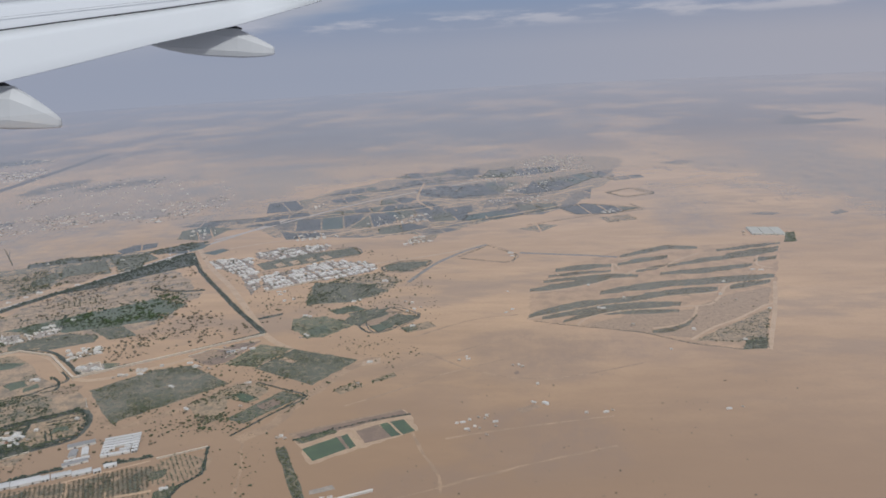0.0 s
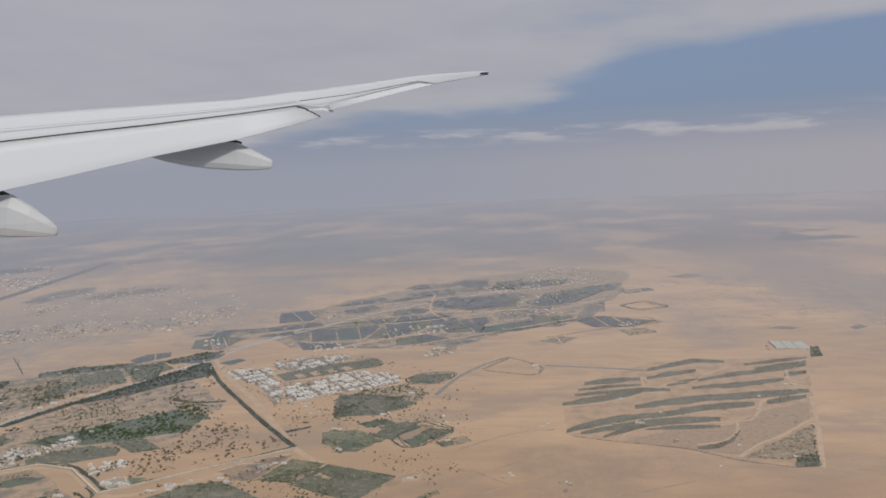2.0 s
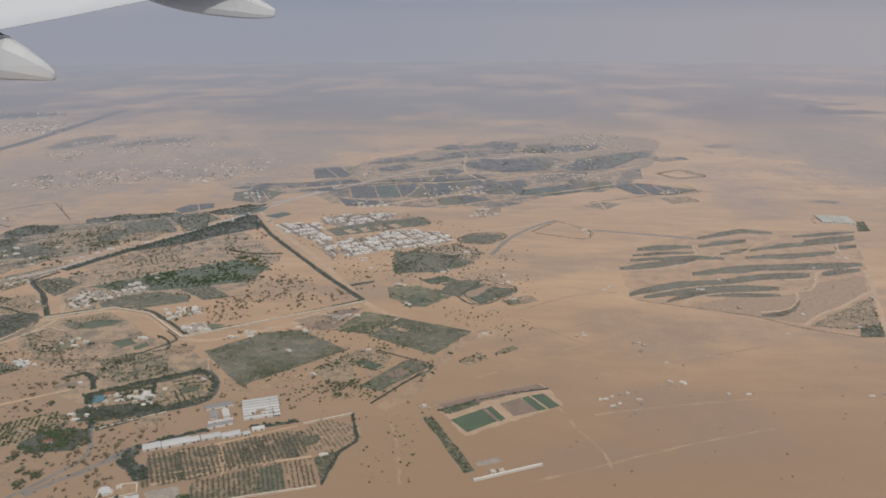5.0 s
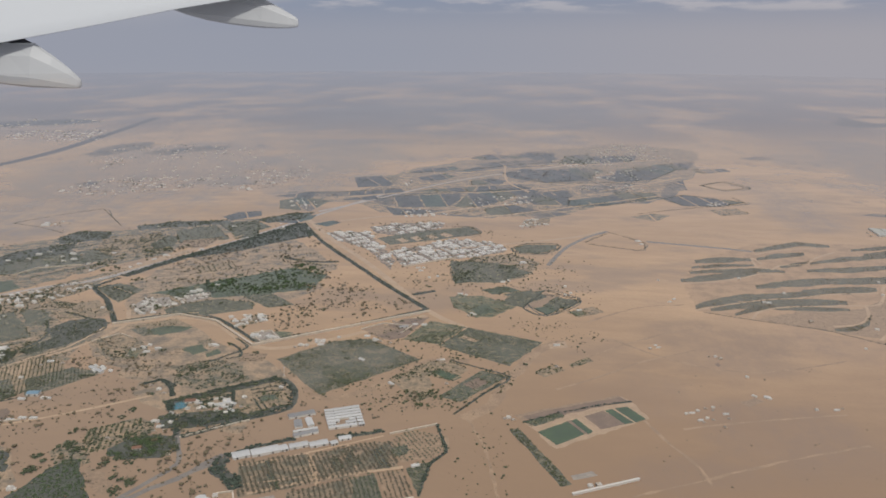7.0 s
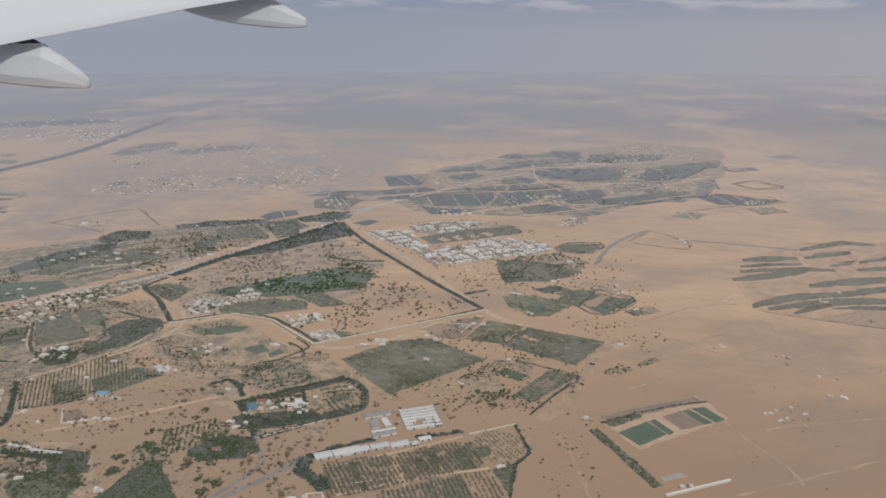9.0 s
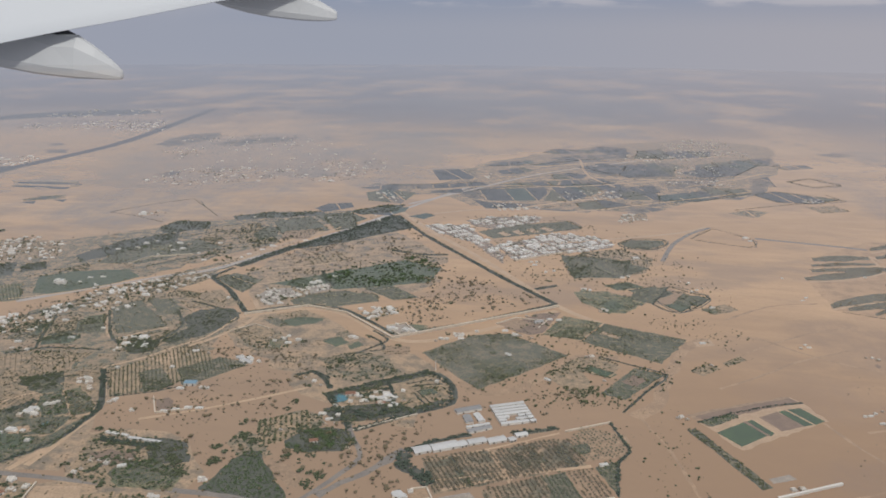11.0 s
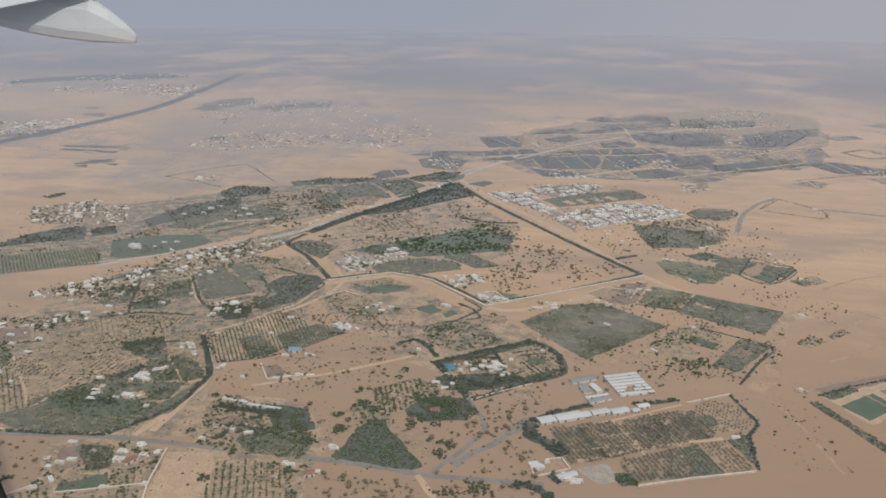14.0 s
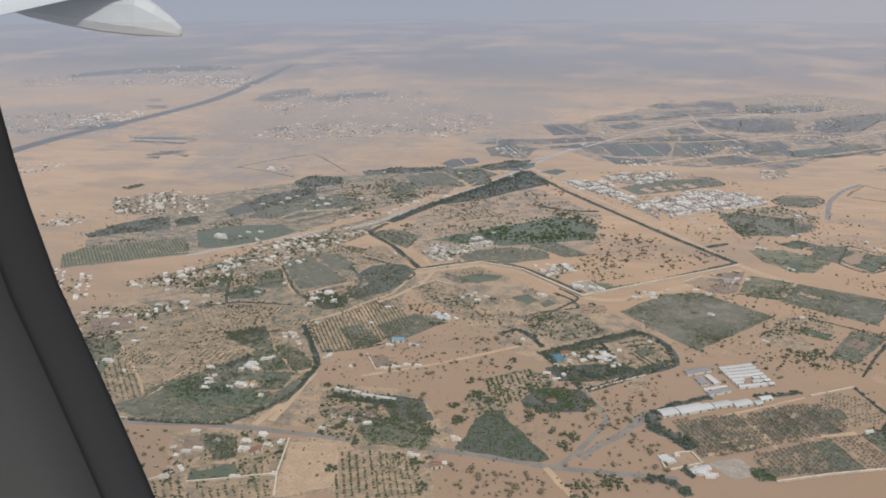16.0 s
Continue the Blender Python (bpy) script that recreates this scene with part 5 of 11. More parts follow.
field("plot", "dusty dark plot beside the town", "dusty", (-173.2, 609.9), (-150.0, 634.9), (-124.0, 646.8), (-100.5, 623.1), (-110.1, 582.2), (-133.7, 565.0), (-168.3, 568.4), trees=(260, 1.4, 3.4, 0.5), leaf=DARKLEAF)
field("garden", "dark tree plot beside the town", "grove", (-169.6, 583.2), (-152.6, 596.0), (-138.2, 571.7), (-165.2, 557.3), trees=(110, 1.8, 3.4, 0.2), leaf=DARKLEAF)
field("garden", "dark tree plot beside the town", "grove", (-135.0, 610.9), (-119.0, 612.6), (-125.3, 573.1), (-136.4, 582.3), trees=(80, 1.8, 3.4, 0.2), leaf=DARKLEAF)
house(5, -114.4, 619.8, 10)
house(2, -117.6, 612.8, 0)
house(0, -125.2, 568.8, 0)
house(3, -129.4, 565.5, 10)
house(0, -186.0, 570.9, 0)
house(0, -179.8, 574.5, 20)
house(3, -197.9, 595.8, 5)
house(3, -194.7, 588.2, 5)
house(0, -193.4, 596.3, 0)
field("field", "green farm plot with house", "lawn", (-165.5, 516.6), (-160.5, 534.8), (-144.4, 523.8), (-140.9, 516.8), (-150.9, 499.2), trees=(50, 1.2, 2.2, 0.2))
house(3, -159.2, 533.6, 10)
house(0, -155.0, 531.5, 0)
field("field", "green farm plot", "lawn", (-150.2, 488.0), (-143.4, 502.3), (-122.3, 506.9), (-135.1, 487.5), trees=(60, 0.9, 1.8, 0.2), leaf=GREENLEAF)
field("field", "dark green farm plot", "grove", (-139.2, 512.2), (-132.5, 525.1), (-118.5, 512.0), (-122.3, 504.6), trees=(60, 0.9, 1.8, 0.2), leaf=GREENLEAF)
field("field", "dark green farm plot", "grove", (-128.4, 519.4), (-122.7, 538.9), (-98.0, 549.5), (-106.6, 527.9), (-114.6, 508.9), trees=(160, 0.9, 1.8, 0.0))
field("field", "green farm plot", "lawn", (-144.6, 544.4), (-133.3, 553.8), (-122.8, 548.2), (-130.8, 535.4), trees=(50, 1.2, 2.4, 0.2))
field("field", "dark crop plot inside a hedge", "grove", (-101.0, 516.3), (-90.4, 536.0), (-79.0, 527.2), (-91.8, 503.3), trees=(90, 0.9, 1.6, 0.0))
field("field", "bare plot inside a hedge", "bare", (-114.6, 508.9), (-98.2, 544.2), (-90.4, 536.0), (-101.9, 510.3))
hedge("hedge", "dark hedge round a farm plot", 1.4, 1.5, (-114.6, 508.9), (-98.0, 549.5), (-73.8, 527.8), (-92.0, 498.8), (-105.3, 495.1), (-114.6, 508.9))
field("field", "dusty green strips on sand", "dusty", (-85.0, 502.9), (-66.2, 516.5), (-59.6, 505.7), (-77.4, 493.7), trees=(60, 0.9, 1.8, 0.2))
house(0, -79.9, 543.6, 0)
house(4, -75.6, 548.0, 0)
house(0, -84.2, 539.2, 0)
house(3, -76.4, 507.2, 20)
house(4, -89.2, 562.8, 0)
house(0, -83.1, 559.3, 0)
scrub("small dark bushes on sand by the town", 90, 1.0, 2.2, 0.4, LEAF, (-212.4, 570.9), (-176.1, 606.3), (-141.6, 550.2), (-65.5, 572.5), (-72.7, 531.6), (-124.9, 552.0), (-172.3, 520.8))
hedge("hedge", "low dark bushes in a row", 5, 2.2, (-193.4, 528.6), (-178.3, 539.4))
hedge("tree_belt", "dark tree belt round an oval plot", 1.8, 1.8, (-124.2, 665.6), (-111.7, 682.7), (-83.9, 685.9), (-82.1, 670.3), (-97.5, 649.8), (-119.2, 651.0), (-124.2, 665.6))
field("field", "dark striped plot near town", "grove", (-122.7, 665.7), (-111.7, 680.7), (-84.1, 681.8), (-84.7, 668.1), (-99.8, 651.4), (-117.7, 653.0), trees=(120, 1.4, 2.2, 0.0))
hedge("hedge", "dark bush line round empty sand plot", 0.9, 1.5, (-58.2, 692.8), (-32.1, 734.4), (-4.6, 698.9), (-6.6, 678.8), (-13.7, 670.3), (-56.0, 689.0))
house(5, -10.1, 702.3, 10)
house(3, -8.0, 692.4, 10)

# farms and villages west of the estate
field("palm_orchard", "dark palm field in close straight rows", "lawn", (-615.8, 435.1), (-609.7, 450.7), (-555.9, 486.2), (-534.1, 453.6), (-601.1, 412.2), rows=(-52.2, 2.1, 1.3, 1.25, 0.6, 0.05, 0.2), leaf=DARKLEAF, shapes=PALMS)
field("field", "dark green round-edged field", "lush", (-553.7, 503.1), (-530.8, 520.3), (-498.7, 529.2), (-480.8, 512.2), (-499.8, 484.5), (-520.2, 465.7), (-535.2, 466.7), trees=(60, 1.0, 2.0, 0.4))
house(5, -529.6, 489.6, 15)
house(3, -514.9, 504.6, 5)
house(3, -506.6, 507.5, 5)
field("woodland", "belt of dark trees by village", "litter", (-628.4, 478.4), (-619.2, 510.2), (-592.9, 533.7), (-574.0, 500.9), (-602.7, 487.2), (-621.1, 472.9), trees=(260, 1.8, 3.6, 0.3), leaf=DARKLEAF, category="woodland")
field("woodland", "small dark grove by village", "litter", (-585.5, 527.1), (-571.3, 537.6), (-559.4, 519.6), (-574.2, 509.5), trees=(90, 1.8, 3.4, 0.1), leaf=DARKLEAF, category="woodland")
settlement(30.7, 52, 6, (-667.4, 573.8), (-645.5, 591.2), (-595.5, 600.2), (-570.0, 555.9), (-595.3, 538.0), (-636.6, 530.5), trees=220, low=0.42, high=0.9, ground="dusty", joined="pale flat-roofed village houses")
settlement(10, 10, 10, (-649.8, 580.8), (-633.4, 607.2), (-612.1, 607.1), (-626.3, 585.0), trees=40, low=0.7, high=1.7, joined="pale flat-roofed village houses")
house(3, -711.7, 525.1, 10)
house(3, -699.6, 529.0, 0)
house(4, -670.6, 519.5, 0)
house(0, -665.3, 555.9, 0)
house(4, -840.8, 681.7, 0)
house(3, -824.3, 676.7, 0)
house(0, -739.9, 574.0, 0)
field("woodland", "dark trees along village farms", "litter", (-559.8, 557.8), (-542.2, 613.8), (-511.3, 641.8), (-498.3, 604.5), (-519.6, 582.4), (-544.8, 540.8), trees=(260, 1.8, 3.8, 0.4), leaf=DARKLEAF, category="woodland")
field("garden", "dark gardens round the mansion", "grove", (-531.2, 541.7), (-533.3, 579.9), (-499.5, 608.1), (-467.3, 633.4), (-456.9, 597.4), (-483.4, 561.7), (-502.6, 539.1), trees=(220, 1.6, 3.4, 0.5), leaf=DARKLEAF)
house(5, -494.6, 605.2, 12)
house(5, -484.1, 588.9, 12)
house(1, -489.7, 582.6, 12)
house(2, -485.0, 603.2, 0)
house(3, -497.6, 595.4, 100)
house(5, -521.7, 600.3, 15)
house(3, -517.3, 608.7, 10)
house(1, -521.8, 585.6, 0)
house(3, -535.5, 579.5, 10)
house(0, -495.5, 569.5, 0)
yard_wall("boundary_wall", "pale mansion garden wall", 1.0, (-505.9, 541.6), (-497.6, 562.4), (-468.9, 574.3))
field("lawn", "green lawn before the mansion", "lawn", (-511.8, 587.4), (-500.6, 604.1), (-492.3, 587.4), (-502.3, 575.0))
settlement(53.2, 48, 6, (-498.8, 458.8), (-492.5, 482.0), (-465.7, 510.8), (-438.3, 532.8), (-430.4, 520.0), (-445.1, 480.7), (-454.9, 442.1), (-481.5, 437.2), trees=230, low=0.42, high=0.9, ground="dusty", joined="pale flat-roofed village houses")
settlement(35.1, 40, 6, (-547.6, 394.7), (-528.2, 416.1), (-498.2, 432.0), (-485.1, 408.1), (-501.5, 393.8), (-530.0, 386.7), trees=230, low=0.42, high=0.9, ground="dusty", joined="pale flat-roofed village houses")
field("field", "green crop plot by village", "lawn", (-473.8, 428.1), (-462.6, 437.5), (-456.6, 425.1), (-467.4, 418.1))
field("field", "dull green crop plot", "grove", (-483.0, 411.4), (-456.6, 422.1), (-447.9, 407.3), (-477.2, 396.4), trees=(80, 1.0, 1.8, 0.1))
field("field", "yellow-green crop strip", "lawn", (-477.8, 391.7), (-458.6, 400.7), (-456.3, 388.6), (-473.9, 381.9))
field("field", "dusty field with thin rows", "dusty", (-437.7, 475.9), (-410.8, 493.1), (-385.3, 468.0), (-397.1, 454.8), (-415.5, 453.6), trees=(130, 1.0, 2.0, 0.4))
field("plot", "dusty plot with trees by track", "dusty", (-433.6, 398.9), (-411.0, 414.0), (-396.6, 405.7), (-409.1, 386.2), (-424.8, 379.2), trees=(120, 1.3, 3.0, 0.4), leaf=DARKLEAF)
field("woodland", "dark round grove in farmland", "litter", (-424.0, 385.8), (-421.0, 399.7), (-408.2, 398.0), (-404.5, 383.3), (-415.5, 377.6), trees=(110, 1.8, 3.4, 0.0), leaf=DARKLEAF, category="woodland")
settlement(15, 14, 9, (-433.3, 383.8), (-427.7, 407.5), (-417.8, 400.4), (-420.7, 374.0), trees=30)
house(3, -461.5, 395.4, 0)
house(4, -469.4, 398.3, 10)
house(0, -451.2, 411.9, 0)
house(3, -488.1, 385.0, 10)
house(3, -507.8, 367.5, 10)
house(0, -475.3, 374.6, 0)
field("field", "dark field with bushes by road", "dusty", (-496.7, 661.6), (-454.5, 682.6), (-419.4, 632.2), (-458.4, 602.5), (-482.7, 620.7), trees=(240, 1.6, 3.2, 0.4), leaf=DARKLEAF)
field("field", "dark square field beside the road", "grove", (-443.7, 696.0), (-413.9, 720.6), (-380.8, 669.7), (-419.8, 650.1), trees=(200, 1.5, 2.4, 0.0), leaf=DARKLEAF)
field("field", "dark square field beside the road", "grove", (-404.0, 727.3), (-377.4, 742.2), (-359.5, 686.5), (-375.8, 670.6), trees=(180, 1.8, 3.0, 0.0), leaf=DARKLEAF)
field("woodland", "dark tree line on the desert edge", "litter", (-489.2, 709.4), (-461.2, 732.1), (-407.0, 744.5), (-404.4, 729.7), (-454.8, 705.9), (-479.4, 694.3), trees=(160, 2.4, 4.5, 0.3), leaf=DARKLEAF, category="woodland")
field("woodland", "dark tree plot on the desert edge", "litter", (-537.1, 654.2), (-533.6, 682.1), (-501.6, 685.5), (-490.4, 658.4), (-523.6, 635.4), trees=(200, 2.2, 4.0, 0.2), leaf=DARKLEAF, category="woodland")
field("woodland", "dark tree line on the desert edge", "litter", (-382.3, 749.0), (-355.1, 783.4), (-332.6, 790.3), (-335.7, 757.4), (-366.7, 736.6), trees=(170, 2.4, 4.5, 0.2), leaf=DARKLEAF, category="woodland")
house(3, -424.6, 582.4, 30)
house(3, -418.8, 597.2, 30)
house(5, -414.3, 608.8, 30)
house(3, -392.3, 631.4, 30)
house(0, -426.7, 572.0, 30)
house(3, -394.0, 716.9, 20)
house(0, -466.6, 708.6, 0)
house(3, -461.0, 611.3, 10)
house(0, -465.5, 578.3, 0)
house(3, -453.2, 560.7, 10)
house(0, -433.7, 539.5, 0)
house(0, -398.9, 477.1, 0)
scrub("dark roadside trees between houses", 150, 1.6, 3.4, 0.5, LEAF, (-466.8, 553.4), (-456.9, 597.4), (-436.1, 629.2), (-396.8, 656.4), (-419.6, 600.6), (-437.0, 543.4), (-455.7, 532.6))
field("plot", "pale sand verge along the road", "pale", (-424.7, 564.3), (-375.0, 679.3), (-373.7, 688.3), (-419.6, 600.6), (-444.1, 552.8))
hedge("hedge", "thin dark bush line round empty desert plot", 0.9, 1.4, (-615.0, 706.8), (-594.9, 742.7), (-561.5, 780.7), (-531.6, 743.2), (-505.0, 709.0))
hedge("hedge", "thin dark bush line round empty desert plot", 0.9, 1.4, (-615.0, 706.8), (-581.3, 695.1), (-545.0, 675.3))
field("plot", "pale compound in a fenced desert plot", "pale", (-586.2, 704.3), (-570.8, 720.0), (-557.0, 714.7), (-575.9, 696.1))
house(3, -577.0, 706.0, 10)
house(0, -569.9, 717.6, 0)
house(4, -549.4, 683.9, 0)
field("plot", "dark scrub patch on desert", "dusty", (-679.9, 609.1), (-672.2, 627.5), (-664.8, 622.4), (-669.6, 604.7), trees=(40, 2.0, 4.0, 0.2), leaf=DARKLEAF)
field("plot", "thin striped shed rows on far sand", "slab", (-820.1, 847.7), (-742.1, 858.0), (-739.4, 852.8), (-817.0, 842.5), wear=0.4)
field("plot", "thin striped shed rows on far sand", "grove", (-811.9, 837.8), (-735.4, 847.9), (-732.8, 842.8), (-808.8, 832.8), wear=0.4)
field("plot", "thin striped shed rows on far sand", "slab", (-803.9, 828.2), (-728.9, 838.1), (-726.4, 833.1), (-800.9, 823.2), wear=0.4)
field("plot", "thin striped shed rows on far sand", "grove", (-796.0, 818.7), (-722.6, 828.4), (-720.1, 823.6), (-793.1, 813.9), wear=0.4)
field("plot", "thin dark scrub streak on far sand", "grove", (-738.8, 745.6), (-712.3, 762.5), (-698.8, 761.9), (-726.8, 741.8), wear=2.0, step=8)
field("plot", "thin dark scrub streak on far sand", "grove", (-735.2, 755.3), (-709.3, 769.3), (-701.8, 767.5), (-725.6, 751.0), wear=2.0, step=8)
field("plot", "thin dark scrub streak on far sand", "grove", (-731.6, 765.2), (-706.3, 776.1), (-704.8, 773.2), (-724.3, 760.4), wear=2.0, step=8)
settlement(10, 34, 6, (-852.8, 674.2), (-831.2, 694.3), (-796.5, 692.4), (-781.8, 661.2), (-820.9, 641.9), kinds=(0, 3), low=0.4, high=0.9, joined="far pale flat-roofed houses")
settlement(10, 14, 6, (-780.8, 597.0), (-764.4, 612.9), (-749.5, 594.3), (-764.7, 579.4), kinds=(0, 3), low=0.4, high=0.9, joined="far pale flat-roofed houses")
settlement(10, 30, 6, (-694.4, 512.0), (-671.3, 527.5), (-644.7, 513.2), (-652.6, 493.7), (-675.1, 492.6), kinds=(0, 3), low=0.4, high=1.0, trees=60, joined="far pale flat-roofed houses")
scrub("dark desert trees on open sand", 60, 1.2, 2.6, 0.4, LEAF, (-605.9, 451.3), (-555.1, 497.2), (-530.2, 519.0), (-529.1, 526.6), (-611.8, 460.3))

# big farm beside the southern road
field("farm", "dusty brown farm with thin trees", "dusty", (-499.2, 293.2), (-491.1, 326.1), (-468.2, 323.6), (-452.3, 334.6), (-437.5, 349.9), (-421.9, 357.9), (-396.9, 314.9), (-398.8, 278.6), (-416.5, 258.6), (-451.3, 253.6), (-472.2, 254.3), (-489.3, 267.9), trees=(420, 0.8, 1.8, 0.5), wear=1.2)
field("grass", "dull olive belt along the farm edge", "grove", (-473.4, 260.1), (-461.9, 277.0), (-457.9, 288.4), (-447.6, 292.5), (-426.4, 279.5), (-404.0, 288.7), (-400.8, 301.0), (-398.5, 305.9), (-398.8, 278.6), (-409.3, 264.4), (-416.5, 258.6), (-452.0, 254.8), trees=(260, 0.8, 1.9, 0.5), wear=1.6, leaf=GREENLEAF)
field("plot", "brown dry patch in the grass belt", "thin", (-447.6, 269.6), (-437.3, 275.0), (-428.8, 268.3), (-438.2, 261.9), trees=(40, 0.6, 1.2, 0.2), leaf=DRYLEAF, wear=2.0)
field("plot", "brown dry patch in the grass belt", "thin", (-409.4, 282.6), (-400.6, 293.5), (-401.0, 284.1), (-406.0, 274.3), trees=(30, 0.6, 1.2, 0.2), leaf=DRYLEAF, wear=2.0)
field("garden", "dark green gardens round farm houses", "lawn", (-529.0, 312.5), (-509.5, 325.5), (-499.2, 316.6), (-492.7, 294.4), (-487.5, 273.4), (-499.8, 271.1), trees=(170, 1.0, 2.6, 0.5), leaf=DARKLEAF)
field("palm_orchard", "small palms in straight rows", "dusty", (-489.9, 272.9), (-492.0, 288.8), (-493.4, 303.8), (-482.8, 296.2), (-459.8, 273.4), (-472.1, 262.2), (-483.3, 263.1), rows=(-51.8, 2.3, 1.5, 1.3), shapes=PALMS)
field("plot", "bare sand plot inside the farm", "strip", (-477.5, 296.0), (-470.7, 311.6), (-464.7, 310.3), (-454.9, 298.4), (-464.1, 280.8), trees=(16, 0.6, 1.4, 0.2), leaf=DRYLEAF)
field("vineyard", "brown plot with thin vine rows", "dusty", (-494.2, 336.0), (-480.1, 355.6), (-454.7, 339.7), (-462.0, 323.4), (-470.1, 310.5), (-483.6, 314.3), rows=(54.3, 2.3, 1.3, 0.95), leaf=DRYLEAF)
field("vineyard", "brown plot with thin vine rows", "dusty", (-497.1, 313.1), (-486.3, 319.0), (-478.0, 307.8), (-482.9, 297.3), rows=(28.6, 2.3, 1.3, 0.95))
field("garden", "green villa garden with lawn", "lush", (-432.4, 322.4), (-425.7, 330.1), (-408.6, 308.6), (-418.6, 304.5), (-425.8, 309.6), trees=(30, 0.9, 1.8, 0.2), leaf=GREENLEAF)
field("garden", "dull green walled garden", "lawn", (-424.6, 330.3), (-418.8, 335.3), (-401.1, 317.1), (-398.2, 310.5), (-406.4, 307.3), trees=(90, 0.9, 1.8, 0.2), leaf=GREENLEAF)
field("garden", "shrubby dark gardens below the villas", "grove", (-452.9, 289.3), (-447.9, 296.9), (-439.3, 310.1), (-432.1, 316.2), (-423.3, 301.4), (-405.3, 305.8), (-404.4, 289.6), (-427.0, 280.9), (-442.1, 281.7), trees=(150, 1.0, 2.6, 0.6), leaf=DARKLEAF)
field("plot", "pale sandy villa courtyard", "pale", (-446.3, 292.7), (-442.8, 296.7), (-434.6, 288.3), (-437.9, 282.5))
field("plot", "pale sandy villa courtyard", "pale", (-427.9, 289.6), (-420.1, 295.3), (-414.6, 289.9), (-422.5, 285.3))
field("woodland", "dark tree clump by the villas", "litter", (-455.3, 341.0), (-446.2, 348.3), (-438.1, 351.3), (-430.9, 339.9), (-434.5, 328.5), (-442.2, 332.4), (-449.7, 332.3), trees=(110, 1.4, 3.0, 0.3), leaf=DARKLEAF, category="woodland")
road("sand_track", "pale garden path between lawns", 1.2, TRACK, (-425.9, 331.4), (-416.5, 320.3), (-406.2, 306.8), (-401.6, 307.0), (-397.2, 310.7))
road("sand_track", "pale winding path through the farm", 1.3, TRACK, (-499.2, 316.6), (-479.6, 295.6), (-459.8, 273.4), (-457.9, 288.4), (-453.7, 301.5), (-444.6, 318.3), (-436.4, 326.2), (-425.6, 331.4))
field("pool", "small blue pool in villa garden", "water", (-414.6, 296.3), (-413.8, 299.7), (-410.6, 297.0), (-412.1, 294.1), wear=0.2, category="pool")
house(5, -427.7, 306.3, 10)
house(1, -423.7, 304.7, 10)
house(2, -429.4, 302.5, 100)
house(5, -427.3, 309.3, 12)
house(1, -444.9, 302.0, 20)
house(3, -440.3, 291.6, 5)
house(2, -438.7, 294.1, 15)
house(1, -438.4, 283.4, 10)
house(5, -424.2, 289.2, 0)
house(0, -418.6, 289.1, 0)
house(3, -428.3, 286.3, 10)
house(0, -423.7, 315.3, 0)
house(2, -416.3, 339.8, 30)
house(0, -422.7, 340.0, 0)
house(1, -420.5, 344.5, 20)
house(0, -422.4, 315.0, 15)
house(0, -421.2, 316.4, 15)
house(0, -420.1, 317.8, 15)
house(2, -412.4, 332.5, 0)
house(4, -430.0, 284.4, 0)
house(0, -411.2, 281.7, 10)
hedge("tree_belt", "clump of dark villa trees", 6, 2.6, (-434.7, 283.0), (-425.7, 283.7))
hedge("tree_belt", "clump of dark villa trees", 5, 2.4, (-437.6, 304.5), (-435.4, 310.8), (-431.2, 317.6))
hedge("hedge", "dark hedge along farm track", 3.4, 2.6, (-418.8, 356.3), (-403.8, 328.9), (-396.7, 314.9), (-397.0, 301.7))
hedge("hedge", "dark hedge on the farm edge", 2.2, 2.0, (-397.0, 301.7), (-398.2, 287.2), (-403.6, 274.8), (-415.4, 258.8))
hedge("hedge", "dark hedge along the farm road", 1.6, 1.8, (-457.7, 253.7), (-439.2, 254.4), (-416.0, 257.4))
field("plot", "sand plot with dry bush rows", "dusty", (-500.3, 353.4), (-471.3, 374.8), (-444.8, 375.5), (-436.0, 353.9), (-454.7, 339.7), (-480.1, 355.6), rows=(-56.2, 2.6, 1.8, 1.0), leaf=DRYLEAF)
field("plot", "dusty plot with bushes and houses", "dusty", (-548.4, 344.7), (-531.1, 359.7), (-505.2, 362.0), (-493.7, 336.1), (-507.9, 323.0), (-525.4, 311.8), trees=(150, 1.0, 2.6, 0.5), leaf=DARKLEAF)
field("plot", "reddish bare plot by farm houses", "tilled", (-532.7, 341.4), (-513.8, 351.0), (-504.2, 337.7), (-521.0, 326.1), trees=(12, 0.8, 1.6, 0.2))
house(1, -531.9, 346.1, 10)
house(3, -541.7, 349.8, 10)
house(3, -516.5, 339.2, 5)
house(2, -516.0, 349.0, 20)
house(3, -499.1, 337.2, 5)
house(3, -494.9, 322.1, 5)
house(0, -505.7, 352.5, 0)
house(5, -496.1, 299.7, 10)
house(1, -500.9, 295.8, 15)
house(1, -504.1, 297.0, 90)
house(3, -491.8, 281.1, 10)
house(0, -531.1, 329.2, 0)
house(5, -513.3, 296.5, 0)
house(3, -509.0, 329.7, 0)
house(2, -514.1, 321.9, 10)
house(0, -482.4, 291.7, 0)
yard_wall("boundary_wall", "pale broken wall by the road", 0.8, (-473.3, 254.0), (-457.7, 253.7))
scrub("desert bushes in the farm gaps", 110, 0.9, 2.0, 0.5, LEAF, (-500.3, 365.4), (-428.6, 404.3), (-409.1, 386.2), (-418.4, 357.1), (-479.8, 328.2))

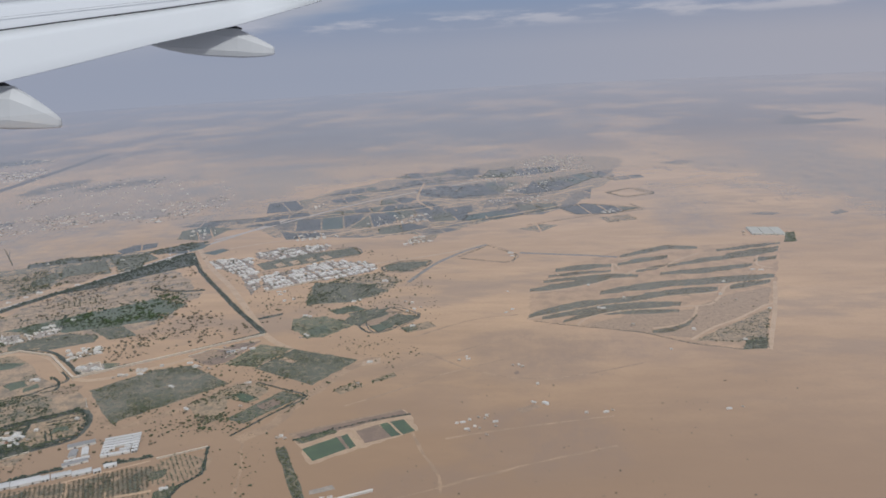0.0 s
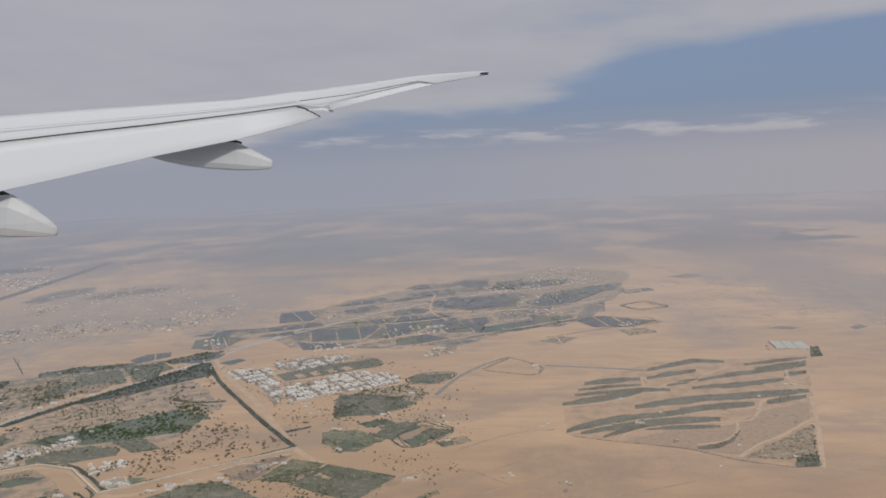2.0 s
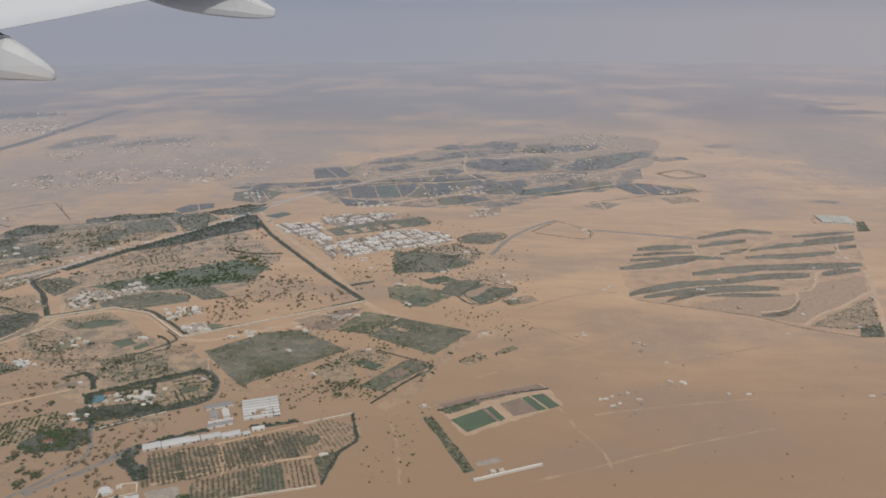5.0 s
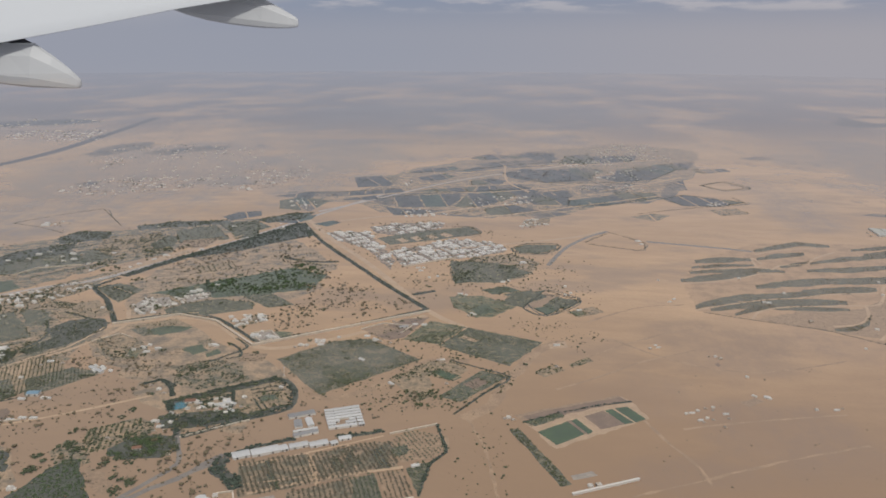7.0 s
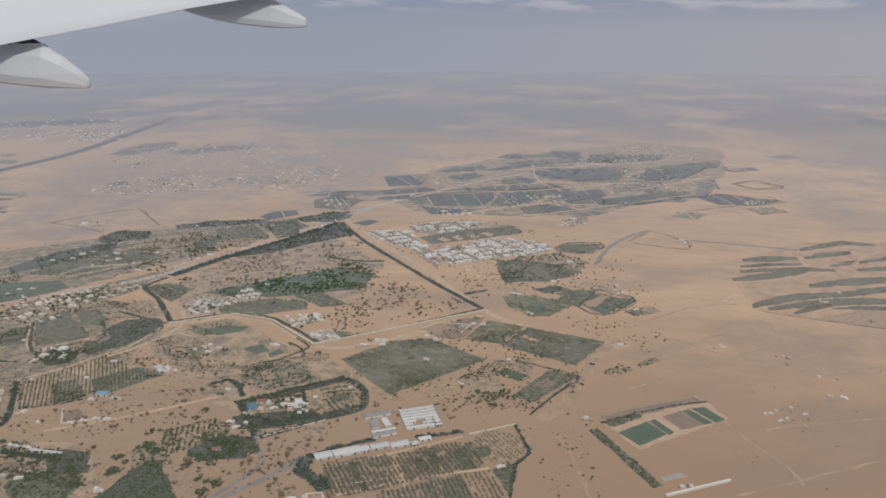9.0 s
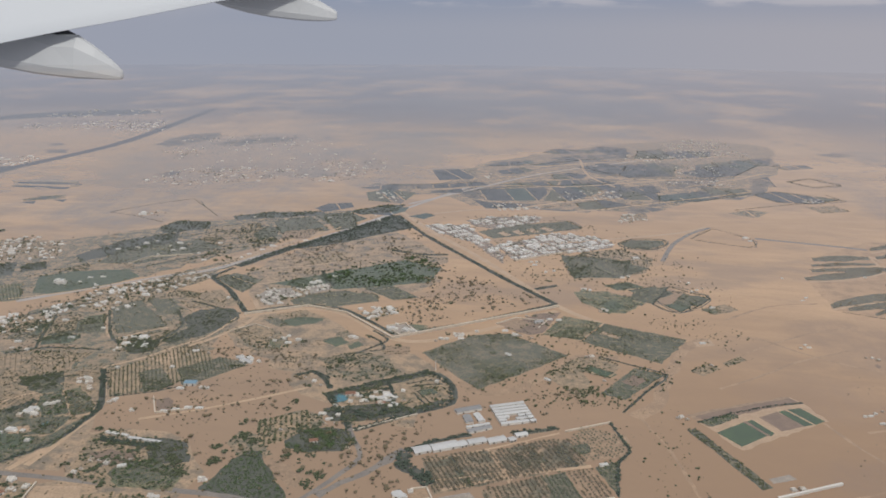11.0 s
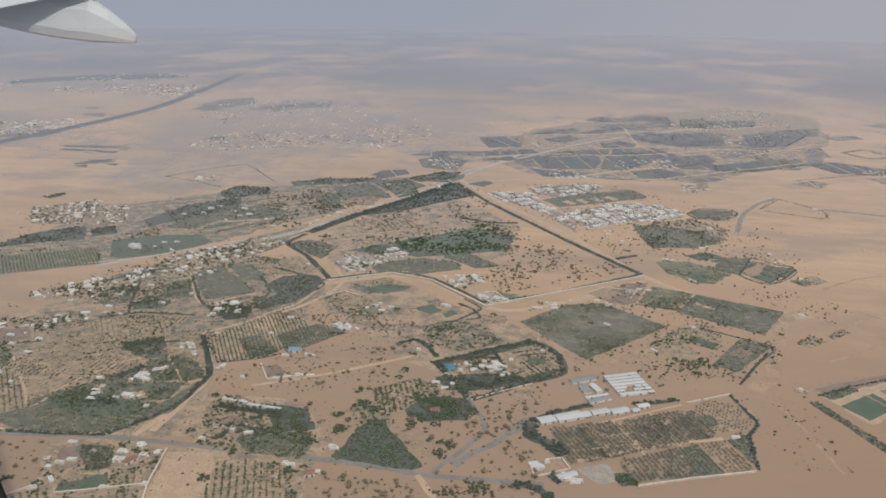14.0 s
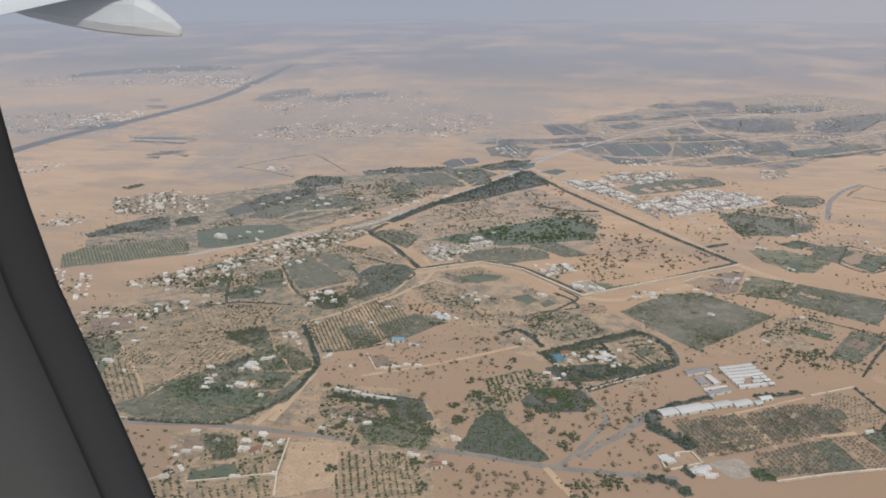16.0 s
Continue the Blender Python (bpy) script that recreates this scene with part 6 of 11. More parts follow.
# vine rows and small farms
field("vineyard", "long vine rows on pale sand", "dusty", (-415.2, 355.7), (-390.1, 394.9), (-372.6, 386.9), (-362.1, 367.2), (-377.3, 338.5), (-399.0, 327.9), rows=(-61.6, 2.0, 0.9, 1.1, 0.5, 0.05, 0.2))
field("vineyard", "dark vine rows on pale sand", "olive", (-381.1, 363.1), (-364.8, 382.1), (-345.0, 377.0), (-353.2, 363.2), (-367.9, 343.2), rows=(-61.6, 1.8, 1.1, 1.05, 0.6, 0.06, 0.2), leaf=DARKLEAF)
field("plot", "bare sand block between vines", "pale", (-401.1, 374.2), (-392.9, 388.3), (-385.5, 376.0), (-392.4, 368.2))
hedge("hedge", "low bush line below vine rows", 0.9, 1.5, (-398.7, 327.3), (-380.5, 335.2), (-371.2, 342.5))
shed("white house with a blue sheet roof", 6.0, 4.0, 1.4, -365.5, 346.4, 8, mat=BLUEROOF, category="house")
house(3, -356.0, 342.8, 5)
house(3, -368.4, 340.6, 5)
house(5, -347.3, 381.4, -40)
house(3, -352.4, 383.6, -40)
house(0, -341.3, 378.7, -30)
house(0, -380.4, 315.0, 0)
house(3, -350.0, 321.7, 5)
house(3, -360.1, 318.7, 5)
house(3, -364.9, 316.1, 8)
house(3, -355.3, 321.3, 5)
house(0, -393.9, 323.2, 0)
house(2, -395.0, 320.6, 0)
house(3, -376.3, 292.7, -15)
house(3, -379.5, 293.2, -15)
house(3, -371.4, 292.1, -12)
yard_wall("boundary_wall", "low pale wall round empty yard", 0.7, (-376.7, 328.9), (-368.5, 314.2), (-354.9, 319.6))
field("yard", "grey bare yard within low wall", "bare", (-372.9, 323.4), (-366.1, 325.9), (-362.7, 318.2), (-367.9, 314.9))
field("farm", "farm plot of bushes and ruins", "dusty", (-386.5, 290.8), (-375.4, 296.5), (-352.9, 288.9), (-333.6, 272.9), (-330.9, 253.9), (-357.7, 253.3), (-377.4, 257.1), trees=(200, 1.2, 3.2, 0.4), leaf=DARKLEAF)
field("field", "dull green plots by the road", "lawn", (-358.9, 257.6), (-348.8, 272.3), (-331.2, 266.9), (-330.9, 253.9), (-353.3, 253.7), trees=(110, 0.8, 1.7, 0.2), leaf=GREENLEAF)
hedge("tree_belt", "dark trees behind a long low shed", 4, 3.0, (-380.4, 287.9), (-367.2, 286.3), (-351.9, 285.2))
shed("long low white farm shed", 15.7, 1.6, 0.8, -360.5, 289.3, -5.9)
house(4, -375.2, 272.0, 10)
house(4, -371.1, 270.5, 0)
house(0, -367.0, 269.0, 0)
house(4, -363.7, 274.1, 20)
house(3, -359.6, 268.1, 30)
house(4, -374.7, 263.2, 0)
house(0, -376.3, 260.7, 0)
house(4, -358.5, 272.8, 0)
house(0, -323.4, 263.7, 10)
house(4, -304.7, 306.9, 0)
field("vineyard", "thin bush rows on sand", "dusty", (-318.2, 313.9), (-297.5, 326.7), (-290.0, 309.5), (-307.9, 290.4), rows=(-72.1, 2.4, 1.6, 1.7), trees=(60, 0.8, 1.6, 0.4))
house(4, -287.0, 299.0, 10)
house(3, -285.5, 319.9, 20)
house(0, -290.9, 324.5, 0)
house(4, -281.6, 316.3, 0)
hedge("tree_belt", "dark trees by farm huts", 3, 2.0, (-316.2, 363.6), (-308.2, 370.7), (-298.7, 361.3), (-293.9, 352.2))
house(4, -310.3, 362.6, 10)
house(0, -304.2, 358.9, 0)
house(4, -299.6, 354.5, 0)
field("vineyard", "dark vine rows below the road", "dusty", (-364.7, 246.5), (-352.4, 250.7), (-344.3, 228.5), (-346.4, 221.2), (-358.0, 219.1), rows=(-70.8, 2.6, 1.6, 1.5))
field("orchard", "dusty green orchard block below the road", "dusty", (-350.9, 249.0), (-335.4, 248.8), (-328.0, 224.6), (-343.5, 221.7), rows=(-70.8, 2.3, 1.5, 1.25), trees=(60, 1.0, 1.9, 0.3))
field("plot", "bare levelled sand plot", "pale", (-385.3, 249.9), (-367.5, 251.9), (-358.1, 226.0), (-375.5, 216.2), (-379.4, 215.5))
shed("small pale house with a red tiled roof", 4.0, 3.0, 1.2, -326.3, 243.7, 20, mat=REDROOF, category="house")
house(0, -323.7, 245.7, 20)
house(3, -335.4, 248.8, 10)
house(4, -338.8, 240.0, 0)
field("plot", "mixed farmyard below the road", "dusty", (-436.2, 248.9), (-413.0, 251.0), (-385.9, 251.4), (-381.5, 225.8), (-408.1, 217.8), (-422.6, 228.3), trees=(80, 1.0, 2.2, 0.5), leaf=DARKLEAF)
field("field", "green crop strip in farmyard", "lush", (-415.0, 226.8), (-411.5, 225.2), (-404.6, 230.9), (-399.8, 231.7), (-396.1, 224.5), (-408.7, 219.8), (-413.3, 219.3))
field("field", "dusty green rows in farmyard", "dusty", (-421.2, 249.1), (-406.9, 250.9), (-402.9, 239.5), (-404.1, 234.7), (-413.3, 231.5), rows=(-65.8, 1.9, 1.3, 1.1), leaf=DARKLEAF)
field("plot", "pale bare strip in farmyard", "pale", (-410.1, 230.6), (-401.4, 235.2), (-399.7, 232.5), (-404.8, 231.2))
yard_wall("boundary_wall", "pale farm wall beside sand track", 0.8, (-431.3, 210.5), (-425.9, 216.3), (-420.4, 222.2))
field("vineyard", "short vine rows in farmyard", "dusty", (-399.5, 234.4), (-390.8, 237.9), (-385.6, 227.9), (-394.4, 224.5), rows=(-64.4, 2.2, 1.4, 1.3))
house(5, -400.9, 241.1, 5)
house(2, -392.8, 245.3, 0)
house(1, -402.5, 246.7, 5)
house(1, -398.1, 252.5, 20)
house(2, -427.7, 236.9, 20)
house(0, -424.4, 232.5, 0)
house(3, -422.1, 236.0, 10)
house(4, -427.7, 242.1, 10)
house(3, -418.7, 238.6, 10)
house(0, -388.8, 248.8, 0)
house(4, -422.8, 224.6, 30)
house(3, -418.7, 225.4, -45)
house(3, -429.5, 212.9, 30)
house(3, -422.2, 219.4, 20)
house(3, -397.0, 224.0, 5)
house(0, -383.5, 228.2, 0)
house(4, -413.9, 245.5, 0)
yard_wall("boundary_wall", "pale farmyard wall", 0.7, (-412.4, 217.7), (-395.7, 223.5), (-383.5, 228.2))
yard_wall("boundary_wall", "pale farmyard wall", 0.7, (-386.5, 251.3), (-382.5, 228.4), (-378.4, 215.6))
field("plot", "reddish bare yard in farmyard", "tilled", (-429.1, 244.7), (-421.6, 249.0), (-415.3, 241.2), (-422.4, 236.7))
field("vineyard", "bush rows at the farm edge", "dusty", (-428.1, 212.5), (-417.6, 219.2), (-406.4, 210.2), (-425.7, 206.7), rows=(-56.1, 2.6, 1.8, 1.4))
field("vineyard", "bush rows at the farm edge", "dusty", (-407.3, 216.3), (-385.2, 224.4), (-379.3, 215.2), (-403.5, 210.7), rows=(-59.7, 2.6, 1.8, 1.4))
scrub("dark round desert trees on sand", 260, 0.9, 2.6, 0.4, DRYLEAF, (-391.7, 310.0), (-365.9, 342.3), (-306.3, 366.8), (-293.0, 336.9), (-245.0, 312.7), (-279.3, 250.9), (-303.5, 282.9), (-316.0, 279.7), (-328.6, 265.2), (-335.1, 274.8), (-353.8, 292.8))
scrub("dark desert trees on sand", 80, 1.1, 3.0, 0.4, DRYLEAF, (-329.6, 247.2), (-287.5, 249.4), (-246.5, 288.9), (-238.9, 253.0), (-278.7, 233.6), (-327.1, 224.7))
scrub("dark desert trees on sand", 170, 1.0, 2.4, 0.4, DRYLEAF, (-389.4, 385.7), (-375.6, 409.5), (-330.9, 396.3), (-305.3, 389.1), (-312.1, 365.8), (-344.3, 382.0))
scrub("few dark desert trees on sand", 80, 1.0, 2.4, 0.4, DRYLEAF, (-479.0, 245.4), (-436.2, 248.9), (-421.0, 221.4), (-435.5, 208.4))
scrub("dark desert trees on sand", 70, 1.0, 2.4, 0.3, DRYLEAF, (-229.5, 360.0), (-208.5, 358.9), (-183.5, 385.8), (-151.9, 343.2), (-175.4, 333.8), (-222.3, 324.4))
scrub("dark desert trees on sand", 70, 1.0, 2.6, 0.3, DRYLEAF, (-273.5, 303.1), (-252.0, 315.8), (-232.4, 359.7), (-218.4, 351.4), (-246.4, 300.9), (-233.6, 266.6), (-278.5, 262.0))

# far farmland
field("far_farmland", "far hazy mix of dark fields and sand", "farmix", (-242.4, 845.6), (-237.6, 1004.3), (-149.8, 1119.3), (-114.5, 1245.5), (6.1, 1328.4), (124.4, 1264.5), (128.7, 1098.4), (41.3, 895.7), (-78.2, 852.6), (-147.0, 787.1), (-221.9, 805.5), wear=14, step=30)
field("far_farmland", "far hazy mix of dark fields and sand", "farmix", (-376.7, 839.9), (-363.4, 899.6), (-288.3, 931.3), (-237.6, 1004.3), (-243.7, 884.0), (-320.8, 848.5), wear=8, step=20)
hedge("hedge", "dark bush line round far plot", 1.0, 1.6, (112.9, 1000.6), (142.5, 1026.5), (167.0, 982.8), (128.6, 969.9), (112.9, 1000.6))
hedge("hedge", "dark bush line round far plot", 1.0, 1.6, (129.2, 919.4), (138.6, 886.7), (71.5, 859.0), (6.8, 821.2))
road("sand_track", "pale far road between dark fields", 5, TRACK, (-218.8, 789.2), (-141.1, 850.0), (-53.0, 869.2), (11.7, 887.9), (38.8, 902.2))
road("sand_track", "pale far road between dark fields", 6, TRACK, (-109.4, 1130.9), (-26.7, 1160.2), (87.5, 1214.5))
settlement(10, 72, 19, (-674.1, 920.0), (-635.4, 1073.1), (-446.9, 1158.6), (-375.3, 1034.5), (-481.1, 946.6), (-561.3, 888.1), kinds=(0, 3), low=0.35, high=0.85, joined="far pale flat-roofed houses")
settlement(10, 64, 22, (-753.7, 1228.3), (-697.1, 1311.8), (-499.2, 1261.2), (-438.2, 1158.8), (-644.4, 1124.9), kinds=(0, 3), low=0.35, high=0.85, joined="far pale flat-roofed houses")
settlement(10, 64, 19, (-990.0, 1382.2), (-981.3, 1515.4), (-919.7, 1469.6), (-899.6, 1307.0), kinds=(0, 3, 5), low=0.35, high=0.85, joined="far pale flat-roofed houses")
settlement(10, 22, 19, (-891.4, 1619.0), (-896.0, 1734.9), (-832.1, 1652.9), (-841.3, 1567.1), kinds=(0, 3, 5), low=0.35, high=0.85, joined="far pale flat-roofed houses")
scrub("far dark bushes between farms", 160, 1.0, 2.2, 0.4, LEAF, (-247.0, 867.5), (-124.3, 979.8), (80.7, 1232.3), (105.3, 1097.6), (11.0, 878.2), (-111.7, 786.1))

# finer plots, houses and trees along the farms
scrub("tall green park trees in the estate", 420, 1.4, 3.8, 0.4, GREENLEAF, (-348.5, 533.5), (-330.4, 566.7), (-308.6, 588.8), (-286.8, 603.2), (-272.4, 590.5), (-264.8, 552.9), (-277.7, 533.8), (-307.8, 522.2), (-336.5, 516.7))
field("lawn", "bright mown lawn in the park", "lush", (-298.2, 545.2), (-272.1, 554.6), (-267.6, 539.2), (-292.9, 528.5))
field("lawn", "small green lawn by a villa", "lush", (-370.1, 521.6), (-358.1, 527.5), (-352.9, 511.3), (-364.6, 505.7))
house(5, -352.3, 517.0, 15)
house(5, -349.3, 521.0, 15)
house(1, -352.6, 505.8, 15)
house(2, -342.6, 507.7, 10)
house(3, -300.0, 461.1, 10)
house(1, -294.1, 456.4, 20)
house(5, -286.4, 471.4, 15)
house(5, -283.1, 465.1, 15)
house(0, -296.7, 452.8, 0)
house(3, -366.6, 469.1, 10)
house(3, -360.9, 472.1, 10)
house(1, -370.7, 495.3, 10)
house(2, -378.7, 480.7, 0)
house(3, -374.5, 486.7, 15)
house(0, -361.2, 484.0, 0)
house(3, -340.7, 535.1, 10)
hedge("tree_belt", "dark trees by the estate villas", 3, 2.2, (-353.2, 548.0), (-342.9, 522.8), (-335.5, 515.7))
hedge("tree_belt", "dark tree clump in the estate", 4, 2.2, (-312.4, 612.8), (-299.0, 608.0))
hedge("tree_belt", "dark tree clump in the estate", 5, 2.2, (-292.9, 606.3), (-279.1, 604.7), (-265.6, 607.4))
field("yard", "grey paved compound yard", "slab", (-282.7, 441.4), (-272.8, 447.0), (-262.3, 445.2), (-259.1, 441.2), (-264.7, 436.2), (-275.8, 430.2), wear=0.2, category="yard")
house(3, -270.0, 439.2, -20)
house(0, -277.1, 445.3, 0)
field("field", "green crop strip outside the wall", "lush", (-348.5, 443.2), (-338.5, 450.3), (-323.7, 449.5), (-327.3, 440.2), (-339.6, 433.8), (-349.3, 433.6))
field("plot", "reddish dusty plot with low walls", "weedy", (-374.2, 417.6), (-363.3, 431.9), (-341.8, 420.4), (-341.7, 401.5), (-349.9, 394.9), trees=(60, 0.9, 2.2, 0.4), leaf=DARKLEAF)
yard_wall("boundary_wall", "low pale plot wall", 0.5, (-374.5, 418.4), (-363.5, 432.7), (-353.0, 427.2))
house(0, -342.7, 408.7, 10)
house(4, -346.3, 411.8, 0)
house(3, -338.7, 413.2, 10)
house(0, -336.6, 416.7, 0)
field("lawn", "pale green square plot", "lush", (-315.2, 415.2), (-306.4, 421.4), (-300.1, 413.5), (-307.7, 406.6))
field("lawn", "pale green square plot", "lawn", (-300.2, 410.1), (-294.2, 415.7), (-289.4, 408.8), (-295.5, 404.1))
field("yard", "pale round yard between lawns", "pale", (-304.2, 421.1), (-299.5, 423.5), (-297.2, 417.0), (-301.1, 414.0))
house(2, -300.5, 420.2, 10)
house(3, -238.0, 432.4, 20)
house(1, -247.1, 426.1, 15)
house(4, -249.8, 422.6, 0)
house(0, -235.2, 435.3, 10)
house(3, -350.1, 377.4, -35)
field("woodland", "dense dark green grove by the road", "litter", (-321.7, 258.0), (-318.4, 267.0), (-317.0, 279.3), (-312.1, 287.3), (-306.9, 288.6), (-302.5, 279.1), (-296.8, 272.9), (-285.0, 256.0), (-288.8, 253.4), (-299.7, 253.6), (-308.6, 255.4), (-321.1, 256.4), trees=(620, 0.9, 2.0, 0.0), leaf=GREENLEAF, category="woodland")
field("plot", "reddish bare patch beside grove", "bare", (-301.6, 283.1), (-291.4, 279.4), (-282.4, 269.8), (-283.7, 262.6), (-293.7, 269.7), wear=1.5)
field("woodland", "dark trees round a red-roofed house", "litter", (-300.0, 298.2), (-294.7, 308.3), (-280.7, 309.8), (-276.3, 302.2), (-278.6, 293.9), (-288.5, 289.7), (-297.3, 292.3), trees=(110, 1.4, 3.0, 0.2), leaf=GREENLEAF, category="woodland")
shed("small house with a dull red roof", 3.6, 2.6, 1.0, -287.0, 299.1, 20, mat=REDROOF, category="house")
scrub("lone dark desert trees", 26, 1.6, 3.2, 0.2, DARKLEAF, (-329.1, 291.1), (-319.2, 303.7), (-299.0, 290.0), (-291.9, 285.2), (-271.0, 301.0), (-268.3, 295.2), (-278.3, 261.8), (-293.2, 281.0), (-321.9, 276.2))
scrub("small dark desert bushes", 120, 0.7, 1.7, 0.3, DRYLEAF, (-272.6, 316.2), (-246.7, 327.8), (-235.4, 311.4), (-248.2, 284.8), (-251.6, 256.3), (-273.8, 255.9), (-268.6, 277.6))
scrub("small dark desert bushes", 90, 0.7, 1.9, 0.3, DRYLEAF, (-323.7, 244.4), (-283.2, 244.9), (-242.3, 248.6), (-242.1, 243.5), (-319.6, 230.8))
road("sand_track", "grey track from the road to the villa", 2.2, ASPHALT, (-281.7, 252.6), (-274.8, 264.1), (-268.5, 276.7), (-263.7, 289.9), (-271.7, 307.4), (-275.4, 316.9))
road("sand_track", "broad grey track towards the sheds", 4.0, ASPHALT, (-274.2, 259.1), (-266.7, 268.9), (-258.7, 277.4), (-251.4, 289.0), (-246.7, 298.9), wear=1.0)
house(4, -287.0, 315.6, 10)
house(0, -282.5, 324.5, 0)
house(4, -271.0, 295.8, 0)
house(0, -289.4, 324.7, 0)
house(1, -322.5, 262.8, 20)
house(1, -269.6, 344.0, 15)
house(5, -263.3, 347.3, 15)
house(2, -265.6, 339.5, 15)
house(3, -259.6, 345.8, 60)
house(3, -273.4, 341.2, 10)
house(0, -278.8, 347.2, 0)
house(3, -264.7, 350.8, 15)
field("yard", "bare yard behind low walls", "strip", (-238.3, 268.1), (-232.3, 270.1), (-229.3, 263.3), (-236.4, 261.1))
yard_wall("boundary_wall", "low cream yard wall", 0.5, (-238.3, 268.4), (-232.3, 270.5), (-229.2, 263.3))
house(3, -240.4, 262.7, 70)
house(1, -229.4, 256.5, 10)
house(3, -226.3, 256.1, 10)
house(0, -231.6, 259.3, 0)
field("garden", "green garden round a large villa", "lush", (-544.6, 489.3), (-525.2, 503.6), (-508.3, 482.8), (-520.3, 470.7), (-533.8, 473.4), trees=(40, 0.9, 2.2, 0.3), leaf=GREENLEAF)
house(5, -531.0, 491.9, 10, 1.3)
house(1, -527.1, 488.1, 10, 1.3)
field("field", "dark grey-green field in two parts", "grove", (-466.2, 447.8), (-455.3, 464.5), (-427.6, 436.7), (-415.6, 421.7), (-439.0, 405.2), (-451.8, 423.4), trees=(60, 0.7, 1.4, 0.2))
field("field", "dark grey-green field in two parts", "grove", (-450.3, 465.4), (-441.6, 472.2), (-420.4, 453.6), (-420.3, 442.5), (-431.7, 443.1), trees=(30, 0.7, 1.4, 0.2))
field("woodland", "dark thicket by the estate corner", "litter", (-412.1, 437.4), (-408.1, 453.1), (-387.1, 458.0), (-377.2, 441.7), (-381.4, 423.9), (-388.4, 408.6), (-402.1, 395.9), (-408.4, 399.2), (-401.3, 420.2), trees=(330, 1.3, 2.8, 0.2), leaf=DARKLEAF, category="woodland", wear=1.5)
field("lawn", "yellow-green crop strip", "lush", (-479.2, 393.1), (-463.2, 402.3), (-455.6, 395.9), (-466.9, 386.3), (-473.4, 383.6))
field("field", "green plots between village houses", "lush", (-493.7, 410.5), (-486.8, 420.3), (-481.7, 401.3), (-486.2, 398.5), trees=(20, 0.9, 1.8, 0.3), leaf=GREENLEAF)
field("field", "dark plots between village houses", "grove", (-482.4, 412.7), (-463.7, 435.3), (-450.8, 411.9), (-472.6, 400.6), trees=(60, 0.8, 1.6, 0.2))
scrub("dark trees between village houses", 160, 1.0, 2.6, 0.4, DARKLEAF, (-521.4, 442.1), (-505.4, 475.7), (-476.2, 465.6), (-464.7, 434.2), (-484.4, 404.9), (-503.6, 385.6), (-519.1, 410.9))
scrub("dark trees along the villages", 120, 1.0, 2.6, 0.4, DARKLEAF, (-485.2, 485.0), (-463.4, 518.2), (-438.8, 511.0), (-453.9, 485.6), (-467.8, 462.1))
house(3, -466.8, 456.4, 15)
house(5, -457.0, 474.4, 10)
house(3, -466.9, 504.4, 10)
house(1, -477.6, 483.8, 10)
house(3, -489.9, 460.4, 10)
house(5, -501.7, 441.1, 5)
house(3, -492.7, 403.3, 10)
house(3, -481.5, 421.3, 5)
house(3, -518.7, 426.3, 10)
house(2, -484.3, 374.4, 0)
house(0, -503.9, 420.2, 0)
house(3, -485.4, 446.5, 0)
house(0, -474.8, 448.5, 0)
house(3, -425.6, 381.5, 10)
house(2, -424.2, 342.8, 20)
house(1, -417.8, 340.4, 20)
field("plot", "bare sand block between vines", "strip", (-403.4, 371.7), (-395.4, 382.7), (-389.1, 371.0), (-391.7, 360.9), (-395.4, 355.8))
house(4, -383.5, 381.4, 15)
house(3, -381.3, 387.4, 15)
house(4, -373.0, 385.4, 20)
house(0, -384.4, 364.7, 0)
house(0, -412.6, 359.6, 0)
house(3, -394.3, 324.2, 70)
house(0, -358.3, 342.9, 0)
shed("long low pale farm shed", 12.3, 2.2, 0.9, -349.6, 378.9, -32.0)
road("sand_track", "pale lane between village plots", 1.8, TRACK, (-544.6, 452.5), (-530.2, 460.4), (-506.6, 478.2), (-490.0, 495.3), (-464.5, 521.0), (-441.0, 538.2), (-416.7, 584.1))
road("sand_track", "pale lane along the vine rows", 1.8, TRACK, (-419.8, 360.6), (-405.9, 374.7), (-395.8, 392.3), (-384.3, 409.4), (-378.9, 443.6))
road("sand_track", "pale lane between plots", 1.6, TRACK, (-467.7, 447.5), (-451.1, 415.1), (-437.2, 397.8), (-425.9, 409.6), (-414.1, 419.9))

# far farmland: plots, hedges and hamlets
field("far_farmland", "far hazy farmland of thin scrub and sand", "thin", (-384.2, 828.1), (-303.4, 939.1), (-262.8, 1100.3), (-105.5, 1283.7), (54.3, 1402.9), (167.9, 1319.8), (109.2, 1053.2), (33.9, 897.6), (-52.3, 824.6), (-116.6, 797.1), (-186.7, 794.9), (-264.3, 799.9), (-325.3, 857.9), wear=10, step=30)
field("far_field", "far dark green orchard under haze", "grove", (-192.6, 1194.3), (-179.4, 1225.1), (-167.2, 1182.8), trees=(14, 1.0, 2.2, 0.4), leaf=BELTLEAF, wear=0.5, step=14)
field("far_field", "far dark farm plot under haze", "far", (-178.3, 1227.7), (-173.1, 1239.8), (-159.5, 1238.2), (-145.6, 1190.0), (-165.1, 1182.1), trees=(33, 1.0, 2.2, 0.4), leaf=BELTLEAF, wear=0.5, step=14)
field("far_field", "far mixed plot of crops and sand", "farmix", (-157.5, 1237.9), (-139.5, 1235.7), (-128.4, 1197.0), (-143.9, 1190.7), trees=(22, 1.0, 2.2, 0.4), leaf=BELTLEAF, wear=0.5, step=14)
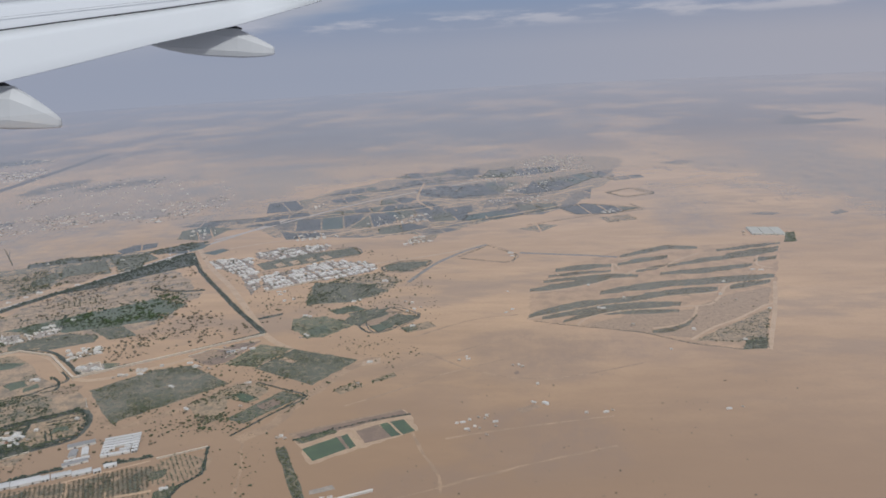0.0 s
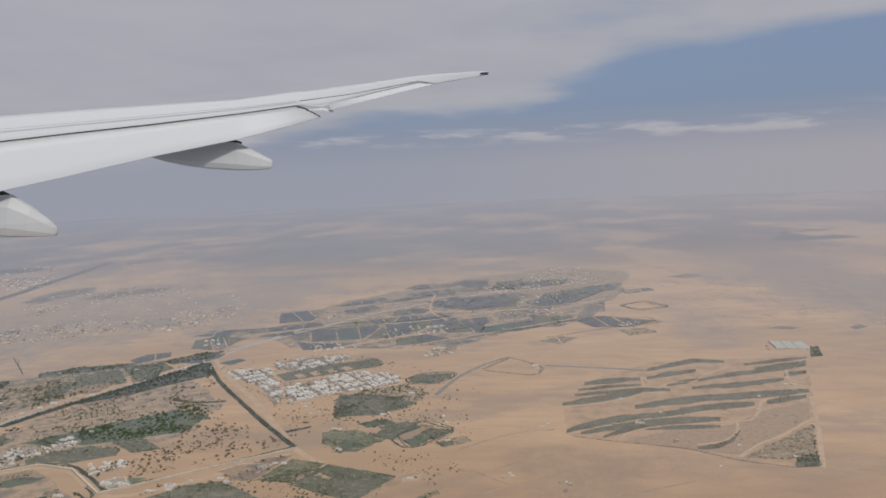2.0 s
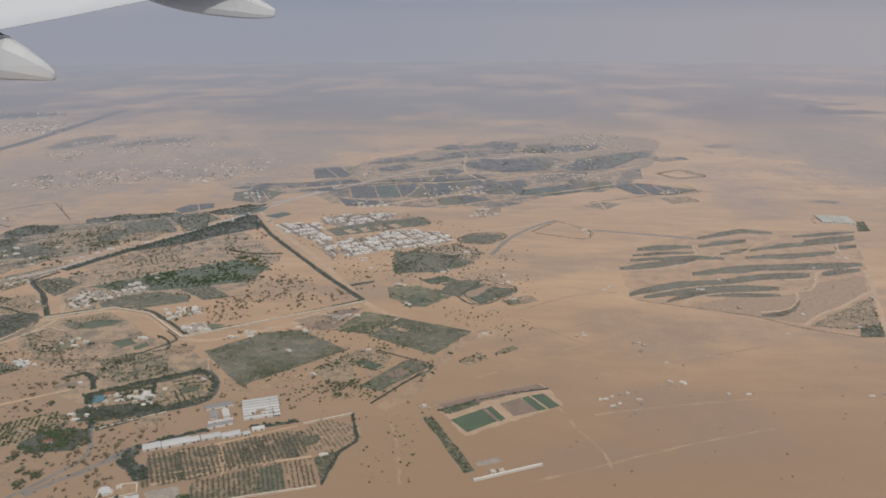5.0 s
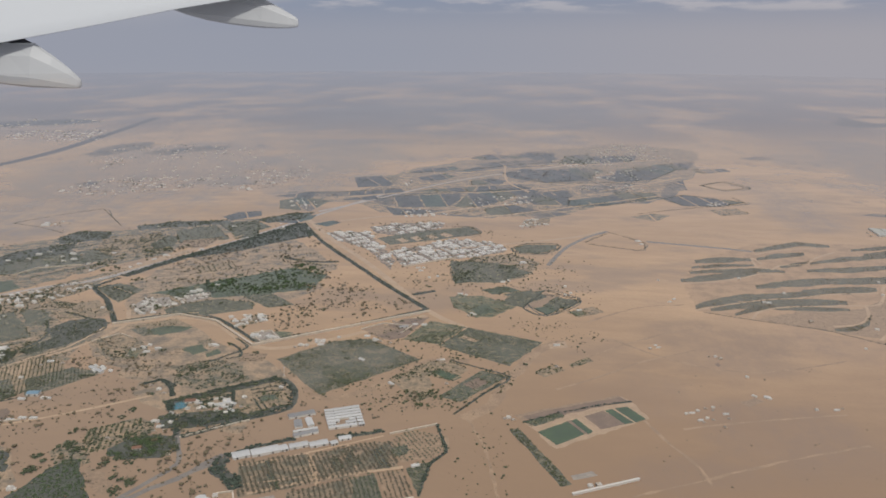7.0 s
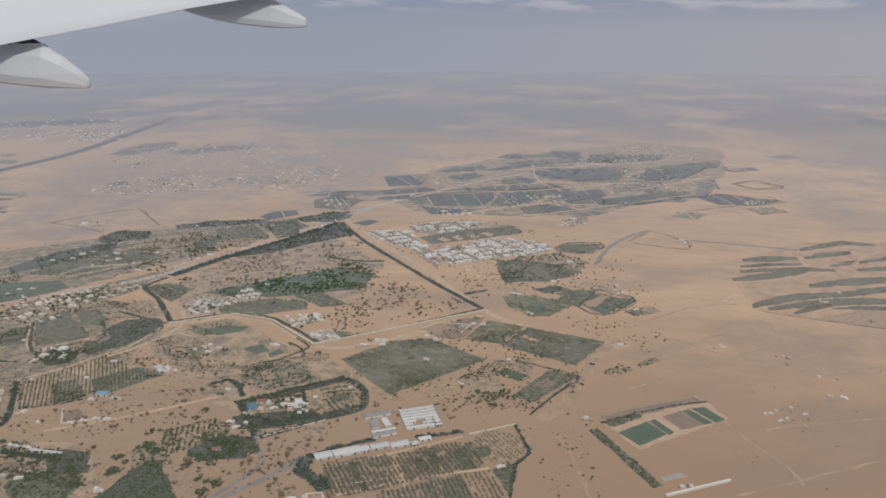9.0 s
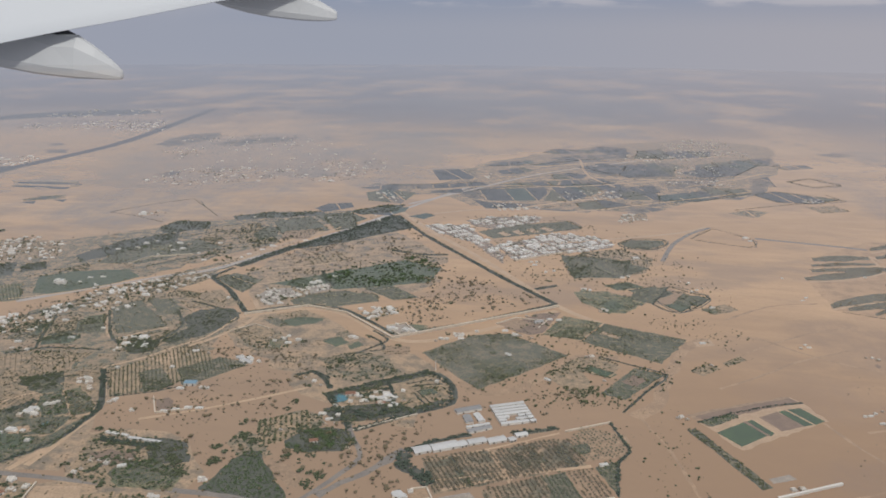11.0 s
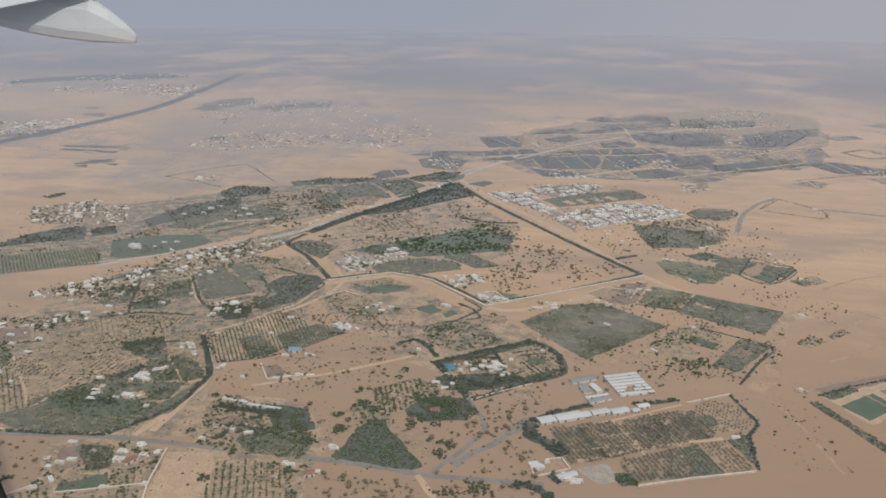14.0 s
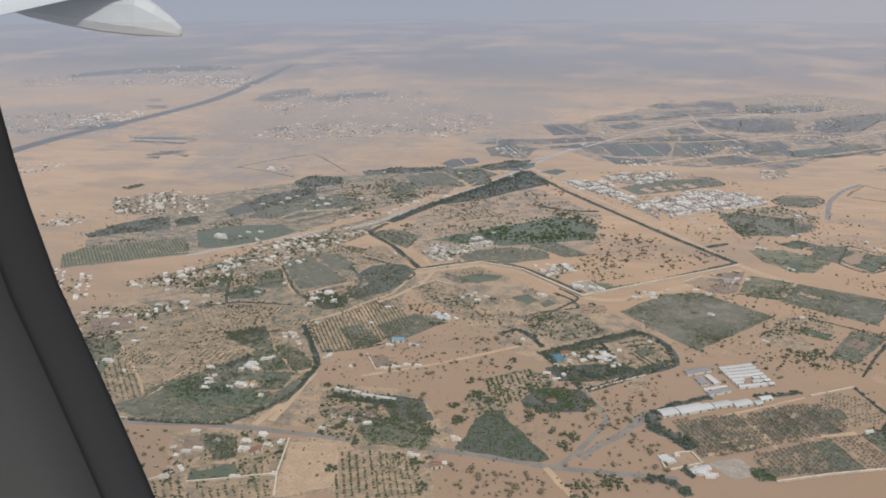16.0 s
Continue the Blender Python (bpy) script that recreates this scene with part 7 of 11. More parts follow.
field("far_field", "far dark green orchard under haze", "grove", (-137.6, 1235.5), (-111.8, 1232.4), (-115.4, 1202.3), (-126.7, 1197.7), trees=(18, 1.0, 2.2, 0.4), leaf=BELTLEAF, wear=0.5, step=14)
field("far_field", "far dark farm plot under haze", "far", (-121.8, 1230.6), (-112.4, 1255.1), (-96.7, 1219.8), (-105.7, 1215.7), trees=(13, 1.0, 2.2, 0.4), leaf=BELTLEAF, wear=0.5, step=14)
field("far_field", "far dark farm plot under haze", "far", (-111.5, 1257.5), (-104.1, 1277.0), (-81.8, 1226.6), (-95.1, 1220.5), trees=(20, 1.0, 2.2, 0.4), leaf=BELTLEAF, wear=0.5, step=14)
field("far_field", "far mixed plot of crops and sand", "farmix", (-103.2, 1279.4), (-101.2, 1284.5), (-91.4, 1279.9), (-70.1, 1231.9), (-80.1, 1227.3), trees=(18, 1.0, 2.2, 0.4), leaf=BELTLEAF, wear=0.5, step=14)
field("far_field", "far mixed plot of crops and sand", "farmix", (-88.9, 1278.7), (-61.9, 1266.0), (-62.6, 1235.3), (-68.5, 1232.6), trees=(17, 1.0, 2.2, 0.4), leaf=BELTLEAF, wear=0.5, step=14)
field("far_field", "far dark green orchard under haze", "grove", (-47.0, 1159.7), (-59.9, 1157.4), (-55.5, 1183.1), trees=(8, 1.0, 2.2, 0.4), leaf=BELTLEAF, wear=0.5, step=14)
field("far_field", "far dark green orchard under haze", "grove", (-29.4, 1162.9), (-45.2, 1160.0), (-54.8, 1186.7), (-49.4, 1218.3), trees=(20, 1.0, 2.2, 0.4), leaf=BELTLEAF, wear=0.5, step=14)
field("far_field", "far dark green orchard under haze", "grove", (-46.0, 1238.3), (-39.9, 1242.4), (-17.9, 1181.3), (-24.8, 1163.7), (-27.6, 1163.2), (-48.8, 1221.9), trees=(31, 1.0, 2.2, 0.4), leaf=BELTLEAF, wear=0.5, step=14)
field("far_field", "far dark farm plot under haze", "far", (-38.4, 1243.4), (-26.8, 1251.2), (-9.4, 1203.0), (-16.9, 1183.8), trees=(23, 1.0, 2.2, 0.4), leaf=BELTLEAF, wear=0.5, step=14)
field("far_field", "far dark green orchard under haze", "grove", (-25.3, 1252.2), (-9.0, 1263.1), (-4.1, 1216.6), (-8.4, 1205.5), trees=(17, 1.0, 2.2, 0.4), leaf=BELTLEAF, wear=0.5, step=14)
field("far_field", "far green crop field under haze", "farcrop", (-203.7, 1071.7), (-189.4, 1095.1), (-182.1, 1072.1), trees=(8, 1.0, 2.2, 0.4), leaf=BELTLEAF, wear=0.5, step=14)
field("far_field", "far dark farm plot under haze", "far", (-188.2, 1097.2), (-175.4, 1118.2), (-165.1, 1085.8), (-174.5, 1072.3), (-180.2, 1072.2), trees=(17, 1.0, 2.2, 0.4), leaf=BELTLEAF, wear=0.5, step=14)
field("far_field", "far mixed plot of crops and sand", "farmix", (-174.1, 1120.3), (-169.9, 1127.2), (-149.7, 1130.8), (-144.6, 1115.0), (-163.8, 1087.6), trees=(22, 1.0, 2.2, 0.4), leaf=BELTLEAF, wear=0.5, step=14)
field("far_field", "far dark farm plot under haze", "far", (-147.9, 1131.1), (-131.3, 1134.1), (-143.3, 1116.9), trees=(8, 1.0, 2.2, 0.4), leaf=BELTLEAF, wear=0.5, step=14)
field("far_field", "far dark farm plot under haze", "far", (-268.9, 1050.6), (-250.6, 1057.9), (-256.0, 1081.4), trees=(8, 1.0, 2.2, 0.4), leaf=BELTLEAF, wear=0.5, step=14)
field("far_field", "far dark farm plot under haze", "far", (-248.9, 1058.6), (-235.8, 1063.8), (-243.3, 1096.6), (-251.4, 1092.3), (-254.8, 1084.2), trees=(13, 1.0, 2.2, 0.4), leaf=BELTLEAF, wear=0.5, step=14)
field("far_field", "far dark farm plot under haze", "far", (-234.1, 1064.4), (-225.9, 1067.7), (-216.6, 1077.1), (-223.5, 1107.3), (-241.7, 1097.5), trees=(20, 1.0, 2.2, 0.4), leaf=BELTLEAF, wear=0.5, step=14)
field("far_field", "far green crop field under haze", "farcrop", (-215.1, 1078.6), (-202.6, 1091.2), (-208.9, 1115.1), (-221.9, 1108.1), trees=(12, 1.0, 2.2, 0.4), leaf=BELTLEAF, wear=0.5, step=14)
field("far_field", "far dark farm plot under haze", "far", (-252.5, 1017.6), (-240.1, 1029.9), (-225.8, 993.5), (-242.5, 993.9), trees=(15, 1.0, 2.2, 0.4), leaf=BELTLEAF, wear=0.5, step=14)
field("far_field", "far dark farm plot under haze", "far", (-238.7, 1031.2), (-224.4, 1045.3), (-211.3, 1012.0), (-223.9, 993.4), trees=(21, 1.0, 2.2, 0.4), leaf=BELTLEAF, wear=0.5, step=14)
field("far_field", "far dark green orchard under haze", "grove", (-223.0, 1046.7), (-219.4, 1050.3), (-200.4, 1031.3), (-210.2, 1014.0), trees=(10, 1.0, 2.2, 0.4), leaf=BELTLEAF, wear=0.5, step=14)
field("far_field", "far dark farm plot under haze", "far", (-114.6, 1051.5), (-101.5, 1015.7), (-105.8, 1006.2), (-129.9, 1026.8), (-137.2, 1048.3), trees=(25, 1.0, 2.2, 0.4), leaf=BELTLEAF, wear=0.5, step=14)
field("far_field", "far dark farm plot under haze", "far", (-145.5, 1072.8), (-126.3, 1083.3), (-115.3, 1053.2), (-137.8, 1050.1), trees=(18, 1.0, 2.2, 0.4), leaf=BELTLEAF, wear=0.5, step=14)
field("far_field", "far dark farm plot under haze", "far", (-89.6, 1061.0), (-84.9, 1052.1), (-100.4, 1018.1), (-114.9, 1057.5), trees=(20, 1.0, 2.2, 0.4), leaf=BELTLEAF, wear=0.5, step=14)
field("far_field", "far mixed plot of crops and sand", "farmix", (-124.7, 1084.2), (-106.8, 1093.9), (-90.4, 1062.7), (-115.5, 1059.2), trees=(20, 1.0, 2.2, 0.4), leaf=BELTLEAF, wear=0.5, step=14)
field("far_field", "far green crop field under haze", "farcrop", (-68.1, 1006.1), (-73.1, 1004.1), (-87.9, 1034.3), (-86.5, 1042.7), (-73.9, 1047.2), trees=(13, 1.0, 2.2, 0.4), leaf=BELTLEAF, wear=0.5, step=14)
field("far_field", "far dark green orchard under haze", "grove", (-86.2, 1044.7), (-79.3, 1085.8), (-74.1, 1049.1), trees=(8, 1.0, 2.2, 0.4), leaf=BELTLEAF, wear=0.5, step=14)
field("far_field", "far dark farm plot under haze", "far", (-58.7, 1050.2), (-53.3, 1012.1), (-66.4, 1006.8), (-71.9, 1045.4), trees=(15, 1.0, 2.2, 0.4), leaf=BELTLEAF, wear=0.5, step=14)
field("far_field", "far dark farm plot under haze", "far", (-77.1, 1099.3), (-66.4, 1104.9), (-58.9, 1052.0), (-72.1, 1047.2), (-78.4, 1091.7), trees=(21, 1.0, 2.2, 0.4), leaf=BELTLEAF, wear=0.5, step=14)
field("far_field", "far dark farm plot under haze", "far", (-45.7, 1062.3), (-39.4, 1017.8), (-51.6, 1012.8), (-57.9, 1057.8), trees=(17, 1.0, 2.2, 0.4), leaf=BELTLEAF, wear=0.5, step=14)
field("far_field", "far dark farm plot under haze", "far", (-64.7, 1105.8), (-52.7, 1112.1), (-45.9, 1064.1), (-58.2, 1059.6), trees=(18, 1.0, 2.2, 0.4), leaf=BELTLEAF, wear=0.5, step=14)
field("far_field", "far dark farm plot under haze", "far", (-26.4, 1066.8), (-23.7, 1047.3), (-37.7, 1018.5), (-43.6, 1060.6), trees=(16, 1.0, 2.2, 0.4), leaf=BELTLEAF, wear=0.5, step=14)
field("far_field", "far green crop field under haze", "farcrop", (-51.0, 1113.0), (-34.2, 1121.8), (-26.7, 1068.6), (-43.9, 1062.4), trees=(28, 1.0, 2.2, 0.4), leaf=BELTLEAF, wear=0.5, step=14)
field("far_field", "far dark green orchard under haze", "grove", (-16.8, 1086.6), (-14.1, 1067.4), (-22.3, 1050.3), (-26.9, 1083.0), trees=(8, 1.0, 2.2, 0.4), leaf=BELTLEAF, wear=0.5, step=14)
field("far_field", "far mixed plot of crops and sand", "farmix", (-32.5, 1122.7), (-22.6, 1127.9), (-17.1, 1088.4), (-27.2, 1084.8), trees=(12, 1.0, 2.2, 0.4), leaf=BELTLEAF, wear=0.5, step=14)
field("far_field", "far dark green orchard under haze", "grove", (-20.9, 1128.8), (1.1, 1099.2), (-12.7, 1070.3), trees=(15, 1.0, 2.2, 0.4), leaf=BELTLEAF, wear=0.5, step=14)
field("far_field", "far dark farm plot under haze", "far", (29.8, 1057.2), (34.4, 1024.5), (24.2, 1005.9), (3.7, 1026.0), (8.7, 1054.8), trees=(32, 1.0, 2.2, 0.4), leaf=BELTLEAF, wear=0.5, step=14)
field("far_field", "far dark farm plot under haze", "far", (19.4, 1116.7), (21.3, 1117.9), (29.6, 1059.0), (9.0, 1056.6), trees=(20, 1.0, 2.2, 0.4), leaf=BELTLEAF, wear=0.5, step=14)
field("far_field", "far dark green orchard under haze", "grove", (51.2, 1071.0), (53.0, 1058.1), (35.9, 1027.1), (30.0, 1068.6), trees=(17, 1.0, 2.2, 0.4), leaf=BELTLEAF, wear=0.5, step=14)
field("far_field", "far dark green orchard under haze", "grove", (22.9, 1119.0), (42.6, 1131.8), (50.9, 1072.8), (29.8, 1070.4), trees=(34, 1.0, 2.2, 0.4), leaf=BELTLEAF, wear=0.5, step=14)
field("far_field", "far dark farm plot under haze", "far", (66.3, 1097.8), (64.6, 1079.1), (54.5, 1060.7), (49.5, 1095.9), trees=(11, 1.0, 2.2, 0.4), leaf=BELTLEAF, wear=0.5, step=14)
field("far_field", "far dark green orchard under haze", "grove", (44.3, 1132.8), (71.2, 1150.3), (66.5, 1099.6), (49.3, 1097.7), trees=(28, 1.0, 2.2, 0.4), leaf=BELTLEAF, wear=0.5, step=14)
field("far_field", "far dark farm plot under haze", "far", (84.2, 1112.7), (65.7, 1106.2), (73.4, 1155.4), trees=(12, 1.0, 2.2, 0.4), leaf=BELTLEAF, wear=0.5, step=14)
field("far_field", "far green crop field under haze", "farcrop", (74.2, 1160.9), (92.3, 1170.8), (105.2, 1120.1), (85.9, 1113.3), trees=(30, 1.0, 2.2, 0.4), leaf=BELTLEAF, wear=0.5, step=14)
field("far_field", "far dark green orchard under haze", "grove", (93.9, 1171.7), (105.4, 1178.0), (118.8, 1124.9), (106.9, 1120.7), trees=(20, 1.0, 2.2, 0.4), leaf=BELTLEAF, wear=0.5, step=14)
field("far_field", "far dark farm plot under haze", "far", (107.0, 1178.9), (123.1, 1187.7), (130.7, 1157.8), (120.3, 1126.3), trees=(22, 1.0, 2.2, 0.4), leaf=BELTLEAF, wear=0.5, step=14)
field("far_field", "far mixed plot of crops and sand", "farmix", (124.8, 1188.6), (144.4, 1199.4), (131.8, 1161.0), trees=(9, 1.0, 2.2, 0.4), leaf=BELTLEAF, wear=0.5, step=14)
field("far_field", "far dark farm plot under haze", "far", (-402.7, 870.6), (-380.7, 889.9), (-376.9, 868.5), trees=(8, 1.0, 2.2, 0.4), leaf=BELTLEAF, wear=0.5, step=14)
field("far_field", "far dark farm plot under haze", "far", (-379.1, 891.3), (-367.3, 901.6), (-361.2, 902.7), (-355.4, 870.3), (-363.8, 867.4), (-375.0, 868.3), trees=(17, 1.0, 2.2, 0.4), leaf=BELTLEAF, wear=0.5, step=14)
field("far_field", "far mixed plot of crops and sand", "farmix", (-359.4, 903.0), (-342.0, 906.2), (-336.7, 876.7), (-353.7, 870.9), trees=(16, 1.0, 2.2, 0.4), leaf=BELTLEAF, wear=0.5, step=14)
field("far_field", "far mixed plot of crops and sand", "farmix", (-340.2, 906.5), (-321.9, 909.8), (-317.2, 883.5), (-335.0, 877.4), trees=(15, 1.0, 2.2, 0.4), leaf=BELTLEAF, wear=0.5, step=14)
field("far_field", "far dark farm plot under haze", "far", (-320.1, 910.1), (-303.0, 913.2), (-298.9, 890.3), (-301.7, 888.8), (-315.5, 884.1), trees=(13, 1.0, 2.2, 0.4), leaf=BELTLEAF, wear=0.5, step=14)
field("far_field", "far dark farm plot under haze", "far", (-301.3, 914.0), (-283.1, 924.1), (-279.1, 901.2), (-297.2, 891.3), trees=(13, 1.0, 2.2, 0.4), leaf=BELTLEAF, wear=0.5, step=14)
field("far_field", "far dark farm plot under haze", "far", (-281.5, 925.0), (-263.6, 935.0), (-254.1, 914.9), (-277.4, 902.1), trees=(15, 1.0, 2.2, 0.4), leaf=BELTLEAF, wear=0.5, step=14)
field("far_field", "far dark green orchard under haze", "grove", (-387.9, 846.5), (-377.4, 860.3), (-348.7, 797.7), (-375.3, 805.5), trees=(30, 1.0, 2.2, 0.4), leaf=BELTLEAF, wear=0.5, step=14)
field("far_field", "far mixed plot of crops and sand", "farmix", (-346.4, 828.2), (-337.1, 807.9), (-338.8, 794.8), (-346.5, 797.0), (-359.8, 826.2), trees=(12, 1.0, 2.2, 0.4), leaf=BELTLEAF, wear=0.5, step=14)
field("far_field", "far green crop field under haze", "farcrop", (-376.2, 862.0), (-370.4, 869.6), (-364.2, 867.1), (-347.2, 829.9), (-360.6, 827.9), trees=(16, 1.0, 2.2, 0.4), leaf=BELTLEAF, wear=0.5, step=14)
field("far_field", "far dark green orchard under haze", "grove", (-361.8, 866.1), (-331.2, 853.6), (-336.7, 811.3), trees=(20, 1.0, 2.2, 0.4), leaf=BELTLEAF, wear=0.5, step=14)
field("far_field", "far dark farm plot under haze", "far", (-317.8, 863.4), (-302.0, 874.8), (-296.6, 859.8), (-315.3, 856.5), trees=(8, 1.0, 2.2, 0.4), leaf=BELTLEAF, wear=0.5, step=14)
field("far_field", "far dark farm plot under haze", "far", (-300.4, 875.9), (-295.1, 879.8), (-285.4, 887.9), (-278.8, 869.5), (-288.4, 861.3), (-294.8, 860.2), trees=(10, 1.0, 2.2, 0.4), leaf=BELTLEAF, wear=0.5, step=14)
field("far_field", "far mixed plot of crops and sand", "farmix", (-284.0, 889.2), (-272.6, 898.7), (-265.9, 880.4), (-277.3, 870.7), trees=(8, 1.0, 2.2, 0.4), leaf=BELTLEAF, wear=0.5, step=14)
field("far_field", "far mixed plot of crops and sand", "farmix", (-271.1, 900.0), (-263.8, 906.1), (-256.4, 911.5), (-250.1, 893.9), (-264.5, 881.7), trees=(10, 1.0, 2.2, 0.4), leaf=BELTLEAF, wear=0.5, step=14)
field("far_field", "far mixed plot of crops and sand", "farmix", (-254.9, 912.6), (-239.5, 923.8), (-232.9, 905.6), (-238.5, 903.7), (-248.6, 895.1), trees=(9, 1.0, 2.2, 0.4), leaf=BELTLEAF, wear=0.5, step=14)
field("far_field", "far dark green orchard under haze", "grove", (-238.0, 924.9), (-222.5, 936.2), (-213.8, 912.2), (-231.2, 906.2), trees=(12, 1.0, 2.2, 0.4), leaf=BELTLEAF, wear=0.5, step=14)
field("far_field", "far dark green orchard under haze", "grove", (-221.0, 937.3), (-217.8, 939.6), (-208.7, 943.4), (-199.3, 917.2), (-212.1, 912.8), trees=(11, 1.0, 2.2, 0.4), leaf=BELTLEAF, wear=0.5, step=14)
field("far_field", "far dark farm plot under haze", "far", (-207.1, 944.1), (-189.9, 951.3), (-180.0, 923.8), (-197.6, 917.8), trees=(15, 1.0, 2.2, 0.4), leaf=BELTLEAF, wear=0.5, step=14)
field("far_field", "far dark green orchard under haze", "grove", (-188.2, 952.0), (-170.9, 959.3), (-174.1, 925.8), (-178.3, 924.4), trees=(10, 1.0, 2.2, 0.4), leaf=BELTLEAF, wear=0.5, step=14)
field("far_field", "far dark farm plot under haze", "far", (-167.2, 963.7), (-156.9, 967.1), (-152.2, 926.0), (-170.9, 926.4), trees=(17, 1.0, 2.2, 0.4), leaf=BELTLEAF, wear=0.5, step=14)
field("far_field", "far dark farm plot under haze", "far", (-155.2, 967.7), (-147.0, 970.4), (-141.9, 925.7), (-150.4, 925.9), trees=(11, 1.0, 2.2, 0.4), leaf=BELTLEAF, wear=0.5, step=14)
field("far_field", "far mixed plot of crops and sand", "farmix", (-145.2, 971.0), (-127.2, 977.0), (-122.7, 938.4), (-136.7, 925.6), (-140.1, 925.7), trees=(24, 1.0, 2.2, 0.4), leaf=BELTLEAF, wear=0.5, step=14)
field("far_field", "far dark farm plot under haze", "far", (-125.4, 977.5), (-116.2, 980.6), (-107.8, 952.1), (-121.1, 939.9), trees=(12, 1.0, 2.2, 0.4), leaf=BELTLEAF, wear=0.5, step=14)
field("far_field", "far mixed plot of crops and sand", "farmix", (-288.4, 861.3), (-263.2, 881.5), (-251.4, 830.4), (-270.0, 836.5), trees=(28, 1.0, 2.2, 0.4), leaf=BELTLEAF, wear=0.5, step=14)
field("far_field", "far dark farm plot under haze", "far", (-261.7, 882.8), (-251.3, 891.1), (-236.6, 896.1), (-221.4, 830.4), (-240.9, 826.9), (-249.4, 829.7), trees=(52, 1.0, 2.2, 0.4), leaf=BELTLEAF, wear=0.5, step=14)
field("far_field", "far green crop field under haze", "farcrop", (-234.9, 896.7), (-212.3, 904.4), (-196.2, 835.0), (-219.6, 830.8), trees=(49, 1.0, 2.2, 0.4), leaf=BELTLEAF, wear=0.5, step=14)
field("far_field", "far dark farm plot under haze", "far", (-210.5, 905.0), (-187.8, 912.8), (-184.8, 876.8), (-194.4, 835.3), trees=(32, 1.0, 2.2, 0.4), leaf=BELTLEAF, wear=0.5, step=14)
field("far_field", "far dark green orchard under haze", "grove", (-164.1, 838.3), (-188.4, 836.4), (-179.9, 902.5), trees=(23, 1.0, 2.2, 0.4), leaf=BELTLEAF, wear=0.5, step=14)
field("far_field", "far dark farm plot under haze", "far", (-178.3, 914.6), (-152.1, 914.0), (-140.7, 867.5), (-159.7, 838.7), (-162.3, 838.5), (-179.2, 907.5), trees=(53, 1.0, 2.2, 0.4), leaf=BELTLEAF, wear=0.5, step=14)
field("far_field", "far dark green orchard under haze", "grove", (-150.3, 913.9), (-144.4, 913.8), (-122.9, 894.4), (-139.4, 869.5), trees=(16, 1.0, 2.2, 0.4), leaf=BELTLEAF, wear=0.5, step=14)
field("far_field", "far dark farm plot under haze", "far", (-264.2, 825.6), (-245.9, 819.7), (-234.7, 788.9), (-247.7, 786.5), trees=(15, 1.0, 2.2, 0.4), leaf=BELTLEAF, wear=0.5, step=14)
field("far_field", "far dark farm plot under haze", "far", (-243.7, 819.0), (-235.5, 816.3), (-219.6, 816.5), (-211.1, 793.1), (-232.9, 789.2), trees=(17, 1.0, 2.2, 0.4), leaf=BELTLEAF, wear=0.5, step=14)
field("far_field", "far mixed plot of crops and sand", "farmix", (-217.7, 816.6), (-201.4, 816.8), (-192.0, 796.6), (-209.3, 793.5), trees=(11, 1.0, 2.2, 0.4), leaf=BELTLEAF, wear=0.5, step=14)
field("far_field", "far dark green orchard under haze", "grove", (-155.4, 828.0), (-134.1, 843.6), (-124.5, 803.1), (-126.6, 800.5), (-150.7, 801.4), trees=(26, 1.0, 2.2, 0.4), leaf=BELTLEAF, wear=0.5, step=14)
field("far_field", "far dark farm plot under haze", "far", (-132.5, 844.7), (-123.9, 851.0), (-102.1, 832.0), (-123.1, 805.0), trees=(20, 1.0, 2.2, 0.4), leaf=BELTLEAF, wear=0.5, step=14)
field("far_field", "far mixed plot of crops and sand", "farmix", (-102.2, 854.1), (-107.5, 848.1), (-126.0, 874.9), (-117.8, 903.2), trees=(16, 1.0, 2.2, 0.4), leaf=BELTLEAF, wear=0.5, step=14)
field("far_field", "far dark farm plot under haze", "far", (-85.1, 897.2), (-79.5, 879.7), (-100.8, 855.7), (-112.6, 892.9), trees=(23, 1.0, 2.2, 0.4), leaf=BELTLEAF, wear=0.5, step=14)
field("far_field", "far dark farm plot under haze", "far", (-113.0, 919.5), (-95.0, 928.5), (-85.6, 898.9), (-113.2, 894.7), (-116.9, 906.3), trees=(20, 1.0, 2.2, 0.4), leaf=BELTLEAF, wear=0.5, step=14)
field("far_field", "far dark farm plot under haze", "far", (-93.4, 929.4), (-82.2, 935.0), (-68.5, 892.0), (-78.1, 881.2), trees=(17, 1.0, 2.2, 0.4), leaf=BELTLEAF, wear=0.5, step=14)
field("far_field", "far dark farm plot under haze", "far", (-80.5, 935.8), (-59.0, 946.6), (-55.6, 906.6), (-67.1, 893.6), trees=(23, 1.0, 2.2, 0.4), leaf=BELTLEAF, wear=0.5, step=14)
field("far_field", "far green crop field under haze", "farcrop", (-60.0, 886.8), (-44.7, 897.6), (-35.1, 854.9), (-46.7, 847.7), (-64.0, 856.0), trees=(28, 1.0, 2.2, 0.4), leaf=BELTLEAF, wear=0.5, step=14)
field("far_field", "far dark farm plot under haze", "far", (-43.1, 898.6), (-24.8, 911.4), (-14.9, 867.3), (-33.5, 855.9), trees=(27, 1.0, 2.2, 0.4), leaf=BELTLEAF, wear=0.5, step=14)
field("far_field", "far dark farm plot under haze", "far", (-23.2, 912.6), (-10.9, 921.2), (-3.2, 918.6), (4.4, 884.8), (-7.2, 872.1), (-13.3, 868.3), trees=(27, 1.0, 2.2, 0.4), leaf=BELTLEAF, wear=0.5, step=14)
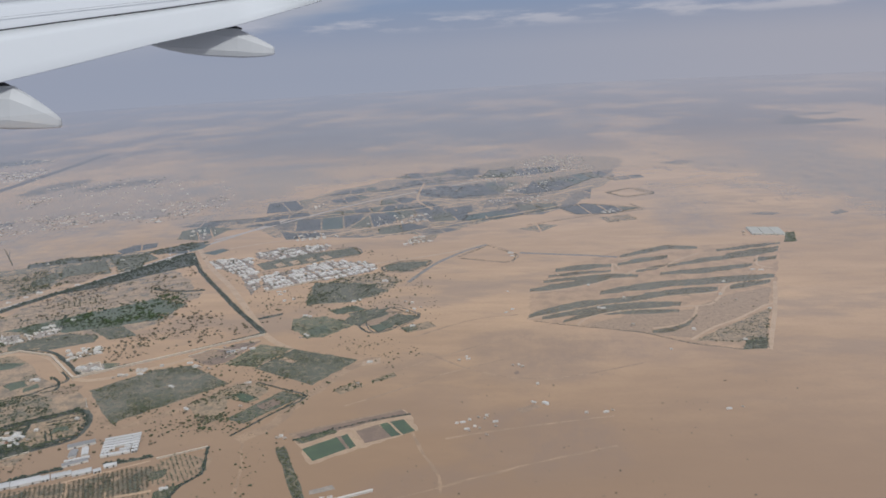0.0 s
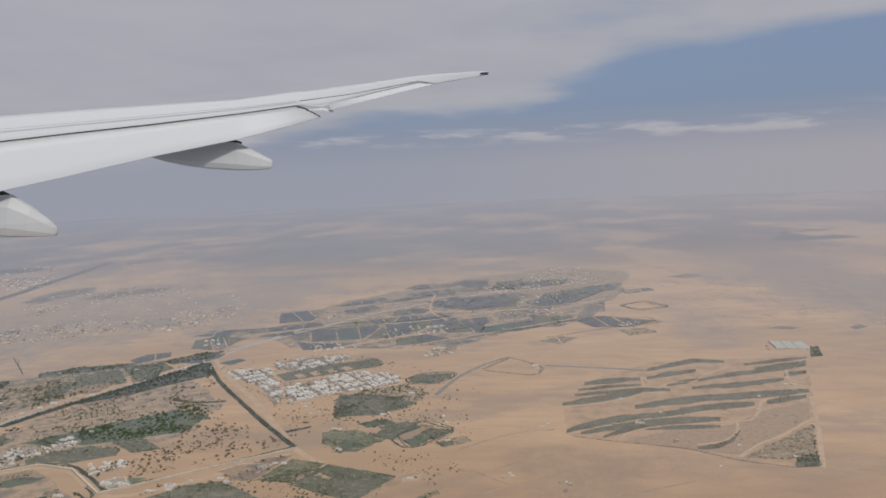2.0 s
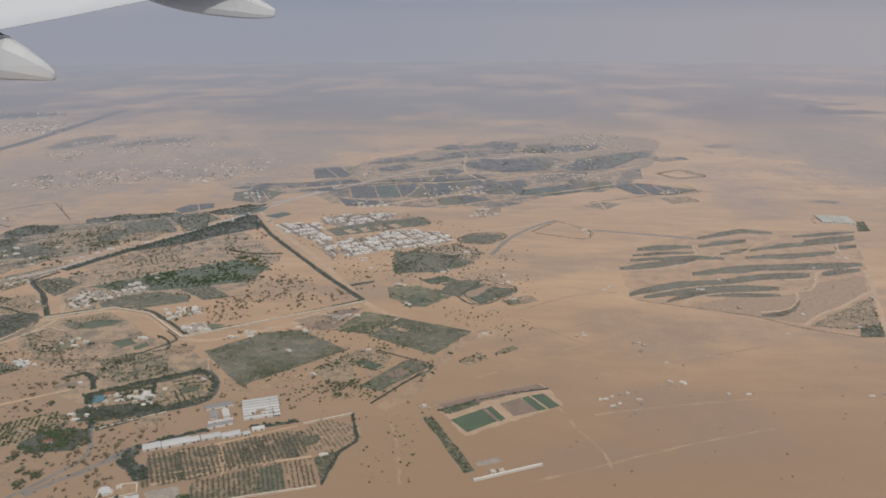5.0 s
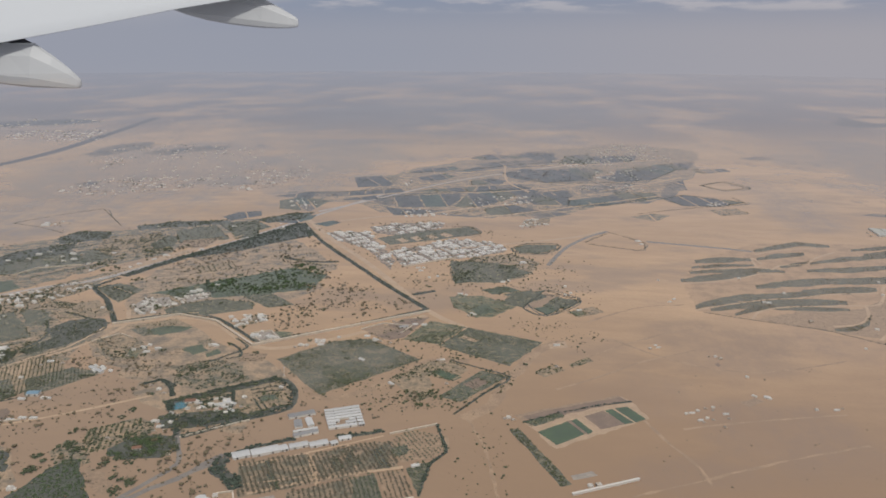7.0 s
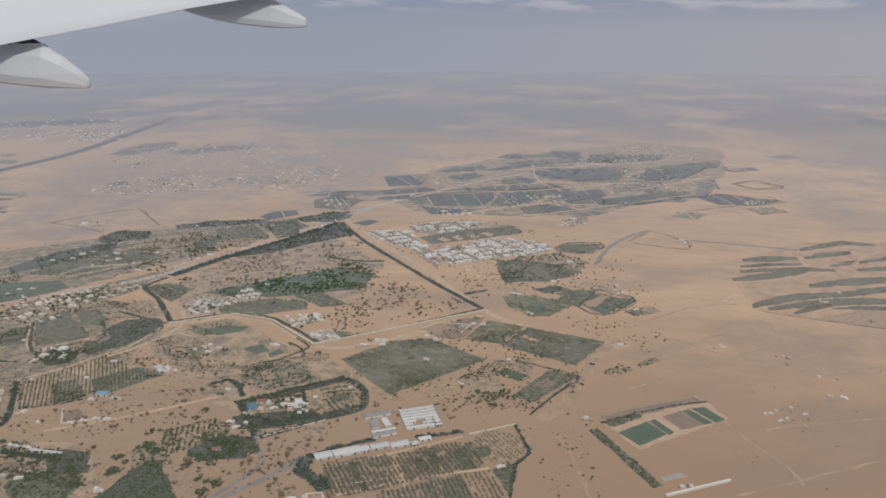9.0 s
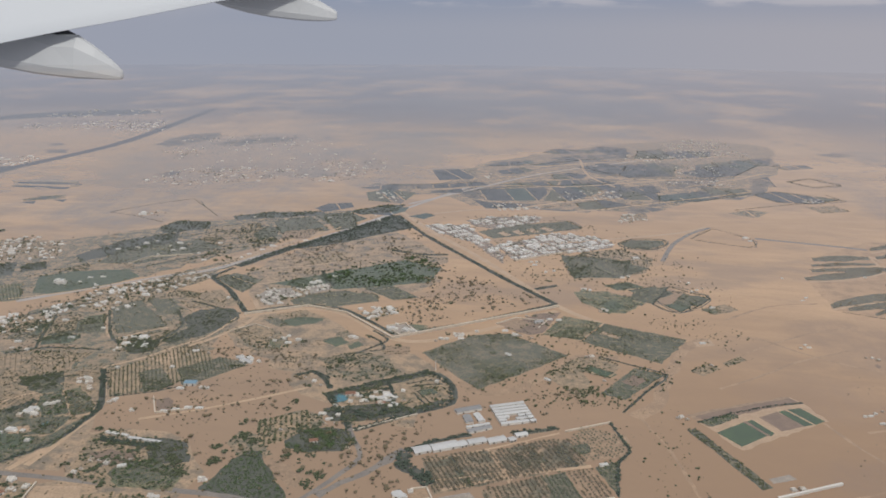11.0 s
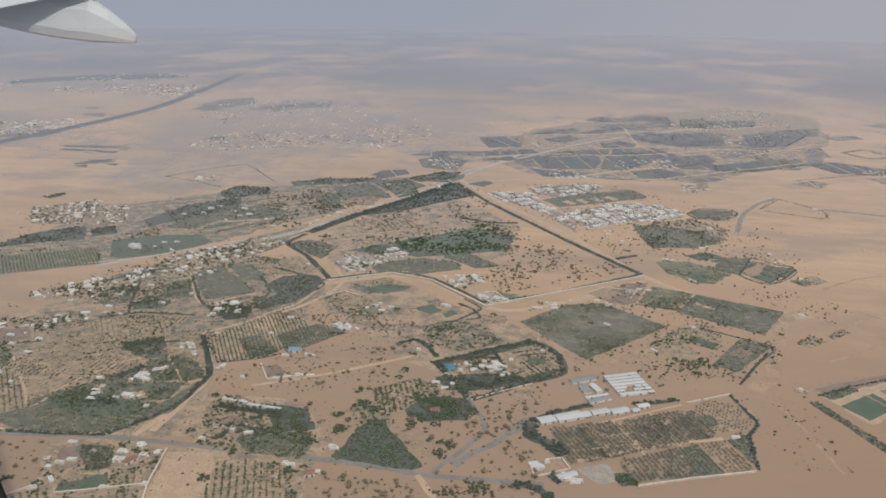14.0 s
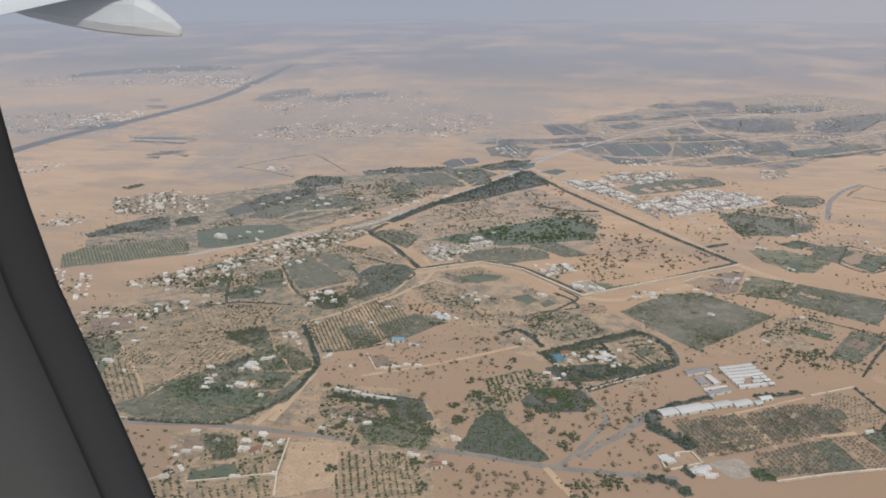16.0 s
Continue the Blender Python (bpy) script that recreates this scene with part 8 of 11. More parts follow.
field("far_field", "far mixed plot of crops and sand", "farmix", (-1.2, 917.9), (26.0, 908.6), (5.8, 886.4), trees=(11, 1.0, 2.2, 0.4), leaf=BELTLEAF, wear=0.5, step=14)
field("far_field", "far dusty farm plot with bushes", "dusty", (-98.7, 835.4), (-81.8, 843.7), (-78.7, 828.1), trees=(8, 1.0, 2.2, 0.4), leaf=BELTLEAF, wear=0.5, step=14)
field("far_field", "far mixed plot of crops and sand", "farmix", (-80.1, 844.5), (-61.5, 853.5), (-57.9, 835.8), (-73.4, 826.2), (-76.7, 827.4), trees=(11, 1.0, 2.2, 0.4), leaf=BELTLEAF, wear=0.5, step=14)
field("far_field", "far dusty farm plot with bushes", "dusty", (-59.6, 853.2), (-35.2, 849.8), (-56.3, 836.8), trees=(8, 1.0, 2.2, 0.4), leaf=BELTLEAF, wear=0.5, step=14)
field("far_field", "far dusty farm plot with bushes", "dusty", (-112.8, 775.2), (-86.0, 792.5), (-87.4, 763.0), (-109.6, 752.0), trees=(19, 1.0, 2.2, 0.4), leaf=BELTLEAF, wear=0.5, step=14)
field("far_field", "far dark farm plot under haze", "far", (-358.9, 740.5), (-353.2, 764.8), (-349.8, 766.8), (-337.3, 742.8), (-339.6, 739.0), trees=(10, 1.0, 2.2, 0.4), leaf=BELTLEAF, wear=0.5, step=14)
field("far_field", "far green crop field under haze", "farcrop", (-348.3, 767.7), (-327.3, 780.2), (-327.5, 758.9), (-336.2, 744.6), trees=(12, 1.0, 2.2, 0.4), leaf=BELTLEAF, wear=0.5, step=14)
field("far_field", "far green crop field under haze", "farcrop", (-320.5, 737.5), (-305.2, 755.3), (-295.1, 747.1), (-304.0, 728.5), trees=(10, 1.0, 2.2, 0.4), leaf=BELTLEAF, wear=0.5, step=14)
field("far_field", "far dark green orchard under haze", "grove", (-180.5, 1000.9), (-168.9, 1010.4), (-153.1, 976.6), (-176.5, 969.7), trees=(19, 1.0, 2.2, 0.4), leaf=BELTLEAF, wear=0.5, step=14)
field("far_field", "far dark farm plot under haze", "far", (-167.5, 1011.6), (-154.5, 1022.3), (-132.7, 1005.4), (-142.5, 979.7), (-151.4, 977.1), trees=(26, 1.0, 2.2, 0.4), leaf=BELTLEAF, wear=0.5, step=14)
field("far_field", "far mixed plot of crops and sand", "farmix", (-26.7, 932.9), (-44.7, 928.4), (-42.0, 972.1), trees=(11, 1.0, 2.2, 0.4), leaf=BELTLEAF, wear=0.5, step=14)
field("far_field", "far mixed plot of crops and sand", "farmix", (-41.1, 986.5), (-29.7, 993.8), (-7.8, 937.6), (-25.0, 933.3), (-41.7, 976.4), trees=(29, 1.0, 2.2, 0.4), leaf=BELTLEAF, wear=0.5, step=14)
field("far_field", "far mixed plot of crops and sand", "farmix", (-28.1, 994.8), (-15.0, 1003.2), (7.7, 944.7), (6.3, 941.1), (-6.0, 938.0), trees=(28, 1.0, 2.2, 0.4), leaf=BELTLEAF, wear=0.5, step=14)
field("far_field", "far mixed plot of crops and sand", "farmix", (-13.5, 1004.1), (-7.3, 1008.1), (2.4, 1005.7), (16.9, 968.6), (8.7, 947.2), trees=(24, 1.0, 2.2, 0.4), leaf=BELTLEAF, wear=0.5, step=14)
field("far_field", "far mixed plot of crops and sand", "farmix", (4.6, 1005.1), (28.6, 999.1), (17.8, 971.1), trees=(11, 1.0, 2.2, 0.4), leaf=BELTLEAF, wear=0.5, step=14)
field("far_field", "far mixed plot of crops and sand", "farmix", (-192.1, 1138.9), (-169.0, 1153.9), (-160.7, 1124.9), trees=(11, 1.0, 2.2, 0.4), leaf=BELTLEAF, wear=0.5, step=14)
field("far_field", "far dark farm plot under haze", "far", (-167.4, 1154.9), (-151.0, 1165.6), (-136.2, 1114.0), (-158.6, 1124.0), trees=(24, 1.0, 2.2, 0.4), leaf=BELTLEAF, wear=0.5, step=14)
field("far_field", "far mixed plot of crops and sand", "farmix", (-149.4, 1166.6), (-134.7, 1176.1), (-117.0, 1114.1), (-126.7, 1109.7), (-134.1, 1113.0), trees=(31, 1.0, 2.2, 0.4), leaf=BELTLEAF, wear=0.5, step=14)
field("far_field", "far mixed plot of crops and sand", "farmix", (-133.1, 1176.9), (-111.1, 1186.4), (-93.4, 1124.7), (-115.3, 1114.8), trees=(45, 1.0, 2.2, 0.4), leaf=BELTLEAF, wear=0.5, step=14)
field("far_field", "far mixed plot of crops and sand", "farmix", (-109.4, 1187.1), (-92.3, 1194.5), (-74.7, 1133.1), (-91.8, 1125.4), trees=(35, 1.0, 2.2, 0.4), leaf=BELTLEAF, wear=0.5, step=14)
field("far_field", "far mixed plot of crops and sand", "farmix", (-90.6, 1195.2), (-67.4, 1205.2), (-71.2, 1134.7), (-73.1, 1133.9), trees=(25, 1.0, 2.2, 0.4), leaf=BELTLEAF, wear=0.5, step=14)
field("far_field", "far dark farm plot under haze", "far", (-420.8, 757.8), (-413.3, 781.3), (-406.8, 784.1), (-394.7, 756.3), (-406.5, 742.0), trees=(18, 1.0, 2.2, 0.4), leaf=BELTLEAF, wear=0.5, step=14)
field("far_field", "far dark farm plot under haze", "far", (-405.2, 784.9), (-391.2, 791.0), (-383.5, 770.0), (-393.4, 757.9), trees=(11, 1.0, 2.2, 0.4), leaf=BELTLEAF, wear=0.5, step=14)
field("far_field", "far dark farm plot under haze", "far", (-334.6, 1007.1), (-321.0, 1013.8), (-289.5, 946.9), (-316.7, 936.7), trees=(48, 1.0, 2.2, 0.4), leaf=BELTLEAF, wear=0.5, step=14)
field("far_field", "far dark farm plot under haze", "far", (-319.4, 1014.7), (-302.6, 1023.0), (-277.0, 968.7), (-276.9, 951.6), (-287.8, 947.5), trees=(40, 1.0, 2.2, 0.4), leaf=BELTLEAF, wear=0.5, step=14)
field("far_field", "far weedy plot of sand", "weedy", (-300.9, 1023.8), (-277.6, 1035.3), (-277.1, 973.0), trees=(21, 1.0, 2.2, 0.4), leaf=BELTLEAF, wear=0.5, step=14)
field("far_field", "far mixed plot of crops and sand", "farmix", (-106.8, 1049.9), (-90.5, 1005.2), (-125.9, 1046.5), trees=(13, 1.0, 2.2, 0.4), leaf=BELTLEAF, wear=0.5, step=14)
field("far_field", "far mixed plot of crops and sand", "farmix", (-139.8, 1062.6), (-121.9, 1091.2), (-107.5, 1051.7), (-127.3, 1048.1), trees=(21, 1.0, 2.2, 0.4), leaf=BELTLEAF, wear=0.5, step=14)
field("far_field", "far dark farm plot under haze", "far", (-81.0, 1046.5), (-65.2, 1003.2), (-83.1, 996.6), (-87.2, 1001.3), (-102.3, 1042.6), trees=(30, 1.0, 2.2, 0.4), leaf=BELTLEAF, wear=0.5, step=14)
field("far_field", "far dark farm plot under haze", "far", (-120.7, 1093.2), (-113.0, 1105.5), (-101.5, 1102.7), (-81.6, 1048.2), (-102.9, 1044.3), trees=(37, 1.0, 2.2, 0.4), leaf=BELTLEAF, wear=0.5, step=14)
field("far_field", "far dark farm plot under haze", "far", (-59.3, 1060.8), (-41.4, 1011.9), (-63.5, 1003.8), (-82.7, 1056.5), trees=(38, 1.0, 2.2, 0.4), leaf=BELTLEAF, wear=0.5, step=14)
field("far_field", "far dark farm plot under haze", "far", (-99.4, 1102.2), (-72.0, 1095.6), (-59.9, 1062.5), (-83.4, 1058.2), trees=(28, 1.0, 2.2, 0.4), leaf=BELTLEAF, wear=0.5, step=14)
field("far_field", "far dark farm plot under haze", "far", (-39.0, 1061.3), (-23.3, 1018.6), (-39.7, 1012.5), (-56.4, 1058.1), trees=(24, 1.0, 2.2, 0.4), leaf=BELTLEAF, wear=0.5, step=14)
field("far_field", "far dark farm plot under haze", "far", (-69.9, 1095.0), (-49.5, 1090.1), (-39.6, 1063.0), (-57.0, 1059.9), trees=(17, 1.0, 2.2, 0.4), leaf=BELTLEAF, wear=0.5, step=14)
field("far_field", "far dark green orchard under haze", "grove", (-47.4, 1089.6), (-20.1, 1083.0), (-21.6, 1019.2), trees=(26, 1.0, 2.2, 0.4), leaf=BELTLEAF, wear=0.5, step=14)
field("far_field", "far dark farm plot under haze", "far", (-15.2, 1044.8), (-1.3, 1058.8), (24.0, 1011.4), (12.0, 1005.4), trees=(24, 1.0, 2.2, 0.4), leaf=BELTLEAF, wear=0.5, step=14)
field("far_field", "far dark farm plot under haze", "far", (-0.0, 1060.2), (20.2, 1080.6), (49.8, 1024.4), (25.6, 1012.2), trees=(48, 1.0, 2.2, 0.4), leaf=BELTLEAF, wear=0.5, step=14)
field("far_field", "far dark farm plot under haze", "far", (21.6, 1081.9), (34.9, 1095.4), (61.4, 1045.8), (51.1, 1026.7), trees=(32, 1.0, 2.2, 0.4), leaf=BELTLEAF, wear=0.5, step=14)
field("far_field", "far dark farm plot under haze", "far", (36.2, 1096.8), (55.1, 1115.9), (77.1, 1074.7), (62.4, 1047.7), trees=(39, 1.0, 2.2, 0.4), leaf=BELTLEAF, wear=0.5, step=14)
field("far_field", "far green crop field under haze", "farcrop", (57.1, 1117.9), (80.0, 1122.9), (91.6, 1101.3), (78.2, 1076.6), trees=(24, 1.0, 2.2, 0.4), leaf=BELTLEAF, wear=0.5, step=14)
field("far_field", "far green crop field under haze", "farcrop", (81.8, 1123.3), (106.5, 1128.8), (92.6, 1103.2), trees=(8, 1.0, 2.2, 0.4), leaf=BELTLEAF, wear=0.5, step=14)
field("far_field", "far dark farm plot under haze", "far", (-113.5, 1239.1), (-87.8, 1251.5), (-80.3, 1192.5), (-92.7, 1186.8), trees=(35, 1.0, 2.2, 0.4), leaf=BELTLEAF, wear=0.5, step=14)
field("far_field", "far dark farm plot under haze", "far", (-86.0, 1252.3), (-68.7, 1260.7), (-58.3, 1202.7), (-78.6, 1193.3), trees=(35, 1.0, 2.2, 0.4), leaf=BELTLEAF, wear=0.5, step=14)
field("far_field", "far dark green orchard under haze", "grove", (-49.1, 1177.7), (-30.5, 1200.8), (-23.5, 1155.6), trees=(15, 1.0, 2.2, 0.4), leaf=BELTLEAF, wear=0.5, step=14)
field("far_field", "far dark green orchard under haze", "grove", (-29.0, 1202.6), (-10.7, 1225.4), (-1.3, 1167.0), (-21.6, 1156.6), trees=(34, 1.0, 2.2, 0.4), leaf=BELTLEAF, wear=0.5, step=14)
field("far_field", "far dark farm plot under haze", "far", (-9.2, 1227.3), (4.0, 1243.7), (14.9, 1175.4), (0.3, 1167.9), trees=(30, 1.0, 2.2, 0.4), leaf=BELTLEAF, wear=0.5, step=14)
field("far_field", "far dark farm plot under haze", "far", (5.7, 1244.2), (28.7, 1248.1), (38.5, 1187.5), (16.6, 1176.2), trees=(45, 1.0, 2.2, 0.4), leaf=BELTLEAF, wear=0.5, step=14)
field("far_field", "far dark green orchard under haze", "grove", (30.5, 1248.4), (42.5, 1250.5), (51.5, 1194.2), (40.2, 1188.4), trees=(21, 1.0, 2.2, 0.4), leaf=BELTLEAF, wear=0.5, step=14)
field("far_field", "far dark farm plot under haze", "far", (44.2, 1250.8), (67.8, 1254.8), (53.2, 1195.1), trees=(20, 1.0, 2.2, 0.4), leaf=BELTLEAF, wear=0.5, step=14)
field("far_field", "far green crop field under haze", "farcrop", (-169.0, 926.7), (-155.7, 936.4), (-139.9, 889.4), (-143.3, 886.1), trees=(15, 1.0, 2.2, 0.4), leaf=BELTLEAF, wear=0.5, step=14)
field("far_field", "far dark green orchard under haze", "grove", (-154.2, 937.5), (-137.5, 949.6), (-122.8, 905.7), (-138.4, 890.7), trees=(28, 1.0, 2.2, 0.4), leaf=BELTLEAF, wear=0.5, step=14)
field("far_field", "far dark farm plot under haze", "far", (-136.0, 950.7), (-120.2, 962.2), (-106.4, 921.3), (-121.3, 907.1), trees=(24, 1.0, 2.2, 0.4), leaf=BELTLEAF, wear=0.5, step=14)
field("far_field", "far dark farm plot under haze", "far", (-118.7, 963.3), (-110.3, 969.4), (-93.7, 933.4), (-105.0, 922.6), trees=(15, 1.0, 2.2, 0.4), leaf=BELTLEAF, wear=0.5, step=14)
field("far_field", "far mixed plot of crops and sand", "farmix", (-57.9, 887.3), (-47.9, 892.2), (-31.7, 857.9), (-57.1, 858.8), trees=(17, 1.0, 2.2, 0.4), leaf=BELTLEAF, wear=0.5, step=14)
field("far_field", "far green crop field under haze", "farcrop", (-46.3, 893.0), (-20.8, 905.6), (-5.4, 873.0), (-25.6, 857.7), (-29.7, 857.8), trees=(32, 1.0, 2.2, 0.4), leaf=BELTLEAF, wear=0.5, step=14)
field("far_field", "far mixed plot of crops and sand", "farmix", (-19.1, 906.3), (-5.2, 913.2), (16.7, 889.8), (-4.0, 874.1), trees=(20, 1.0, 2.2, 0.4), leaf=BELTLEAF, wear=0.5, step=14)
field("far_field", "far dark green orchard under haze", "grove", (-104.3, 893.7), (-83.7, 907.4), (-71.3, 858.7), (-95.1, 857.7), trees=(30, 1.0, 2.2, 0.4), leaf=BELTLEAF, wear=0.5, step=14)
field("far_field", "far dark farm plot under haze", "far", (-82.1, 908.4), (-62.3, 921.6), (-60.3, 859.2), (-69.4, 858.8), trees=(25, 1.0, 2.2, 0.4), leaf=BELTLEAF, wear=0.5, step=14)
field("far_field", "far dark green orchard under haze", "grove", (-4.5, 937.9), (15.1, 939.4), (28.5, 895.3), (19.8, 886.1), (-1.9, 912.7), trees=(30, 1.0, 2.2, 0.4), leaf=BELTLEAF, wear=0.5, step=14)
field("far_field", "far dark green orchard under haze", "grove", (16.9, 939.5), (43.3, 941.5), (47.9, 915.7), (30.0, 896.8), trees=(25, 1.0, 2.2, 0.4), leaf=BELTLEAF, wear=0.5, step=14)
field("far_field", "far dark farm plot under haze", "far", (47.3, 908.9), (68.2, 926.1), (79.6, 869.5), (62.9, 870.4), trees=(30, 1.0, 2.2, 0.4), leaf=BELTLEAF, wear=0.5, step=14)
field("far_field", "far dark farm plot under haze", "far", (69.8, 927.4), (76.2, 932.7), (89.9, 924.2), (100.0, 868.4), (81.4, 869.4), trees=(34, 1.0, 2.2, 0.4), leaf=BELTLEAF, wear=0.5, step=14)
field("far_field", "far dark farm plot under haze", "far", (92.0, 922.9), (110.6, 911.4), (116.7, 881.1), (102.6, 870.4), trees=(20, 1.0, 2.2, 0.4), leaf=BELTLEAF, wear=0.5, step=14)
field("far_field", "far dark green orchard under haze", "grove", (112.7, 910.1), (136.0, 895.7), (118.3, 882.3), trees=(8, 1.0, 2.2, 0.4), leaf=BELTLEAF, wear=0.5, step=14)
field("far_field", "far dusty farm plot with bushes", "dusty", (122.2, 1125.5), (135.1, 1129.6), (139.0, 1095.4), (133.3, 1092.5), trees=(10, 1.0, 2.2, 0.4), leaf=BELTLEAF, wear=0.5, step=14)
field("far_field", "far mixed plot of crops and sand", "farmix", (136.9, 1130.2), (152.9, 1135.3), (156.4, 1104.3), (140.7, 1096.3), trees=(16, 1.0, 2.2, 0.4), leaf=BELTLEAF, wear=0.5, step=14)
field("far_field", "far mixed plot of crops and sand", "farmix", (154.6, 1135.8), (173.0, 1141.7), (176.1, 1114.4), (158.1, 1105.2), trees=(16, 1.0, 2.2, 0.4), leaf=BELTLEAF, wear=0.5, step=14)
field("far_field", "far mixed plot of crops and sand", "farmix", (63.7, 1009.7), (82.8, 963.2), (65.2, 956.7), trees=(14, 1.0, 2.2, 0.4), leaf=BELTLEAF, wear=0.5, step=14)
field("far_field", "far mixed plot of crops and sand", "farmix", (65.2, 1010.8), (81.0, 1023.0), (90.9, 998.8), (86.8, 964.7), (84.4, 963.8), trees=(23, 1.0, 2.2, 0.4), leaf=BELTLEAF, wear=0.5, step=14)
field("far_field", "far dark farm plot under haze", "far", (82.4, 1024.1), (95.1, 1033.9), (91.3, 1002.5), trees=(8, 1.0, 2.2, 0.4), leaf=BELTLEAF, wear=0.5, step=14)
field("far_field", "far weedy plot of sand", "weedy", (-2.4, 805.9), (17.0, 820.9), (19.9, 787.4), trees=(10, 1.0, 2.2, 0.4), leaf=BELTLEAF, wear=0.5, step=14)
field("far_field", "far weedy plot of sand", "weedy", (18.6, 822.2), (22.3, 825.0), (39.5, 817.2), (22.1, 790.7), trees=(10, 1.0, 2.2, 0.4), leaf=BELTLEAF, wear=0.5, step=14)
field("far_field", "far weedy plot of sand", "weedy", (-147.1, 817.9), (-123.6, 830.2), (-105.2, 791.3), trees=(17, 1.0, 2.2, 0.4), leaf=BELTLEAF, wear=0.5, step=14)
field("far_field", "far mixed plot of crops and sand", "farmix", (-122.0, 831.1), (-112.2, 836.2), (-94.0, 827.9), (-80.0, 798.2), (-95.7, 785.3), (-102.4, 789.5), trees=(33, 1.0, 2.2, 0.4), leaf=BELTLEAF, wear=0.5, step=14)
field("far_field", "far mixed plot of crops and sand", "farmix", (-91.5, 826.7), (-61.8, 813.1), (-78.6, 799.4), trees=(9, 1.0, 2.2, 0.4), leaf=BELTLEAF, wear=0.5, step=14)
field("far_field", "far dusty farm plot with bushes", "dusty", (85.4, 851.9), (94.1, 854.0), (107.2, 827.4), (93.1, 821.6), trees=(10, 1.0, 2.2, 0.4), leaf=BELTLEAF, wear=0.5, step=14)
field("far_field", "far dusty farm plot with bushes", "dusty", (95.9, 854.5), (117.2, 859.7), (124.8, 834.7), (108.9, 828.1), trees=(16, 1.0, 2.2, 0.4), leaf=BELTLEAF, wear=0.5, step=14)
hedge("hedge", "thin dark tree line between far plots", 1.6, 1.6, (-270.4, 1050.3), (-203.4, 1076.5), (-131.3, 1134.1), (-39.2, 1187.9))
hedge("hedge", "thin dark tree line between far plots", 1.4, 1.6, (-393.2, 896.9), (-334.7, 903.9), (-263.6, 935.0))
hedge("hedge", "thin dark tree line between far plots", 1.6, 1.6, (-288.4, 861.3), (-232.1, 904.8), (-174.1, 925.8), (-107.8, 952.1))
hedge("hedge", "thin dark tree line between far plots", 1.4, 1.6, (-105.8, 1006.2), (-31.5, 1015.6), (28.6, 999.1))
hedge("hedge", "thin dark tree line between far plots", 1.2, 1.6, (-192.0, 796.6), (-123.9, 851.0), (-55.6, 906.6))
hedge("hedge", "thin dark tree line between far plots", 1.4, 1.6, (-60.0, 886.8), (-64.0, 856.0), (-7.2, 872.1), (26.0, 908.6))
hedge("hedge", "thin dark tree line between far plots", 1.4, 1.6, (47.3, 908.9), (76.2, 932.7), (136.0, 895.7), (100.0, 868.4), (62.9, 870.4), (47.3, 908.9))
hedge("hedge", "thin dark tree line between far plots", 1.2, 1.6, (-57.1, 858.8), (-25.6, 857.7), (16.7, 889.8), (47.9, 915.7))
hedge("hedge", "thin dark tree line between far plots", 1.2, 1.6, (106.5, 1128.8), (49.8, 1024.4), (-20.9, 1002.7), (-83.1, 996.6), (-141.4, 1062.9))
road("sand_track", "pale far track between dark plots", 4.0, TRACK, (-297.0, 754.2), (-242.2, 784.9), (-160.7, 786.6), (-69.5, 843.5), (47.3, 925.2))
road("sand_track", "pale far track between dark plots", 3.5, TRACK, (-326.1, 870.9), (-238.1, 914.2), (-149.0, 926.8), (-37.8, 987.1), (78.9, 1039.5))
road("sand_track", "pale far track between dark plots", 3.5, TRACK, (-204.5, 1057.6), (-111.6, 1112.5), (1.2, 1163.2), (88.2, 1210.8))
road("sand_track", "pale far track between dark plots", 3.0, TRACK, (-139.0, 1132.8), (-133.2, 1001.3), (-105.0, 931.3))
road("sand_track", "pale far track between dark plots", 3.0, TRACK, (-21.6, 944.2), (48.5, 1007.5), (98.3, 1060.6))
road("sand_track", "pale far track between dark plots", 3.0, TRACK, (-133.9, 988.8), (-53.6, 987.7), (18.6, 991.9))
settlement(20, 26, 6, (-380.5, 847.9), (-363.8, 867.4), (-339.1, 836.3), (-342.6, 805.6), (-371.5, 824.3), low=0.4, high=0.95, trees=14, joined="far pale flat-roofed houses")
settlement(20, 14, 6, (-268.9, 968.8), (-256.4, 991.4), (-246.6, 964.9), (-260.2, 946.9), low=0.4, high=0.95, trees=10, joined="far pale flat-roofed houses")
settlement(20, 34, 7, (-244.8, 789.7), (-229.6, 820.3), (-190.5, 813.2), (-192.7, 788.5), (-237.0, 775.3), low=0.4, high=0.95, trees=20, joined="far pale flat-roofed houses")
settlement(20, 24, 8, (-82.5, 1158.6), (-62.2, 1189.3), (-41.3, 1176.7), (-61.8, 1146.7), low=0.4, high=0.95, trees=20, joined="far pale flat-roofed houses")
settlement(20, 80, 10, (4.7, 1290.6), (54.3, 1402.9), (109.9, 1412.9), (106.5, 1248.0), (66.2, 1185.3), (9.9, 1202.3), low=0.4, high=0.95, trees=60, joined="far pale flat-roofed houses")
settlement(20, 36, 6, (-118.6, 757.4), (-106.0, 783.8), (-86.7, 777.5), (-93.1, 748.2), (-117.0, 739.3), low=0.4, high=0.95, trees=14, joined="far pale flat-roofed houses")
settlement(20, 60, 9, (2.0, 1340.2), (49.2, 1405.1), (117.5, 1296.8), (113.7, 1188.6), (45.4, 1186.1), (4.1, 1243.9), low=0.4, high=0.95, trees=40, joined="far pale flat-roofed houses")
settlement(20, 26, 6, (-116.6, 762.8), (-105.0, 791.5), (-89.1, 774.5), (-93.3, 755.5), (-109.4, 747.8), low=0.4, high=0.95, trees=10, joined="far pale flat-roofed houses")
